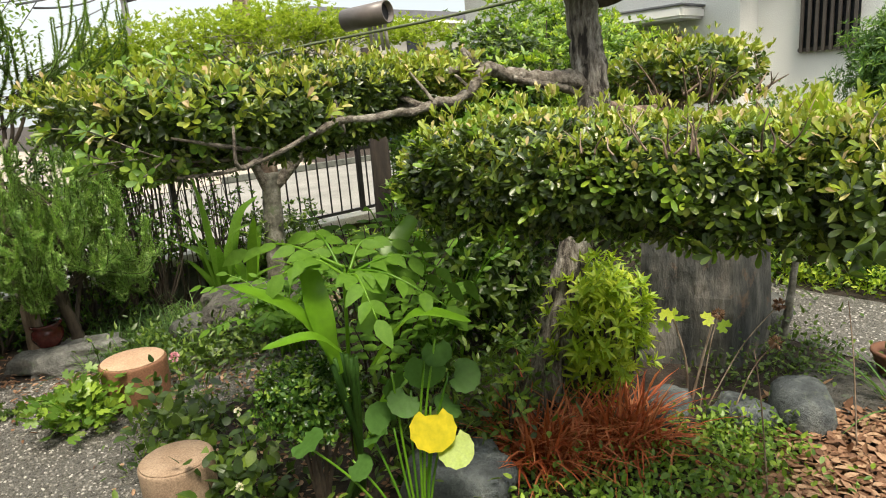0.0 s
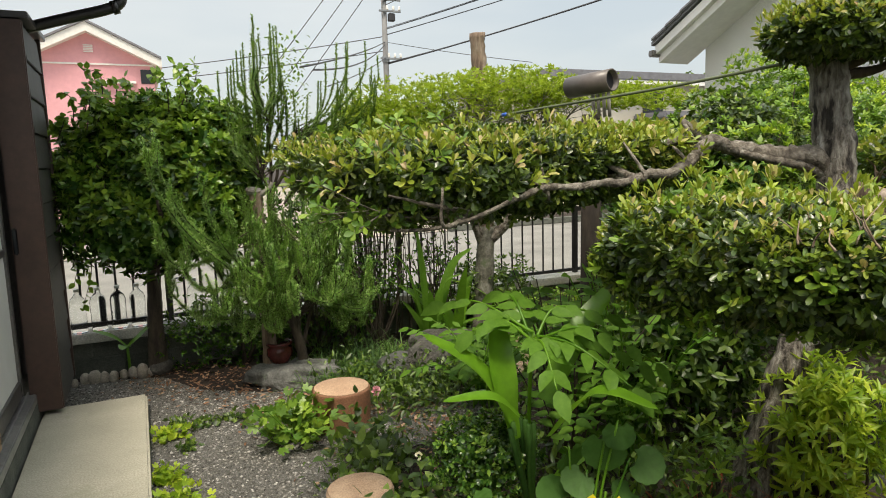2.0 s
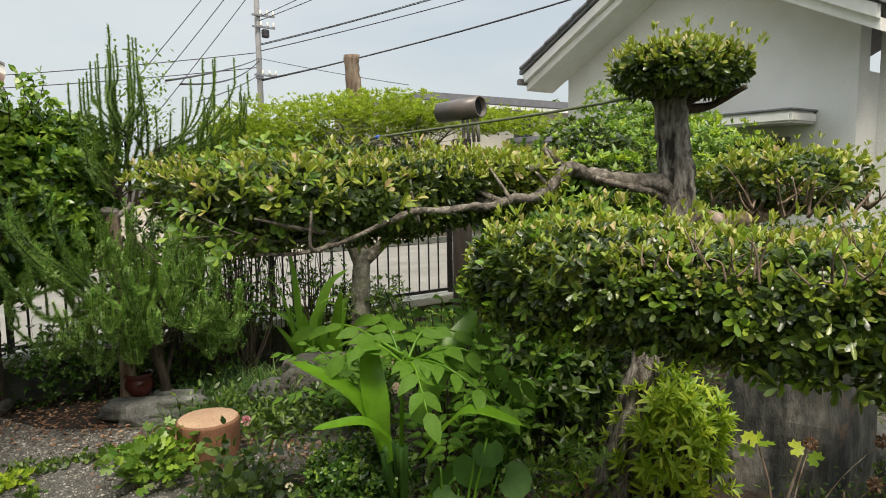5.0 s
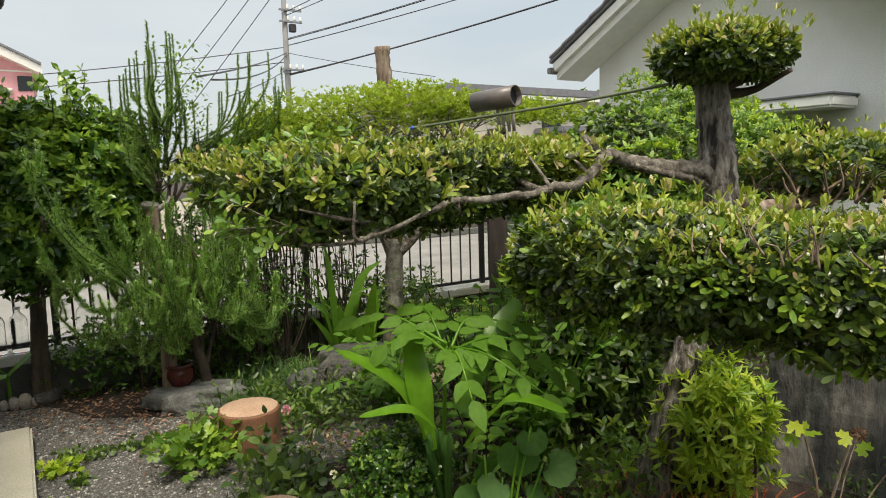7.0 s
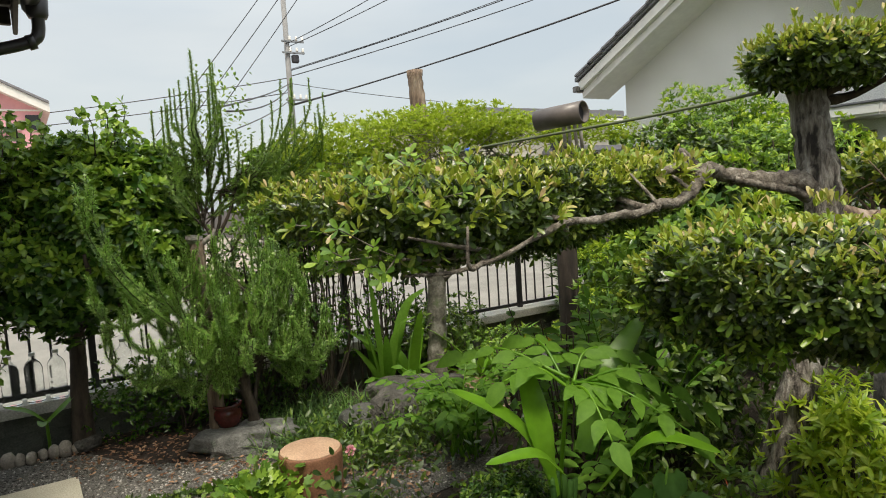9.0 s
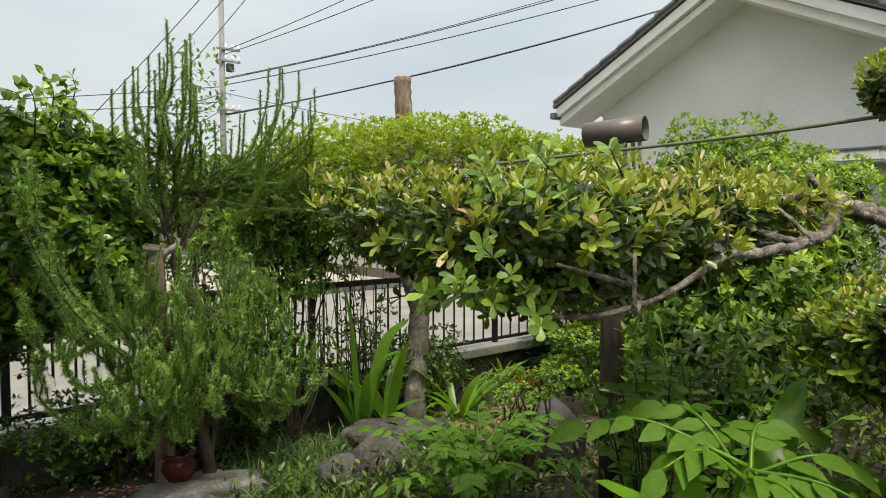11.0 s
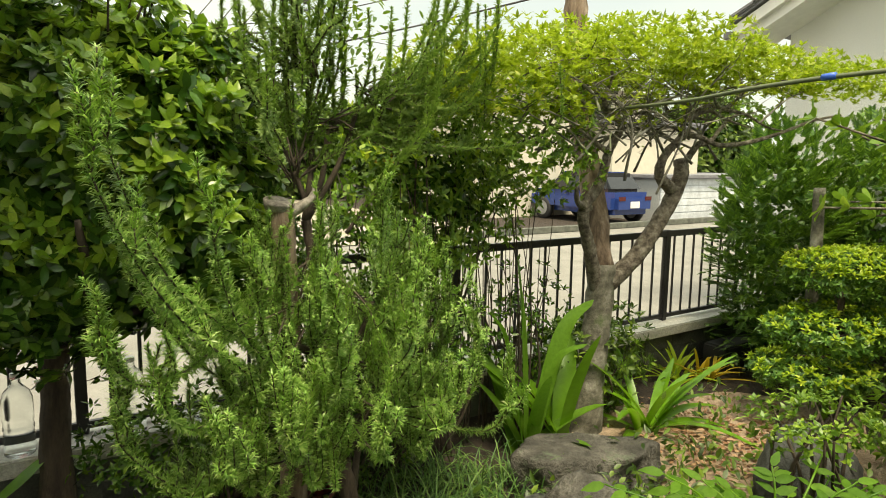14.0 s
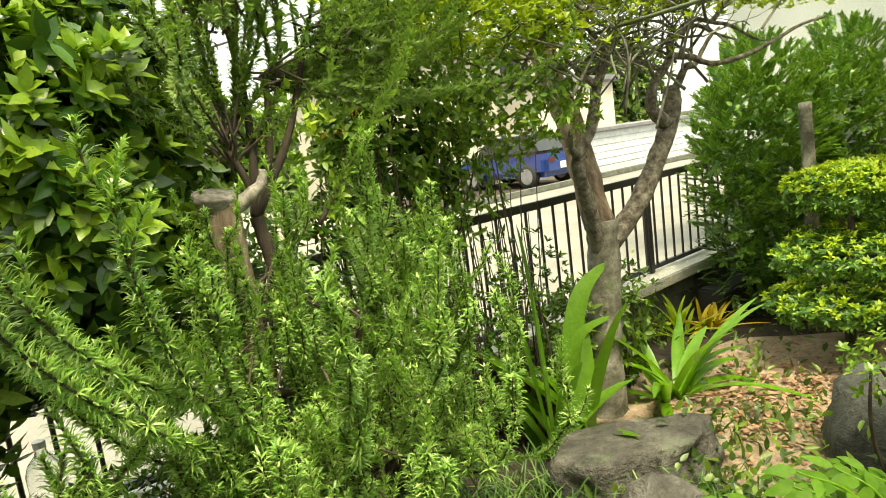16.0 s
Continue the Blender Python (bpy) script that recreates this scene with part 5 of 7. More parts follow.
for i in range(32):
    r = np.array(FORKS[(1, 2)[i % 2]]) + rng.normal(0, 0.03, 3)
    e = np.array([rng.uniform(1.05, 1.62), 4.5 + 0.13 * rng.normal(), rng.uniform(1.75, 2.36)])
    m = r * 0.42 + e * 0.58 + [0.02, 0, -0.20]
    needle_stem([r, m, e - [0.02, 0, 0.22], e], 0.026, TALL, 850, 0.0035, 0.10)
needle_stem([(0.86, 4.34, 1.25), (1.0, 4.30, 1.45), (1.17, 4.30, 1.65), (1.21, 4.30, 1.86)], 0.030, TALL, 1300, 0.007, 0.05)
stems = STEM.make("stem", M_BARK_DK, rm, "thin woody stems")
leaves("needle", NEEDLE, np.concatenate(NP), np.concatenate(ND), np.concatenate(NU), np.concatenate(NL), 0.0048, M_ROSE, rm)
leaves("needle", NEEDLE, np.concatenate(TP), np.concatenate(TD), np.concatenate(TU), np.concatenate(TL), 0.0070, M_ROSE_TOP, rm, "grey-green needles on tall stems")
t = Tubes()
t.add(TRUNK, 0.036, 0.016, 12, 0.16, 0.015)
for k, e in ((12, (1.08, 4.58, 0.95)), (16, (0.62, 4.4, 0.72)), (22, (1.02, 4.45, 0.98)), (28, (0.55, 4.35, 0.92)), (20, (0.74, 4.7, 0.95)), (8, (1.12, 4.62, 0.6))):
    twigs(t, TRUNK[k], [e], 0.018, 0.007, 0.03, 7)
t.make("main_stem", M_BARK_DK, rm, "dark leaning woody stem")
leaves("young_leaf", LEAF, np.clip(rng.normal((0.94, 4.5, 1.98), (0.08, 0.06, 0.20), (420, 3)), (0.7, 4.3, 1.5), (1.2, 4.7, 2.36)), jitter(420, 1), np.tile([0, 0, 1.0], (420, 1)) + jitter(420, 0.3), 0.036, 0.017, M_BRIGHT, rm, "bright climbing leaves")

dst = thing("cut_stump", "weathered cut tree stump with a splintered grey top", "stump", at=(0.72, 4.53, 0))
t = Tubes()
t.add(smooth_line([(0.745, 4.55, -0.02), (0.74, 4.54, 0.4), (0.725, 4.53, 0.8), (0.715, 4.53, 1.15), (0.71, 4.53, 1.30), (0.71, 4.53, 1.335)], 6), 0.046, 0.040, 16, 0.12, 0.02)
t.make("trunk", M_DEADWOOD, dst, "stripped brown trunk")
t = Tubes()
t.add([(0.70, 4.53, 1.315), (0.70, 4.53, 1.335), (0.70, 4.525, 1.352)], 0.042, 0.05, 16, 0.15)
t.add(smooth_line([(0.72, 4.53, 1.30), (0.78, 4.50, 1.34), (0.805, 4.49, 1.365), (0.815, 4.49, 1.395)], 5), 0.022, 0.009, 8, 0.12)
t.make("cut_top", M_CUT, dst, "pale weathered cut face")
# ---- enkianthus with spreading flat crown ----
ek = thing("enkianthus_tree", "spreading light-green tree with crooked grey limbs and cut trunk", "tree", at=(2.58, 4.8, 0))
t = Tubes()
t.add(smooth_line([(2.57, 4.82, -0.05), (2.58, 4.80, 0.3), (2.60, 4.79, 0.65), (2.61, 4.78, 0.95)], 7), 0.082, 0.072, 16, 0.08, 0.02)
t.make("trunk", M_BARK_MOSS, ek, "mottled grey trunk")
t = Tubes()
t.add(smooth_line([(2.60, 4.78, 0.80), (2.80, 4.69, 1.02), (2.95, 4.64, 1.26), (3.0, 4.60, 1.44), (2.98, 4.6, 1.52)], 7), 0.05, 0.036, 12, 0.1)
t.add(smooth_line([(2.95, 4.62, 1.36), (2.84, 4.62, 1.44), (2.86, 4.6, 1.55), (2.95, 4.58, 1.64), (2.94, 4.56, 1.75)], 6), 0.034, 0.012, 9, 0.1)
t.add(smooth_line([(2.59, 4.79, 0.78), (2.47, 4.74, 1.02), (2.36, 4.70, 1.24), (2.43, 4.66, 1.40), (2.46, 4.64, 1.55), (2.52, 4.62, 1.68), (2.44, 4.6, 1.72)], 7), 0.038, 0.014, 10, 0.12)
t.add(smooth_line([(2.40, 4.7, 1.27), (2.28, 4.66, 1.30), (2.22, 4.62, 1.38)], 5), 0.024, 0.008, 8, 0.1)
t.add(smooth_line([(2.46, 4.64, 1.55), (2.3, 4.6, 1.60), (2.14, 4.55, 1.66)], 5), 0.018, 0.006, 7, 0.1)
t.add(smooth_line([(2.98, 4.6, 1.46), (3.1, 4.58, 1.60), (3.24, 4.60, 1.62), (3.36, 4.58, 1.74), (3.52, 4.6, 1.80)], 6), 0.022, 0.006, 8, 0.15)
t.add(smooth_line([(2.94, 4.56, 1.72), (3.06, 4.5, 1.78), (3.16, 4.46, 1.74), (3.32, 4.42, 1.70)], 6), 0.014, 0.004, 7, 0.15)
t.add(smooth_line([(2.44, 4.6, 1.72), (2.34, 4.58, 1.80), (2.36, 4.55, 1.9), (2.28, 4.52, 1.98)], 6), 0.014, 0.005, 7, 0.15)
t.add(smooth_line([(2.94, 4.58, 1.66), (3.0, 4.5, 1.64), (3.11, 4.45, 1.60), (3.3, 4.4, 1.62), (3.52, 4.35, 1.675), (3.75, 4.3, 1.75), (3.97, 4.25, 1.79)], 6), 0.017, 0.006, 8, 0.15)
t.add(smooth_line([(2.92, 4.56, 1.70), (3.03, 4.5, 1.80), (3.18, 4.47, 1.79), (3.34, 4.45, 1.77), (3.5, 4.42, 1.71), (3.68, 4.4, 1.69)], 6), 0.014, 0.004, 8, 0.15)
t.add(smooth_line([(3.18, 4.47, 1.79), (3.3, 4.4, 1.92), (3.5, 4.3, 1.96)], 6), 0.009, 0.003, 6, 0.15)
limbs = t.make("limb", M_BARK_BR, ek, "crooked grey-brown limbs")
t = Tubes()
tips = []
hubs = [(2.98, 4.6, 1.52), (2.94, 4.56, 1.72), (2.52, 4.62, 1.66), (2.22, 4.6, 1.5), (2.14, 4.55, 1.66), (2.86, 4.6, 1.55)]
for i in range(84):
    h = np.array(hubs[i % 6]) + rng.normal(0, 1, 3) * [0.2, 0.14, 0.07] + [0, 0, 0.06]
    a = rng.uniform(0, 6.28)
    r = rng.uniform(0.2, 1.0)
    e = np.array([2.75 + r * math.cos(a) * 1.2, 4.68 + r * math.sin(a) * 0.62, rng.uniform(1.75, 2.12) - 0.12 * r])
    e = h + (e - h) * min(1.0, 0.62 / np.linalg.norm(e - h))
    m1 = h * 0.55 + e * 0.45 + [rng.normal(0, 0.06), rng.normal(0, 0.06), 0.04]
    ln = smooth_line([h, m1, e], 6)
    t.add(ln, rng.uniform(0.004, 0.009), 0.002, 5, 0.15)
    for k in range(4):
        b = ln[rng.integers(3, len(ln))]
        e2 = b + rng.uniform((-0.16, -0.16, 0.02), (0.16, 0.16, 0.14))
        t.add([b, (b + e2) / 2 + rng.normal(0, 0.015, 3), e2], 0.0025, 0.001, 3)
        tips.append(e2)
t.make("twig", M_BARK_MOSS, ek, "fine bare twigs")
tips = np.array(tips)
pts = []
for c, h, n in (((2.35, 4.78, 1.97), (0.85, 0.52, 0.20), 1600), ((2.85, 4.72, 2.06), (0.70, 0.5, 0.17), 1250), ((1.85, 4.72, 1.82), (0.48, 0.4, 0.22), 1000), ((3.35, 4.45, 1.98), (0.55, 0.42, 0.16), 1000), ((3.85, 4.25, 1.95), (0.45, 0.35, 0.14), 620)):
    p1, o1 = crown_points(n, h, 2.2, 0.5, 9.0 + c[0], 0.30)
    p1 = p1 + np.array(c)
    pts.append(p1[p1[:, 2] > c[2] - h[2] * 0.55])
cp = np.concatenate([tips] + pts)
pos, d, u = rosettes(cp, np.tile([0, 0, 1.0], (len(cp), 1)) + jitter(len(cp), 0.35), 6, (35, 85))
m = len(pos)
leaves("crown", LEAF, pos, d, u, 0.034 * rng.uniform(0.65, 1.25, m), 0.0135 * rng.uniform(0.8, 1.2, m), M_AZA, ek, "small yellow-green leaves in whorls")
crown("crown", ek, (2.05, 4.78, 1.60), (0.42, 0.34, 0.32), 520, 6, 0.036, 0.017, M_BRIGHT, LEAF, 2.2, 0.6, 0.4, 0.15, (35, 85), None, 9.5)
t = Tubes()
t.add(smooth_line([(2.62, 4.80, 0.92), (2.72, 4.98, 1.35), (2.82, 5.2, 1.8), (2.85, 5.29, 2.35), (2.84, 5.29, 2.62)], 6), 0.07, 0.066, 14, 0.12)
dead = t.make("dead_trunk", M_DEADWOOD, ek, "cut dead trunk with flaking bark")
t = Tubes()
t.add(smooth_line([(2.85, 5.28, 2.05), (2.97, 5.26, 2.13), (3.02, 5.26, 2.26)], 4), 0.045, 0.04, 9, 0.12)
t.add(smooth_line([(2.84, 5.28, 2.02), (2.70, 5.26, 2.12), (2.65, 5.25, 2.24)], 4), 0.035, 0.025, 9, 0.12)
t.make("stub", M_BARK_MOSS, dead)


# ---- general shrubs ----
def shrub(name, label, category, centre, half, n, k, length, width, mat, shape=LEAF, stems=6, zcut=0.02, mat2=None, seed=0.0, up=0.5, power=2.2, shell=0.6, tilt=(35, 85), group=""):
    s = thing(name, label, category, group, (centre[0], centre[1], 0))
    t = Tubes()
    twigs(t, (centre[0], centre[1], -0.03), [(centre[0] + rng.uniform(-0.8, 0.8) * half[0], centre[1] + rng.uniform(-0.8, 0.8) * half[1], centre[2] + rng.uniform(-0.2, 0.7) * half[2]) for _ in range(stems)], 0.011, 0.004, 0.05)
    t.make("stem", M_BARK_DK, s)
    crown("foliage", s, centre, half, n, k, length, width, mat, shape, power, shell, up, 0.24, tilt, zcut, seed)
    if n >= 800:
        # inner core in dark camellia green: shade painted into the leaf gaps
        crown("inner_foliage", s, centre, tuple(h * 0.72 for h in half), n // 3, k, length * 1.1, width * 1.2, M_CAM, shape, power, 0.8, 0.1, 0.18, tilt, zcut, seed + 0.5, "inner leaves coloured dark to paint shade")
    if mat2:
        crown("foliage", s, centre, tuple(h * 1.03 for h in half), n // 4, k, length * 0.9, width * 0.9, mat2, shape, power, 0.1, 0.9, 0.18, (25, 70), max(zcut, centre[2] + half[2] * 0.2), seed, "brighter young leaves")
    return s


shrub("shrub", "green lance-leaved shrub beside the leaning trunk", "shrub", (2.22, 1.50, 0.44), (0.21, 0.20, 0.30), 330, 6, 0.062, 0.017, M_LIME, LEAF, 12, 0.08, M_LIME, 11)
shrub("shrub", "green lance-leaved shrub below the leaf pad", "shrub", (2.52, 1.72, 0.34), (0.20, 0.22, 0.28), 200, 6, 0.062, 0.017, M_MID, LEAF, 7, 0.06, M_LIME, 12)
shrub("shrub", "small round box shrub with tiny leaves", "shrub", (1.02, 1.90, 0.47), (0.19, 0.16, 0.15), 760, 6, 0.022, 0.013, M_CAM, LEAF, 8, 0.2, M_BRIGHT, 13)
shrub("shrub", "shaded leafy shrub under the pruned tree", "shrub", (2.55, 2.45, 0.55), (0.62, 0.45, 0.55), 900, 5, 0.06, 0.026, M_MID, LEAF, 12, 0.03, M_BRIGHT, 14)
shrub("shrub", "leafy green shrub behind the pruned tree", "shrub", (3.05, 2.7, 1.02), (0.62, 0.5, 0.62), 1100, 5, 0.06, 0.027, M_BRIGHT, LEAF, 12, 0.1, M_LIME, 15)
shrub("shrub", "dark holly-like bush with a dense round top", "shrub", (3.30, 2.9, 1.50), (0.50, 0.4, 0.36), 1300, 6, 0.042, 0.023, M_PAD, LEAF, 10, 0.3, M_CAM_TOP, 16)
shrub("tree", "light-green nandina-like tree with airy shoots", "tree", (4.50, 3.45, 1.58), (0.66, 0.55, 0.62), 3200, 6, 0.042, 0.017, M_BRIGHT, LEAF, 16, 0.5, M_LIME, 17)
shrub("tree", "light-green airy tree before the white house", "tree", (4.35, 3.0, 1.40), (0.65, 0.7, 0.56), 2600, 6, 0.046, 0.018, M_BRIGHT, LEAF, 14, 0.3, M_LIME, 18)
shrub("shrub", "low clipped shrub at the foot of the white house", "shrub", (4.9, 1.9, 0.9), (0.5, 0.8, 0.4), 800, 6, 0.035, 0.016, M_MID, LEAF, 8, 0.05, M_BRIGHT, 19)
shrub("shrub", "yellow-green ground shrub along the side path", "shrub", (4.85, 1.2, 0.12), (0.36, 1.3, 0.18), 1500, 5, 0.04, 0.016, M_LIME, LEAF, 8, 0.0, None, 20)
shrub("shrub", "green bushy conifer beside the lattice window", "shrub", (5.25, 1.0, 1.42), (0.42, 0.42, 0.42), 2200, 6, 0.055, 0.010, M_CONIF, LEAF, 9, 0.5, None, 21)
shrub("shrub", "wispy dark twiggy shrub by the fence", "shrub", (1.70, 5.0, 0.62), (0.32, 0.22, 0.30), 300, 5, 0.03, 0.014, M_CAM, LEAF, 16, 0.1, None, 22)
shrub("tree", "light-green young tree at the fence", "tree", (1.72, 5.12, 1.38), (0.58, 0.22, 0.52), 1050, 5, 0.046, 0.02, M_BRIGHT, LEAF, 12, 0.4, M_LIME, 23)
shrub("shrub", "reddish-leaved nandina by the fence", "shrub", (1.62, 5.28, 1.55), (0.14, 0.08, 0.28), 130, 5, 0.035, 0.014, M_ORANGE, LEAF, 9, 0.3, None, 24)
shrub("shrub", "dark undergrowth in the shade below the camellia", "shrub", (0.62, 5.06, 0.30), (0.55, 0.16, 0.32), 600, 5, 0.036, 0.016, M_CAM, LEAF, 6, 0.0, None, 25)
shrub("shrub", "small-leaved undergrowth at the foot of the rosemary", "shrub", (1.15, 4.95, 0.3), (0.45, 0.25, 0.36), 520, 5, 0.03, 0.012, M_MID, LEAF, 10, 0.0, None, 26)

shrub("shrub", "dark leafy shrub filling the fence line", "shrub", (1.45, 5.0, 0.50), (0.35, 0.22, 0.45), 230, 5, 0.04, 0.017, M_CAM, LEAF, 14, 0.05, M_MID, 27)
shrub("shrub", "green undergrowth at the foot of the light tree", "shrub", (2.75, 4.95, 0.35), (0.4, 0.25, 0.3), 420, 5, 0.05, 0.022, M_MID, LEAF, 8, 0.02, M_BRIGHT, 28)
shrub("shrub", "leafy shrub beside the leaning trunk", "shrub", (1.82, 1.66, 0.26), (0.20, 0.18, 0.26), 75, 5, 0.055, 0.02, M_BRIGHT, LEAF, 12, 0.05, M_LIME, 30)
shrub("shrub", "airy dark-leaved shrub standing against the fence", "shrub", (2.30, 5.06, 0.50), (0.42, 0.18, 0.42), 200, 5, 0.042, 0.018, M_CAM, LEAF, 12, 0.05, M_MID, 33)
shrub("shrub", "dark small-leaved shrub behind the rosemary", "shrub", (1.15, 5.06, 0.92), (0.42, 0.16, 0.42), 430, 5, 0.04, 0.017, M_CAM, LEAF, 12, 0.3, M_MID, 34)
# bare upright stems at the fence
bs = thing("twiggy_shrub", "bare brown upright stems in front of the fence", "shrub", at=(1.75, 5.05, 0))
t = Tubes()
for i in range(64):
    x, y = rng.uniform(1.1, 2.45), rng.uniform(4.9, 5.2)
    h = rng.uniform(0.8, 1.5)
    t.add(smooth_line([(x, y, -0.03), (x + rng.normal(0, 0.03), y, h * 0.5), (x + rng.normal(0, 0.07), y + rng.normal(0, 0.03), h)], 5), 0.005, 0.002, 5, 0.1)
t.make("stem", M_BARK_DK, bs)

# ---- conifer hedge, yew layers ----
hd = thing("conifer_hedge", "dense dark green conifer hedge with a pale bare trunk", "hedge", at=(4.45, 4.7, 0))
t = Tubes()
t.add(smooth_line([(4.18, 4.42, -0.03), (4.20, 4.43, 0.5), (4.22, 4.44, 0.95), (4.24, 4.46, 1.36)], 5), 0.042, 0.036, 10, 0.06)
t.add(smooth_line([(4.22, 4.52, 0.85), (4.12, 4.5, 0.92), (4.05, 4.48, 1.0)], 4), 0.015, 0.01, 8, 0.06)
t.make("trunk", M_BARK_MOSS, hd, "pale grey-tan trunk")
p, o = crown_points(1500, (0.62, 0.36, 0.80), 2.6, 0.4, 31, 0.16)
p = p + np.array([4.62, 4.88, 0.92])
p2, o2 = crown_points(1700, (0.75, 0.40, 0.86), 2.8, 0.4, 33, 0.16)
p, o = np.concatenate([p, p2 + np.array([5.62, 4.62, 0.95])]), np.concatenate([o, o2])
d = unit(o + [0, 0, 0.35] + jitter(len(p), 0.35))
# sprays: flat fans of small scale leaves
pp, dd, uu = [], [], []
for q in range(9):
    s = q / 8
    for sg in (-1, 1):
        side = unit(np.cross(d, [0.2, 0.3, 1.0]))
        pp.append(p + d * (0.09 * s))
        dd.append(unit(d * 0.8 + side * sg * 0.8))
        uu.append(np.cross(side, d))
leaves("spray", NEEDLE, np.concatenate(pp), np.concatenate(dd), np.concatenate(uu), 0.04, 0.011, M_CONIF, hd)
crown("inner_spray", hd, (4.62, 4.9, 0.90), (0.50, 0.26, 0.7), 700, 5, 0.06, 0.03, M_CONIF, LEAF, 2.6, 0.5, 0.1, 0.1, (40, 95), 0.03, 32)
crown("inner_spray", hd, (5.62, 4.66, 0.92), (0.62, 0.30, 0.74), 900, 5, 0.06, 0.03, M_CONIF, LEAF, 2.8, 0.5, 0.1, 0.1, (40, 95), 0.03, 34)

yw = thing("layered_yew", "layered clipped yew with bright yellow-green flat tops", "shrub", at=(4.05, 4.2, 0))
t = Tubes()
t.add(smooth_line([(3.98, 4.17, -0.03), (3.93, 4.17, 0.3), (4.01, 4.17, 0.6), (4.03, 4.17, 0.9)], 5), 0.03, 0.016, 8, 0.1)
twigs(t, (3.98, 4.17, 0.35), [(3.63, 4.22, 0.42), (4.33, 4.02, 0.45), (3.73, 3.92, 0.6), (4.23, 4.32, 0.72)], 0.014, 0.005)
t.make("stem", M_BARK_DK, yw)
for c, h, z0 in (((4.22, 4.17, 0.86), (0.46, 0.34, 0.12), 40), ((3.95, 4.14, 0.55), (0.42, 0.34, 0.09), 41), ((3.75, 4.17, 0.32), (0.36, 0.3, 0.08), 42)):
    crown("layer", yw, c, h, 760, 6, 0.038, 0.015, M_CONIF, LEAF, 2.8, 0.4, 0.4, 0.12, (40, 90), None, z0)
    crown("layer", yw, (c[0], c[1], c[2] + 0.02), h, 900 if z0 == 40 else 260, 6, 0.034, 0.015, M_LIME, LEAF, 2.8, 0.1, 0.9, 0.12, (30, 80), c[2] + 0.02, z0, "bright new tips")

# flat maple-like layer by the dark rock
shrub("shrub", "low flat-layered shrub over the dark rock", "shrub", (2.30, 3.46, 0.58), (0.26, 0.20, 0.08), 150, 6, 0.03, 0.015, M_BRIGHT, LEAF, 14, 0.3, None, 43, 0.9, 2.6, 0.4)
shrub("shrub", "spotted aucuba-like shrub in dappled light", "shrub", (3.3, 3.35, 0.32), (0.40, 0.34, 0.26), 260, 5, 0.06, 0.026, M_BRIGHT, LEAF, 8, 0.03, None, 44)


# ---- strap-leaved clumps ----
def strap(verts, faces, base, d, length, width, lift, droop, n=9, fold=0.18):
    """One long folded blade: rises, then bows over."""
    d = np.array([math.cos(d), math.sin(d), 0.0])
    sd = np.array([-d[1], d[0], 0.0])
    b0 = len(verts)
    for i in range(n + 1):
        s = i / n
        p = np.array(base) + d * length * (s * math.cos(lift) + 0.12 * s * s) + np.array([0, 0, 1]) * length * (s * math.sin(lift) - droop * s * s)
        w = width * (0.35 + 0.65 * math.sin(math.pi * min(1, s * 0.9 + 0.12))) * (1 if s < 0.97 else 0.15)
        verts += [tuple(p - sd * w / 2 + [0, 0, fold * w]), tuple(p), tuple(p + sd * w / 2 + [0, 0, fold * w])]
        if i:
            k = b0 + 3 * i
            faces += [(k - 3, k - 2, k + 1, k), (k - 2, k - 1, k + 2, k + 1)]


def strap_clump(name, label, centre, blades, mat, n, length, width, lift=(35, 80), droop=0.25, z=0.0, spread=0.05, arc=(0, 360)):
    c = thing(name, label, "plant", "", (centre[0], centre[1], 0))
    for i in range(n):
        verts, faces = [], []
        a = radians(rng.uniform(*arc))
        strap(verts, faces, (centre[0] + rng.uniform(-spread, spread), centre[1] + rng.uniform(-spread, spread), z - 0.02), a, length * rng.uniform(0.7, 1.15), width * rng.uniform(0.75, 1.15), radians(rng.uniform(*lift)), droop * rng.uniform(0.5, 1.4))
        me = bpy.data.meshes.new(blades)
        me.from_pydata(verts, [], faces)
        link_mesh(blades, me, mat, c, "", True)
    return c


strap_clump("spider_lily", "broad bright-green strap-leaved lily clump", (2.86, 4.62), "blade", M_STRAP, 20, 0.74, 0.065, (28, 75), 0.36, 0.0)
strap_clump("spider_lily", "broad strap-leaved lily clump under the light tree", (2.05, 4.74), "blade", M_PINN, 6, 0.72, 0.08, (40, 68), 0.28)
strap_clump("spider_lily", "broad-bladed lily clump by the fence line", (2.32, 4.70), "blade", M_STRAP, 7, 0.80, 0.10, (45, 80), 0.3)
strap_clump("bromeliad", "yellow and orange striped strap plant by the planter", (3.95, 4.98), "blade", M_ORANGE, 22, 0.36, 0.03, (25, 80), 0.35)
strap_clump("bromeliad", "yellow-green striped strap plant by the fence", (3.75, 5.08), "blade", M_LIME, 20, 0.36, 0.03, (25, 80), 0.3)
tagged(part("planter", boxed((4.15, 4.95, -0.01), (4.62, 5.15, 0.20), 0.015), M_BLACKPOT), "black plastic planter box by the hedge", "planter")
strap_clump("grass_tuft", "arching green grass tuft at the edge of the leaf litter", (3.05, 0.55), "blade", M_GRASS, 22, 0.5, 0.012, (30, 75), 0.35)
strap_clump("palm_seedling", "pale green broad-bladed plant by the side path", (4.75, 1.42), "blade", M_LIME, 16, 0.42, 0.085, (15, 75), 0.25, 1.05)
t = Tubes()
t.add([(4.75, 1.42, -0.02), (4.76, 1.42, 0.5), (4.75, 1.42, 1.06)], 0.016, 0.012, 8)
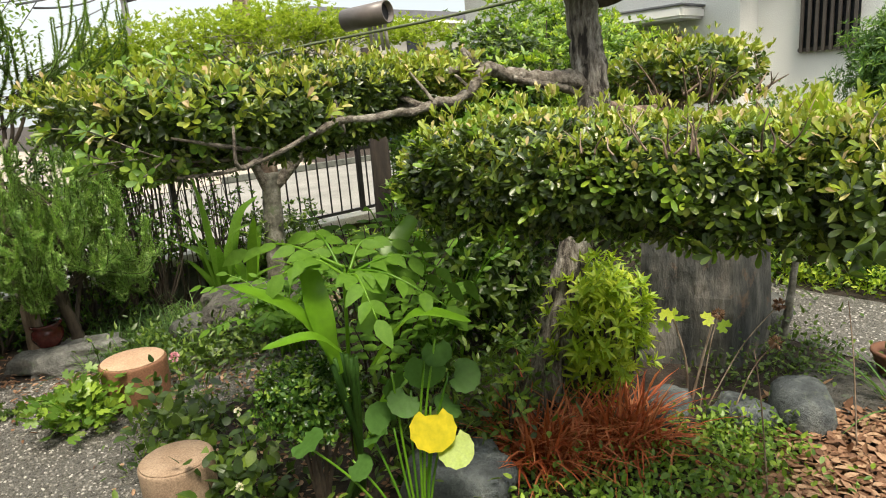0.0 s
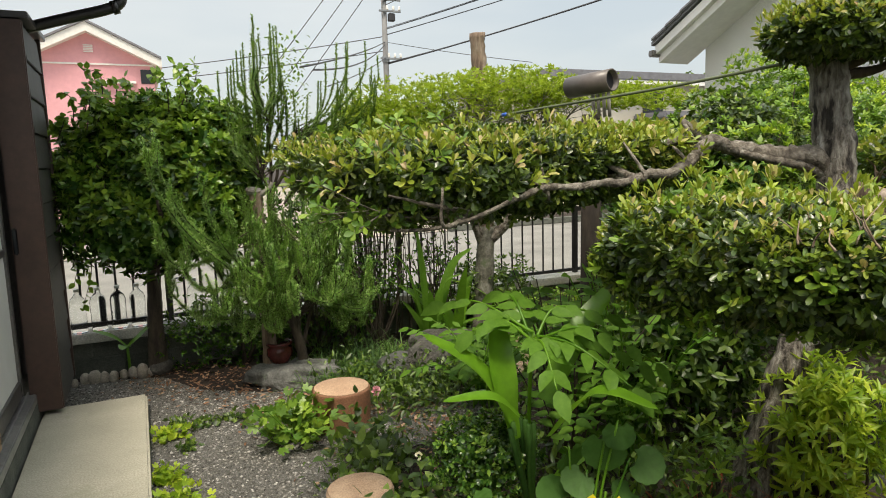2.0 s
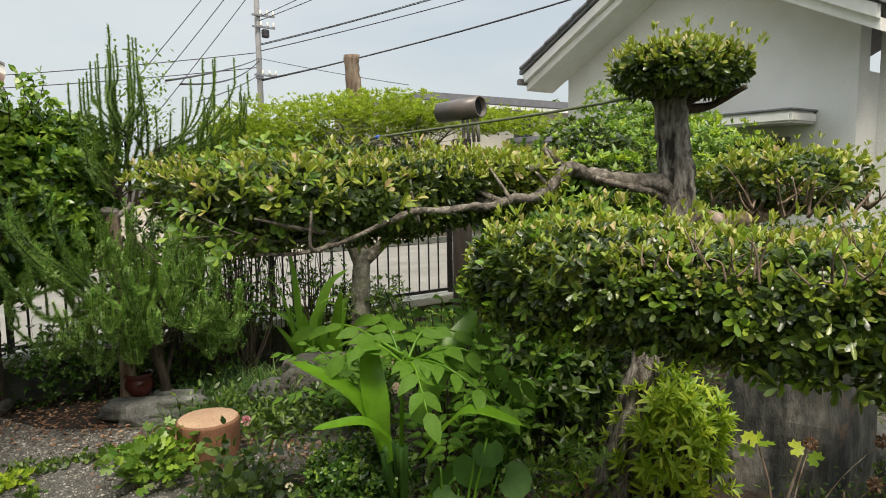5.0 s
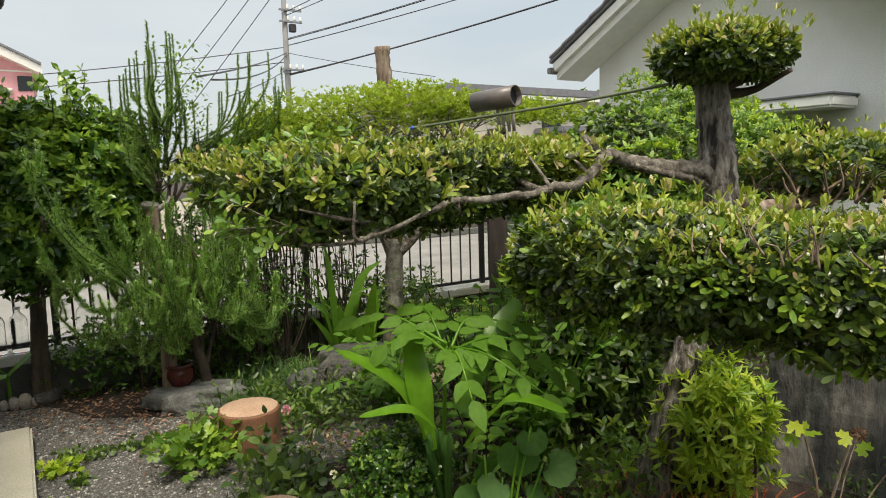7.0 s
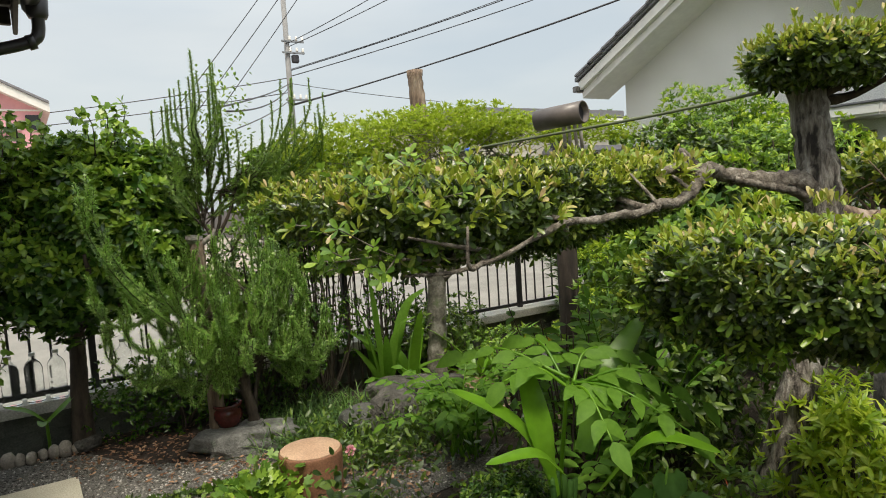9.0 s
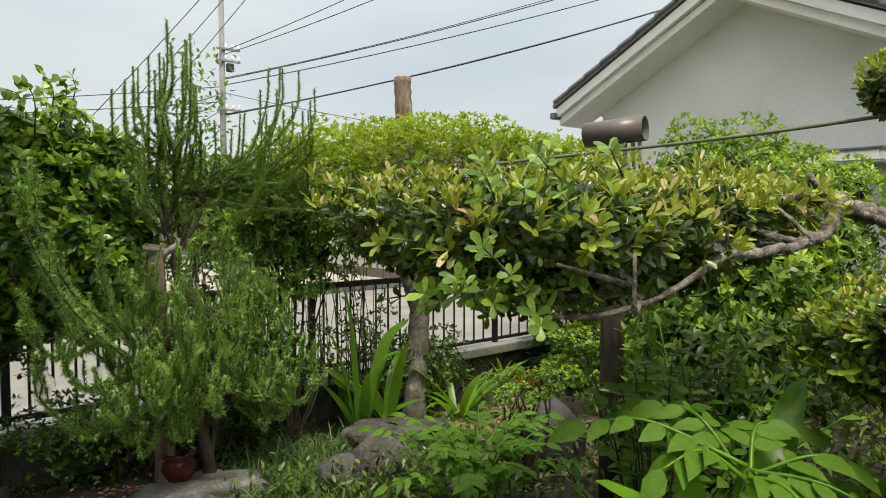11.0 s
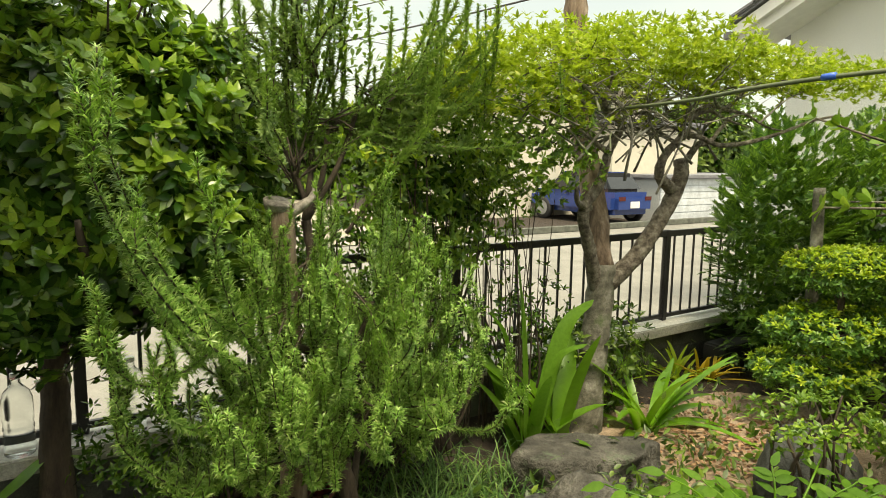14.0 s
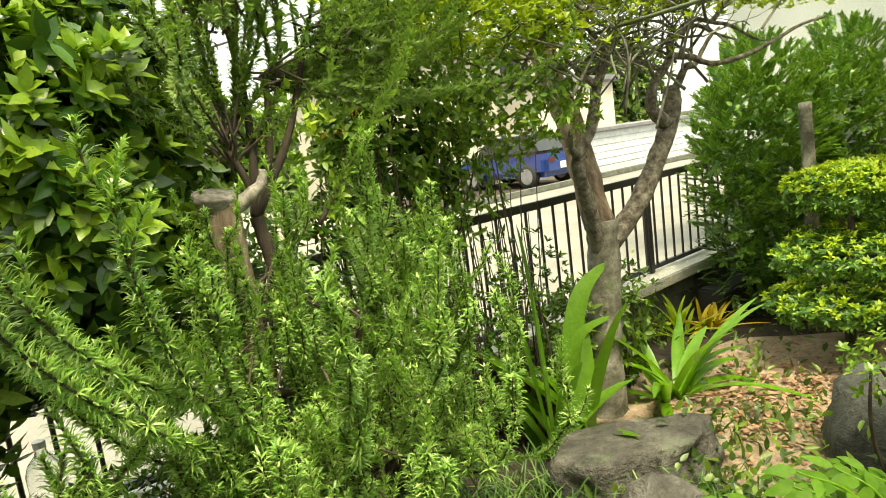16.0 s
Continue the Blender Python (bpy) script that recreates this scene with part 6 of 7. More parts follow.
tagged(t.make("cane_stem", M_BARK_DK), "thin cane stem under a broad-leaved tuft", "plant")

# the central clump with broad blades
bl = thing("spider_lily", "broad pale-green strap leaves in the middle of the bed", "plant", at=(1.2, 1.95, 0))


def blade(parent, root, mid, tip, width, mat):
    """A broad folded blade through three points."""
    ln = smooth_line([root, mid, tip], 7)
    n = len(ln)
    verts, faces = [], []
    for k in range(n):
        tan = unit(ln[min(k + 1, n - 1)] - ln[max(k - 1, 0)])
        sd = unit(np.cross(tan, [0.1, -0.3, 1.0]))
        s = k / (n - 1)
        w = width * (0.3 + 0.7 * math.sin(math.pi * min(1.0, 0.15 + 0.8 * s))) * (1 if k < n - 1 else 0.12)
        up = np.cross(sd, tan)
        verts += [tuple(ln[k] - sd * w / 2 + up * w * 0.14), tuple(ln[k]), tuple(ln[k] + sd * w / 2 + up * w * 0.14)]
        if k:
            q = 3 * k
            faces += [(q - 3, q - 2, q + 1, q), (q - 2, q - 1, q + 2, q + 1)]
    me = bpy.data.meshes.new("blade")
    me.from_pydata(verts, [], faces)
    return link_mesh("blade", me, mat, parent, "", True)


for root, mid, tip, w in (((1.02, 1.72, 0.66), (0.93, 1.76, 0.84), (0.78, 1.86, 0.955), 0.085), ((1.02, 1.66, 0.70), (0.92, 1.66, 0.785), (0.77, 1.69, 0.79), 0.05), ((1.03, 1.72, 0.60), (1.01, 1.75, 0.80), (1.05, 1.86, 1.0), 0.10),
                          ((1.14, 1.70, 0.72), (1.28, 1.72, 0.92), (1.46, 1.73, 1.08), 0.085), ((1.08, 1.58, 0.66), (1.14, 1.44, 0.83), (1.25, 1.31, 0.805), 0.07), ((1.12, 1.72, 0.3), (1.22, 1.66, 0.50), (1.34, 1.58, 0.58), 0.06)):
    blade(bl, root, mid, tip, w, M_STRAP)
t = Tubes()
for i in range(6):
    t.add(smooth_line([(1.2 + 0.03 * rng.normal(), 1.92, -0.02), (1.14, 1.80, 0.25), (1.06 + 0.03 * rng.normal(), 1.70 + 0.03 * rng.normal(), 0.66)], 5), 0.013, 0.009, 7)
t.make("stalk", M_ROUND, bl)

gs = thing("ginger_shoot", "young ginger shoot with two spread leaves by the cobbles", "plant", at=(-0.17, 5.14, 0))
t = Tubes()
t.add([(-0.17, 5.14, -0.02), (-0.168, 5.135, 0.12), (-0.172, 5.13, 0.24)], 0.011, 0.010, 8)
t.make("stalk", M_STRAP, gs, "pale green stalk")
for mid, tip in (((-0.26, 5.08, 0.33), (-0.38, 5.04, 0.40)), ((-0.08, 5.10, 0.31), (0.0, 5.08, 0.39)), ((-0.19, 5.02, 0.27), (-0.2, 4.95, 0.26))):
    blade(gs, (-0.172, 5.13, 0.23), mid, tip, 0.07, M_STRAP)

lb = thing("spider_lily", "tall dark-green broad lily blades before the fence", "plant", at=(2.02, 4.72, 0))
for mid, tip, w in (((1.97, 4.70, 0.70), (1.91, 4.68, 1.06), 0.095), ((1.86, 4.68, 0.62), (1.72, 4.64, 0.82), 0.08), ((2.22, 4.68, 0.62), (2.40, 4.64, 0.80), 0.085), ((2.12, 4.62, 0.50), (2.24, 4.52, 0.62), 0.07)):
    blade(lb, (2.03, 4.71, -0.02), mid, tip, w, M_PINN)

# ---- big pinnate plant ----
pn = thing("pinnate_plant", "lush plant with large bright-green drooping pinnate leaves", "plant", at=(1.22, 1.95, 0))
RA = Tubes()
LP, LD, LU, LL = [], [], [], []


def frond(root, bend, tip, pairs, size):
    ln = smooth_line([root, bend, tip], 10)
    RA.add(ln, 0.006, 0.0025, 6)
    n = len(ln)
    for k in range(pairs + 1):
        i = int((0.25 + 0.75 * k / pairs) * (n - 1))
        tan = unit(ln[min(i + 1, n - 1)] - ln[max(i - 1, 0)])
        side = unit(np.cross(tan, [0, 0, 1.0]))
        for sg in ((-1, 1) if k < pairs else (0,)):
            dd = unit(tan * 0.6 + side * sg * 0.8 + np.array([-0.04, -0.06, -0.28]) + rng.normal(0, 0.09, 3))
            LP.append(ln[i])
            LD.append(dd)
            LU.append(np.array([-0.35, -0.6, 0.85]) + rng.normal(0, 0.12, 3))
            LL.append(size * rng.uniform(0.85, 1.12) * (1.0 if k < pairs else 1.1))


node = np.array([1.09, 1.70, 0.96])
RA.add(smooth_line([(1.22, 1.95, -0.02), (1.16, 1.84, 0.5), node], 8), 0.010, 0.006, 7)
for bend, tip in (((1.22, 1.58, 0.98), (1.37, 1.45, 0.88)), ((1.07, 1.60, 0.94), (1.04, 1.49, 0.84)), ((1.02, 1.76, 0.99), (0.93, 1.80, 0.96)), ((1.15, 1.55, 0.94), (1.24, 1.40, 0.84)), ((1.20, 1.72, 1.02), (1.36, 1.67, 0.98)),
                  ((1.10, 1.82, 1.04), (1.12, 1.97, 1.03)), ((1.24, 1.64, 0.93), (1.42, 1.58, 0.84)), ((1.00, 1.88, 1.03), (0.93, 2.0, 1.01))):
    frond(node + rng.normal(0, 0.01, 3) - [0, 0, rng.uniform(0, 0.04)], np.array(bend), np.array(tip), 4, 0.088)
RA.make("rachis", M_STRAP, pn, "green leaf stalks")
single_leaves("leaflet", OVATE, np.array(LP), np.array(LD), np.array(LU), np.array(LL), np.array(LL) * 0.52, M_PINN, pn)
t = Tubes()
for i in range(5):
    t.add(smooth_line([(1.22 + 0.04 * rng.normal(), 1.95 + 0.04 * rng.normal(), -0.02), (1.2, 1.92, 0.2), (1.2 + 0.02 * rng.normal(), 1.9, 0.4)], 4), 0.012, 0.009, 7)
t.make("stalk", M_BARK_DK, pn)

# smaller pinnate leaves farther back
pn2 = thing("pinnate_plant", "sumac-like plant with smaller pinnate leaves", "plant", at=(1.75, 3.35, 0))
RA, LP, LD, LU, LL = Tubes(), [], [], [], []
for i in range(34):
    a = rng.uniform(0, 6.28)
    r = rng.uniform(0.15, 0.62)
    c = np.array([1.78, 3.3, 0])
    tip = c + [r * math.cos(a), r * math.sin(a) * 0.8, rng.uniform(0.25, 0.55)]
    frond(c + [rng.normal(0, 0.06), rng.normal(0, 0.06), 0.05], c * 0.45 + tip * 0.55 + [0, 0, 0.14], tip, 6, 0.072)
RA.make("rachis", M_STRAP, pn2)
leaves("leaflet", OVATE, np.array(LP), np.array(LD), np.array(LU), np.array(LL), np.array(LL) * 0.42, M_PINN, pn2)
pn3 = thing("pinnate_plant", "pinnate-leaved sapling in the shade of the post", "plant", at=(2.0, 2.3, 0))
RA, LP, LD, LU, LL = Tubes(), [], [], [], []
for i in range(40):
    a = rng.uniform(0, 6.28)
    r = rng.uniform(0.15, 0.6)
    c = np.array([2.0, 2.3, 0])
    tip = c + [r * math.cos(a), r * math.sin(a) * 0.9, rng.uniform(0.4, 1.05)]
    frond(c + [rng.normal(0, 0.06), rng.normal(0, 0.06), 0.05], c * 0.45 + tip * 0.55 + [0, 0, 0.14], tip, 6, 0.065)
RA.make("rachis", M_STRAP, pn3)
leaves("leaflet", OVATE, np.array(LP), np.array(LD), np.array(LU), np.array(LL), np.array(LL) * 0.42, M_PINN, pn3)

# ---- leopard plants with round leaves ----
def disc_leaf():
    n = 20
    v = [(0, 0.18, -0.07)]
    for i in range(n + 1):
        a = math.radians(-60 + 300 * i / n)
        r = 0.5 * (1 + 0.04 * math.sin(i * 2.9))
        v.append((r * math.cos(a), 0.5 + r * math.sin(a), 0.05 * math.sin(i * 1.9)))
    for i in range(n + 1):
        a = math.radians(-60 + 300 * i / n)
        v.append((0.27 * math.cos(a), 0.42 + 0.27 * math.sin(a), 0.0))
    f = [(0, n + 2 + i, n + 3 + i) for i in range(n)]
    f += [(n + 2 + i, 1 + i, 2 + i, n + 3 + i) for i in range(n)]
    return np.array(v, float), f


DISC = disc_leaf()
lp = thing("leopard_plant", "leopard plant with round glossy leaves, one turned yellow", "plant", at=(1.12, 1.45, 0))
P = [(1.24, 1.52, 0.66, 0.15), (1.16, 1.60, 0.60, 0.13), (1.13, 1.58, 0.42, 0.13), (1.20, 1.56, 0.53, 0.12), (0.87, 1.74, 0.44, 0.13), (1.01, 1.66, 0.33, 0.10), (1.30, 1.48, 0.58, 0.13), (1.27, 1.50, 0.70, 0.11), (1.08, 1.64, 0.40, 0.10), (1.34, 1.50, 0.46, 0.11)]
P = np.array(P)
n = len(P)
toc = unit(np.array([0, 0, 1.5]) - P[:, :3])
single_leaves("round_leaf", DISC, P[:, :3], unit(np.array([0, 0, 0.1]) + jitter(n, 0.6) + [-0.2, -0.3, -0.3]), toc * 0.9 + [0, 0, 0.7] + jitter(n, 0.3), P[:, 3] * 0.82, P[:, 3] * 0.92, M_ROUND, lp)
leaves("yellow_leaf", DISC, [(1.20, 1.47, 0.50)], [(-0.15, -0.20, -0.75)], [(-0.7, -0.75, 0.55)], 0.145, 0.15, M_YELLOW, lp, "large yellowed leaf")
leaves("yellow_leaf", DISC, [(1.26, 1.45, 0.40)], [(-0.25, -0.45, -0.45)], [(-0.5, -0.5, 0.9)], 0.13, 0.12, M_LIME, lp, "half-yellow leaf")
t = Tubes()
for q in P:
    t.add(smooth_line([(1.12, 1.47, -0.02), ((q[0] + 1.12) / 2, (q[1] + 1.5) / 2, q[2] * 0.6), q[:3]], 5), 0.005, 0.004, 6)
t.add(smooth_line([(1.12, 1.47, -0.02), (1.2, 1.5, 0.3), (1.20, 1.47, 0.50)], 5), 0.005, 0.004, 6)
t.make("leaf_stalk", M_STRAP, lp)

# ---- russet dead clump ----
rc = thing("russet_grass", "clump of dead russet-brown arching blades", "plant", at=(1.9, 1.4, 0))
n = 800
a = rng.uniform(0, 6.28, n)
cx = np.where(rng.uniform(0, 1, n) < 0.5, 1.80, 2.06)
cy = np.where(cx < 1.9, 1.50, 1.30)
verts, faces = [], []
for i in range(n):
    strap(verts, faces, (cx[i] + rng.normal(0, 0.07), cy[i] + rng.normal(0, 0.07), 0.0), a[i], rng.uniform(0.26, 0.5), 0.009, radians(rng.uniform(35, 88)), rng.uniform(0.2, 0.7), 5)
me = bpy.data.meshes.new("blade")
me.from_pydata(verts, [], faces)
link_mesh("blade", me, M_RED, rc, "russet blades")

# ---- rocks ----
rock("boulder", "lichen-spotted flat grey rock under the glazed pot", (0.92, 4.40, 0.045), (0.30, 0.16, 0.115), M_ROCK_L, 1, 0.28, 0.2, -20, 4)
rock("boulder", "long grey rock among the weeds", (2.10, 4.36, 0.05), (0.33, 0.17, 0.22), M_ROCK, 2, 0.26, 0.35, -28, 4)
rock("boulder", "dark pointed rock in the shade", (2.74, 3.68, 0.09), (0.25, 0.21, 0.25), M_ROCK_DK, 3, 0.18, 0, 15)
rock("boulder", "grey rock half hidden by the ferns", (1.72, 4.02, 0.1), (0.16, 0.14, 0.17), M_ROCK, 4, 0.2)
rock("boulder", "low blue-grey boulder below the yellow leaf", (1.42, 1.60, 0.06), (0.21, 0.16, 0.15), M_ROCK_B, 5, 0.16, 0.3, -50)
rock("boulder", "smooth dark blue-grey boulder by the leaf litter", (2.72, 0.84, 0.05), (0.16, 0.12, 0.13), M_ROCK_B, 6, 0.08, 0, 30)
rock("boulder", "flat grey boulder in the border", (2.58, 1.02, 0.01), (0.14, 0.10, 0.10), M_ROCK_B, 7, 0.14, 0.2, 70)
rock("boulder", "grey boulder behind the russet clump", (2.46, 1.32, 0.0), (0.14, 0.10, 0.11), M_ROCK_B, 8, 0.16, 0.1)
rock("boulder", "flat grey stepping stone by the clay pot", (3.15, 0.78, 0.0), (0.28, 0.22, 0.05), M_ROCK, 9, 0.12, 0.3)
rock("boulder", "dark boulder at the foot of the standing stone", (3.72, 1.40, 0.06), (0.22, 0.18, 0.13), M_ROCK_DK, 10, 0.1)
rock("boulder", "dark shaded rock under the blades", (1.55, 4.1, 0.08), (0.16, 0.14, 0.12), M_ROCK_DK, 11, 0.14)
# standing stone: an upright slab with one sharp arris
bm = bmesh.new()
foot = [(2.88, 1.68), (3.05, 1.26), (3.40, 1.20), (3.30, 1.66)]
rows = []
for k in range(15):
    z = -0.06 + 1.0 * k / 14
    ring = []
    for a in range(4):
        (x0, y0), (x1, y1) = foot[a], foot[(a + 1) % 4]
        for f in (0.0, 0.2, 0.4, 0.6, 0.8):
            x, y = x0 + (x1 - x0) * f, y0 + (y1 - y0) * f
            w = 1 - 0.07 * k / 14
            x, y = 3.15 + (x - 3.15) * w, 1.45 + (y - 1.45) * w
            q = Vector((x * 4, y * 4, z * 2.2))
            g = 0.030 * noise.noise(q) + 0.014 * noise.noise(q * 3.1)
            ring.append(bm.verts.new((x + g, y + g * 0.8, z + (0.05 * noise.noise(q * 0.9) if k == 14 else 0))))
    rows.append(ring)
for lo, hi in zip(rows[:-1], rows[1:]):
    for a in range(20):
        bm.faces.new((lo[a], lo[(a + 1) % 20], hi[(a + 1) % 20], hi[a]))
bm.faces.new(rows[-1])
bm.faces.new(rows[0][::-1])
bmesh.ops.recalc_face_normals(bm, faces=bm.faces)
tagged(part("standing_stone", bm, M_STELE, None, "", False), "tall grey standing stone slab with pale streaks", "rock")

# ---- stools, pots ----
def stool(label, at, r, h, side, top, turn=0):
    s = thing("garden_stool", label, "stool", "garden stools", at)
    b = part("body", lathe([(r * 0.94, -0.02), (r * 0.95, 0.02), (r * 0.985, h * 0.5), (r, h - 0.02), (r * 0.995, h - 0.008), (r * 0.97, h)], 40), side, s, "", True)
    b.location = (0, 0, 0)
    c = part("top", lathe([(r * 0.955, h + 0.0005), (r * 0.93, h + 0.005), (r * 0.3, h + 0.004), (0.014, h + 0.003)], 40), top, s, "worn flat top", True)
    c.location = (0, 0, 0)
    return s


stool("terracotta cylinder stool on the gravel", (0.96, 3.52, 0), 0.165, 0.235, M_TERRA, M_STOOLTOP)
stool("grainy brown cylinder stool half hidden by weeds", (0.70, 2.36, 0), 0.135, 0.22, M_STOOL2, M_STOOL2)
pot = thing("glazed_pot", "dark red glazed flower pot on a rock", "pot", at=(0.80, 4.52, 0.125))
b = part("body", lathe([(0.055, 0), (0.075, 0.03), (0.092, 0.075), (0.088, 0.115), (0.078, 0.13), (0.092, 0.142), (0.092, 0.158), (0.080, 0.158), (0.074, 0.13), (0.01, 0.128)], 36), M_POT, pot, "", True)
b.location = (0, 0, 0)
p = np.tile(np.array([0.80, 4.55, 0.27]), (34, 1)) + jitter(34, 0.03)
leaves("foliage", LEAF, p, jitter(34, 1.0) + [0, 0, 0.8], np.tile([0, 0, 1.0], (34, 1)) + jitter(34, 0.2), 0.09, 0.02, M_CAM, pot, "dark strap leaves in the pot")
cp = thing("clay_pot", "brown clay pot with a cactus beside the path", "pot", at=(3.35, 0.62, 0.04))
part("body", lathe([(0.08, 0), (0.11, 0.09), (0.118, 0.1), (0.118, 0.115), (0.10, 0.115), (0.09, 0.09), (0.01, 0.088)], 28), M_BROWNPOT, cp, "", True).location = (0, 0, 0)
part("plant", lathe([(0.03, 0.089), (0.06, 0.12), (0.058, 0.16), (0.02, 0.185)], 14), M_ROUND, cp, "small round cactus", True).location = (0, 0, 0)

# ---- low plants ----
gp = thing("geranium", "bright green scalloped geranium beside the stool", "plant", at=(0.66, 3.42, 0))
n = 230
p = rng.normal(0, 1, (n, 3)) * [0.10, 0.10, 0.05] + np.array([0.66, 3.42, 0.14])
p[:, 2] = np.clip(p[:, 2], 0.03, 0.26)
leaves("foliage", LOBED, p, jitter(n, 0.6) + unit(p - [0.66, 3.42, 0.05]) * 0.8, np.tile([0, -0.2, 1.0], (n, 1)) + jitter(n, 0.35), 0.062 * rng.uniform(0.6, 1.2, n), 0.068, M_BRIGHT, gp)
t = Tubes()
twigs(t, (0.66, 3.42, -0.02), [tuple(p[i]) for i in range(0, 120, 4)], 0.004, 0.002, 0.02, 4)
t.make("stem", M_STRAP, gp)


def mat_of_leaves(name, label, spots, n, h, length, width, mat, shape=LEAF, spread=0.12):
    s = thing(name, label, "weeds", "", (spots[0][0], spots[0][1], 0))
    s["kind"] = "stuff"
    c = np.array(spots)[rng.integers(0, len(spots), n)]
    p = np.zeros((n, 3))
    p[:, :2] = c[:, :2] + rng.normal(0, 1, (n, 2)) * spread * (c[:, 2:3] if c.shape[1] > 2 else 1)
    p[:, 2] = np.abs(rng.normal(0, 0.55, n)) * h + 0.008
    leaves("foliage", shape, p, jitter(n, 0.8) + [0, 0, 0.35], np.tile([0, -0.15, 1.0], (n, 1)) + jitter(n, 0.35), length * rng.uniform(0.6, 1.25, n), width * rng.uniform(0.7, 1.2, n), mat, s)
    return s


mat_of_leaves("weeds", "yellow-green creeping weeds along the slab edge", [(0.04, 2.75, 1), (0.06, 3.0, 1), (0.02, 3.25, .7), (0.22, 2.7, .6), (0.05, 3.8, .8), (0.06, 2.5, 1), (0.12, 2.3, 1.2)], 520, 0.05, 0.05, 0.042, M_LIME, LOBED, 0.055)
mat_of_leaves("weeds", "small creeping weeds across the gravel", [(0.30, 3.92, .8), (0.42, 3.9, .8), (0.55, 3.86, .8), (0.20, 3.9, .6), (0.62, 3.8, .6), (0.12, 3.6, .6), (0.10, 4.0, .7)], 300, 0.03, 0.04, 0.032, M_MID, LOBED, 0.05)
mat_of_leaves("weeds", "leafy weeds around the second stool", [(0.85, 2.75, 1.2), (0.92, 2.5, 1), (1.0, 2.9, 1), (0.80, 2.55, .8), (0.98, 2.2, 1.2), (0.9, 3.1, .8), (0.86, 2.1, 1), (0.78, 2.2, .7)], 650, 0.24, 0.062, 0.038, M_MID, OVATE, 0.08)
mat_of_leaves("fern", "feathery fern fronds leaning over the gravel", [(0.95, 2.95, 1), (1.1, 3.05, 1), (0.85, 2.85, 1)], 700, 0.12, 0.045, 0.009, M_MID, LEAF, 0.10)
mat_of_leaves("weeds", "dense low weeds in front of the long rock", [(1.45, 3.85, 1.3), (1.2, 4.05, 1), (1.6, 3.7, 1.2), (1.35, 3.6, 1), (1.8, 3.75, 1.3), (1.85, 3.95, 1)], 2100, 0.18, 0.05, 0.022, M_MID, LEAF, 0.14)
mat_of_leaves("weeds", "small-leaved ground cover over the front bed", [(1.6, 1.15, 1.4), (1.85, 0.95, 1.5), (2.1, 0.85, 1.3), (1.45, 1.2, 1), (2.3, 1.0, 1), (1.35, 1.05, 1), (1.9, 1.1, 1.2), (2.45, 0.95, .8), (1.7, 0.85, 1.2)], 4200, 0.09, 0.034, 0.018, M_BRIGHT, LEAF, 0.14)
mat_of_leaves("weeds", "small-leaved ground cover by the side path", [(3.15, 1.05, 1.2), (2.95, 1.2, 1), (3.3, 0.95, 1), (3.5, 1.2, 1)], 900, 0.14, 0.034, 0.018, M_MID, LEAF, 0.14)
mat_of_leaves("weeds", "yellow-green weeds at the foot of the boulder", [(0.95, 1.30, 1), (1.08, 1.2, 1), (0.9, 1.42, .8)], 420, 0.10, 0.04, 0.022, M_LIME, LEAF, 0.06)
mat_of_leaves("weeds", "leafy undergrowth below the leaning trunk", [(1.75, 1.8, 1.6), (1.95, 2.0, 1.6), (1.5, 1.95, 1.4), (2.2, 2.0, 1.6), (1.7, 2.4, 1.6), (1.4, 2.6, 1.6)], 1900, 0.30, 0.055, 0.024, M_MID, LEAF, 0.16)
mat_of_leaves("weeds", "undergrowth on the dry soil bed", [(2.5, 4.2, 1.2), (2.8, 3.9, 1.3), (2.2, 3.9, 1.4), (2.9, 3.4, 1.4), (2.6, 3.2, 1.4), (3.3, 4.6, 1.2), (2.3, 3.4, 1.4)], 1300, 0.18, 0.055, 0.024, M_MID, LEAF, 0.17)
mat_of_leaves("weeds", "low green plants on the far beds", [(5.2, 3.4, 4), (4.6, 2.2, 3), (5.0, 4.4, 3), (4.0, 2.3, 3)], 2600, 0.3, 0.06, 0.026, M_MID, LEAF, 0.2)


def litter(name, label, spots, n, spread, size, mat, z=0.01):
    c = np.array(spots)[rng.integers(0, len(spots), n)]
    p = np.zeros((n, 3))
    p[:, :2] = c[:, :2] + rng.normal(0, 1, (n, 2)) * spread
    p[:, 2] = z + rng.uniform(0, 0.02, n)
    d = rng.normal(0, 1, (n, 3)) * [1, 1, 0.18]
    o = leaves(name, LEAF, p, d, np.tile([0, 0, 1.0], (n, 1)) + jitter(n, 0.25), size * rng.uniform(0.6, 1.3, n), size * 0.5 * rng.uniform(0.7, 1.2, n), mat)
    return tagged(o, label, "leaf litter", kind="stuff")


litter("leaf_litter", "dry brown fallen leaves over the ground", [(2.5, 0.65), (2.75, 0.6), (2.3, 0.6), (2.9, 0.4), (2.6, 0.35), (2.1, 0.6)], 1900, 0.17, 0.055, M_DRY)
litter("leaf_litter", "dry leaves scattered on the bare soil bed", [(2.9, 4.3), (3.2, 4.4), (3.0, 4.0), (3.4, 4.2)], 900, 0.22, 0.04, M_DRY)
litter("leaf_litter", "dark fallen leaves under the shrubs", [(0.9, 4.1), (0.5, 4.6), (0.2, 4.9), (0.9, 1.5), (1.0, 1.9), (1.1, 2.5), (0.75, 1.5), (1.3, 3.4), (1.0, 3.7)], 2200, 0.22, 0.035, M_DRY, 0.012)

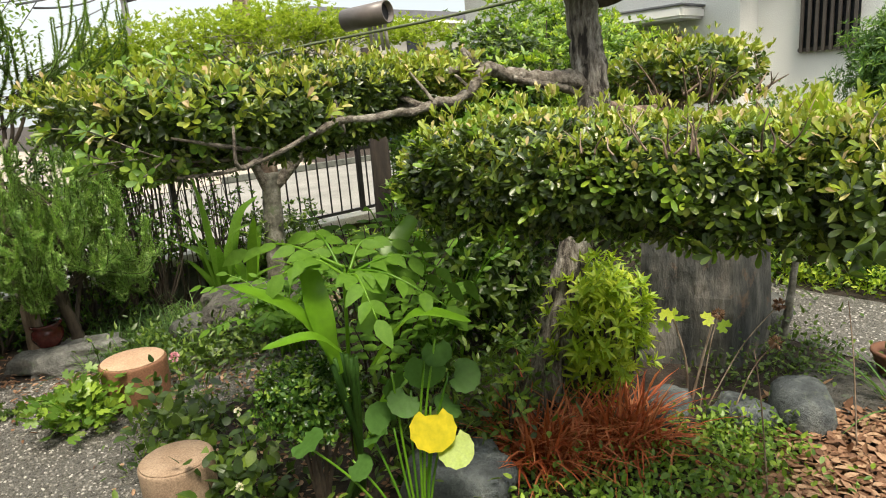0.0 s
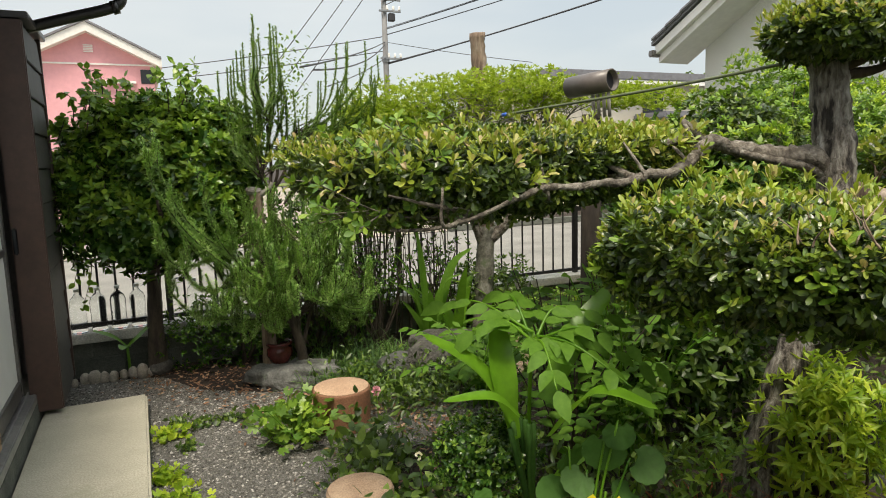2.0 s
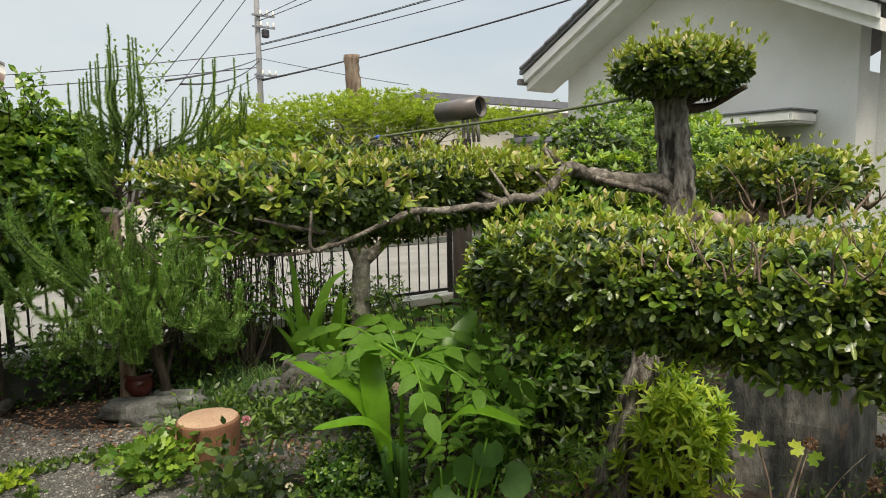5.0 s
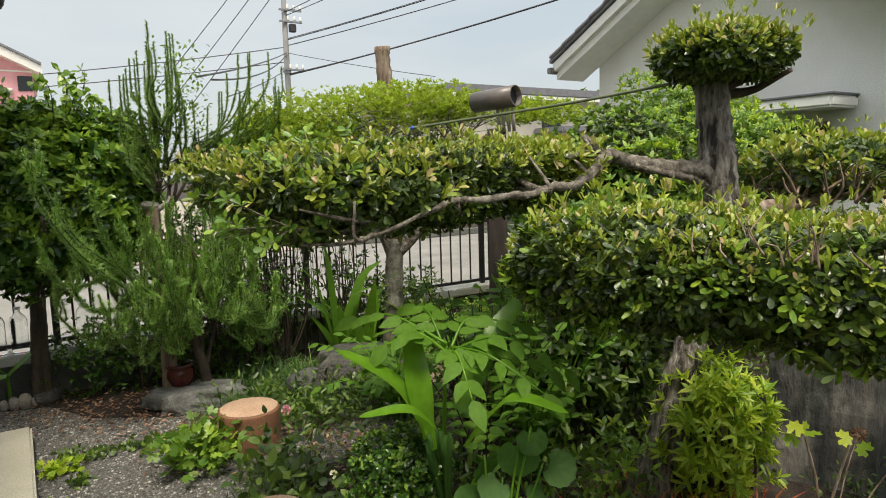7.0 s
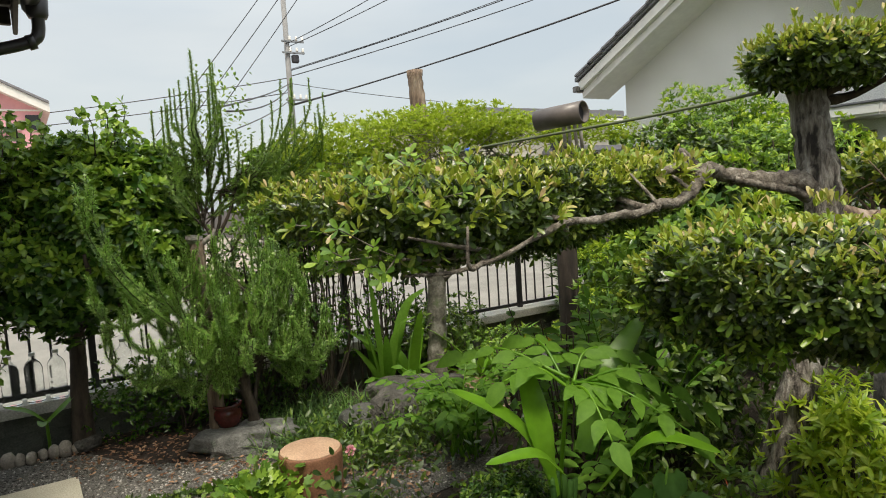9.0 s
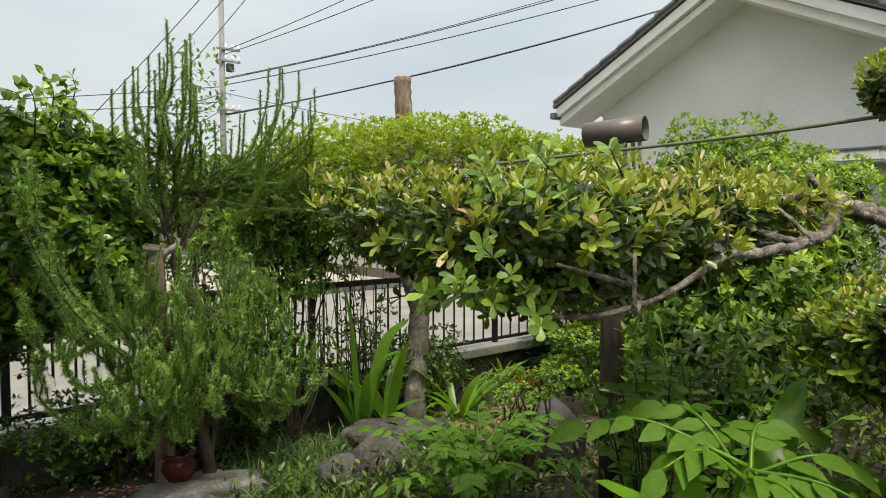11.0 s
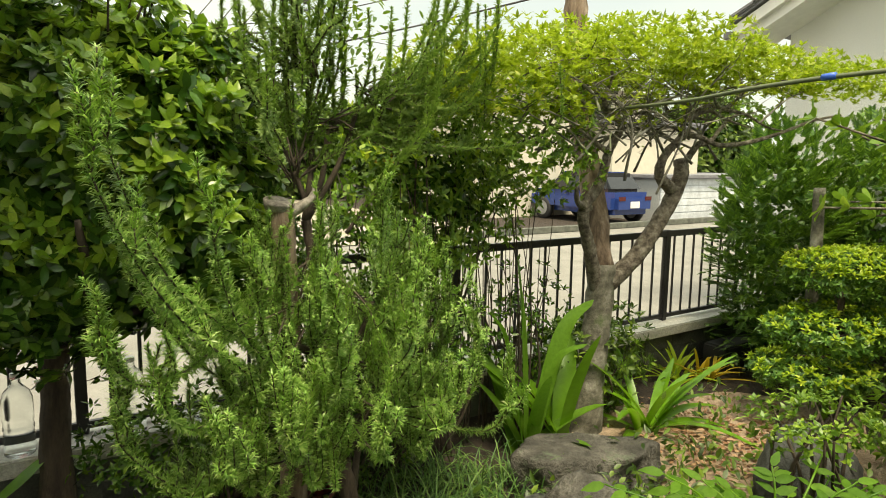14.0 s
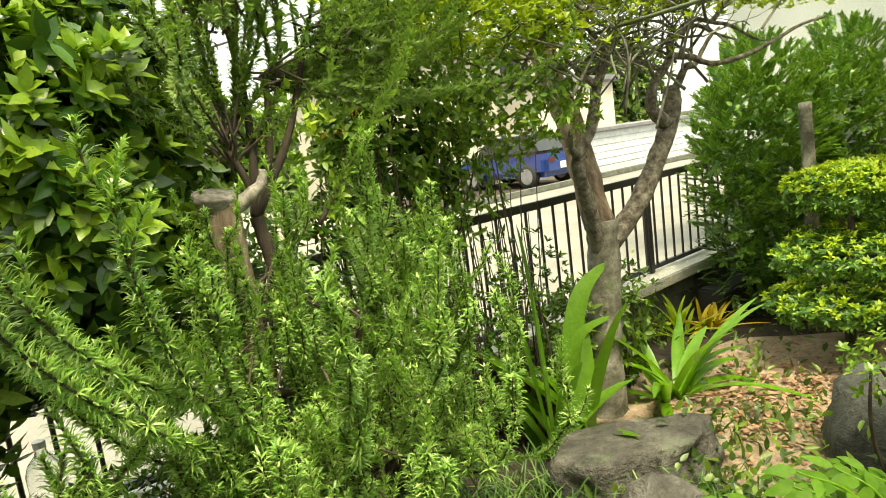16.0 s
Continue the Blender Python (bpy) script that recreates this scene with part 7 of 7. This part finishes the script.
gt = thing("grass", "dark arching grass beneath the rosemary", "grass", at=(1.5, 4.35, 0))
gt["kind"] = "stuff"
verts, faces = [], []
for i in range(1500):
    c = ((1.5, 4.1), (1.2, 4.35), (1.7, 4.55), (1.4, 4.7), (1.15, 4.15), (1.95, 4.0))[i % 6]
    strap(verts, faces, (c[0] + rng.normal(0, 0.14), c[1] + rng.normal(0, 0.14), 0.0), rng.uniform(0, 6.28), rng.uniform(0.16, 0.42), 0.006, radians(rng.uniform(35, 85)), rng.uniform(0.3, 0.9), 4)
me = bpy.data.meshes.new("blade")
me.from_pydata(verts, [], faces)
link_mesh("blade", me, M_GRASS, gt)

# flowers and single stems
fl = thing("pink_flower", "pink flower head beside the terracotta stool", "flower", at=(1.11, 3.35, 0))
n = 46
c = np.array([1.11, 3.35, 0.235])
d = unit(jitter(n, 1) + [0, 0, 0.5])
leaves("petal", KITE, c + d * 0.012, d, jitter(n, 1), 0.02, 0.016, M_PETAL, fl)
t = Tubes()
t.add([(1.13, 3.37, -0.02), (1.12, 3.36, 0.12), (1.11, 3.35, 0.235)], 0.003, 0.0025, 5)
t.make("stalk", M_STRAP, fl)
for x, y, z in ((0.86, 2.12, 0.42), (0.78, 2.02, 0.2)):
    fl = thing("white_flower", "small white lantana flower on a leafy stem", "flower", "white flowers", (x, y, 0))
    c = np.array([x, y, z])
    d = unit(jitter(24, 1) + [0, 0, 0.5])
    leaves("petal", KITE, c + d * 0.006, d, jitter(24, 1), 0.012, 0.010, M_WPETAL, fl)
    t = Tubes()
    t.add([(x + 0.03, y + 0.03, -0.02), (x + 0.02, y + 0.01, z * 0.6), (x, y, z)], 0.003, 0.0022, 5)
    t.make("stalk", M_STRAP, fl)
    p = np.array([[x + 0.02, y + 0.02, z * f] for f in np.linspace(0.3, 0.92, 12)])
    leaves("leaf", OVATE, p, jitter(12, 1) * [1, 1, 0.3], np.tile([0, 0, 1.0], (12, 1)), 0.07, 0.04, M_MID, fl)
cl = thing("hydrangea_shoot", "yellow-leaved bare shoots before the standing stone", "plant", at=(2.60, 1.28, 0))
t = Tubes()
t.add(smooth_line([(2.60, 1.28, -0.02), (2.62, 1.30, 0.2), (2.60, 1.36, 0.42)], 5), 0.007, 0.004, 6)
t.add(smooth_line([(2.61, 1.27, -0.02), (2.66, 1.24, 0.2), (2.68, 1.20, 0.40)], 5), 0.007, 0.004, 6)
t.make("stem", M_DEADWOOD, cl)
p = np.array([(2.60, 1.36, 0.42), (2.59, 1.37, 0.44), (2.61, 1.34, 0.40), (2.68, 1.20, 0.40), (2.68, 1.18, 0.38), (2.6, 1.4, 0.38)])
leaves("leaf", LOBED, p, jitter(6, 0.8), np.tile([-0.6, -0.5, 0.7], (6, 1)) + jitter(6, 0.2), 0.075, 0.075, M_LIME, cl)
sd = thing("seed_stalks", "dry tan flower stalks leaning over the border", "plant", at=(2.75, 1.0, 0))
t = Tubes()
for a, b in (((2.45, 1.15, 0.02), (2.95, 1.02, 0.42)), ((2.5, 1.05, 0.02), (2.72, 0.95, 0.33)), ((2.55, 1.2, 0.0), (2.85, 1.25, 0.36)), ((2.1, 0.75, 0), (2.2, 0.85, 0.5)), ((2.6, 0.6, 0), (2.75, 0.7, 0.55))):
    t.add(smooth_line([a, (np.array(a) + b) / 2 + [0, 0, 0.06], b], 5), 0.0035, 0.002, 5)
t.make("stalk", M_DEADWOOD, sd)
for c in ((2.95, 1.02, 0.42), (2.72, 0.95, 0.33), (2.85, 1.25, 0.36)):
    d = unit(jitter(60, 1) + [0, 0, -0.2])
    leaves("seed_head", KITE, np.array(c) + d * 0.01, d, jitter(60, 1), 0.025, 0.014, M_DRY, sd, "tan dry seed head")

# closing foliage behind the camera and beyond the side path
shrub("hedge", "clipped green hedge behind the garden", "hedge", (2.2, -2.6, 0.8), (2.4, 0.4, 0.8), 1500, 5, 0.08, 0.04, M_MID, LEAF, 8, 0.0, None, 61)
# distant trees beyond the road
for x, y, hx, hz in ((9.5, 26.0, 2.6, 2.0), (14.5, 27.0, 3.0, 1.9), (19.5, 25.0, 3.0, 2.3), (24.5, 24.0, 3.2, 2.6), (28.0, 21.0, 3.0, 2.5)):
    shrub("tree", "dark green rounded tree beyond the road", "tree", (x, y, hz * 0.95), (hx, 1.6, hz), 1500, 5, 0.30, 0.16, M_MID, LEAF, 6, 0.1, M_BRIGHT, x, group="distant trees")

# loose leafy branches of the pruned tree reaching towards the fence
t = Tubes()
sp, sa = [], []
for i in range(26):
    a = np.array([rng.uniform(1.35, 1.75), rng.uniform(2.4, 2.62), rng.uniform(1.36, 1.48)])
    e = np.array([rng.uniform(1.30, 1.75), rng.uniform(2.72, 3.16), rng.uniform(1.38, 1.66)])
    ln = smooth_line([a, (a + e) / 2 + rng.normal(0, 0.03, 3), e], 6)
    t.add(ln, 0.006, 0.0022, 5)
    for k in (5, 7, 9, 11, 12):
        sp.append(ln[k])
        sa.append(unit(ln[k] - ln[k - 2]) + [0, 0, 0.45])
t.make("loose_branch", M_BARK_BR, ct, "thin loose branches")
pos, d, u = rosettes(np.array(sp), np.array(sa), 6, (35, 85))
leaves("loose_leaf", OBOV, pos, d, u, 0.040 * rng.uniform(0.7, 1.2, len(pos)), 0.02 * rng.uniform(0.8, 1.2, len(pos)), M_CAM_TOP, ct, "fresh leathery leaves")

# broad-leaved sapling under the pruned tree
bl2 = thing("sapling", "broad-leaved green sapling beside the charred post", "plant", at=(1.62, 2.25, 0))
t = Tubes()
sp, sd2 = [], []
for i in range(26):
    e = np.array([rng.uniform(1.35, 1.95), rng.uniform(1.9, 2.55), rng.uniform(0.55, 1.08)])
    ln = smooth_line([(1.62 + 0.05 * rng.normal(), 2.25 + 0.05 * rng.normal(), -0.02), (1.62 * 0.5 + e[0] * 0.5, 2.25 * 0.5 + e[1] * 0.5, e[2] * 0.65), e], 7)
    t.add(ln, 0.006, 0.002, 5)
    for k in range(5, len(ln), 2):
        for sg in (-1, 1):
            side = unit(np.cross(ln[k] - ln[k - 1], [0, 0, 1.0])) * sg
            sp.append(ln[k])
            sd2.append(side + unit(ln[k] - ln[k - 1]) * 0.5 + [0, 0, -0.35])
t.make("stem", M_BARK_DK, bl2)
n = len(sp)
leaves("leaf", OVATE, np.array(sp), np.array(sd2) + jitter(n, 0.2), np.tile([-0.2, -0.3, 1.0], (n, 1)) + jitter(n, 0.2), 0.085 * rng.uniform(0.7, 1.2, n), 0.042 * rng.uniform(0.8, 1.15, n), M_PINN, bl2)

# slim tree beside the standing stone
sl = thing("slim_tree", "slim-trunked young tree with fresh leathery leaves", "tree", at=(3.55, 1.19, 0))
t = Tubes()
t.add(smooth_line([(3.55, 1.19, -0.03), (3.54, 1.16, 0.25), (3.52, 1.12, 0.55), (3.40, 1.0, 0.82), (3.25, 0.85, 0.95)], 6), 0.022, 0.012, 9, 0.08)
twigs(t, (3.40, 1.0, 0.82), [(3.1, 0.75, 1.0), (3.4, 0.7, 1.0), (2.9, 0.85, 1.05)], 0.010, 0.004)
t.make("trunk", M_BARK_MOSS, sl, "thin grey-brown trunk")
crown("crown", sl, (2.95, 0.72, 1.02), (0.50, 0.30, 0.20), 620, 6, 0.05, 0.021, M_BRIGHT, OBOV, 2.4, 0.6, 0.3, 0.3, (35, 85), None, 71)
crown("crown", sl, (2.95, 0.72, 1.05), (0.52, 0.30, 0.20), 200, 5, 0.046, 0.019, M_LIME, OBOV, 2.4, 0.2, 0.8, 0.3, (20, 70), 1.05, 72, "yellow-green young leaves")
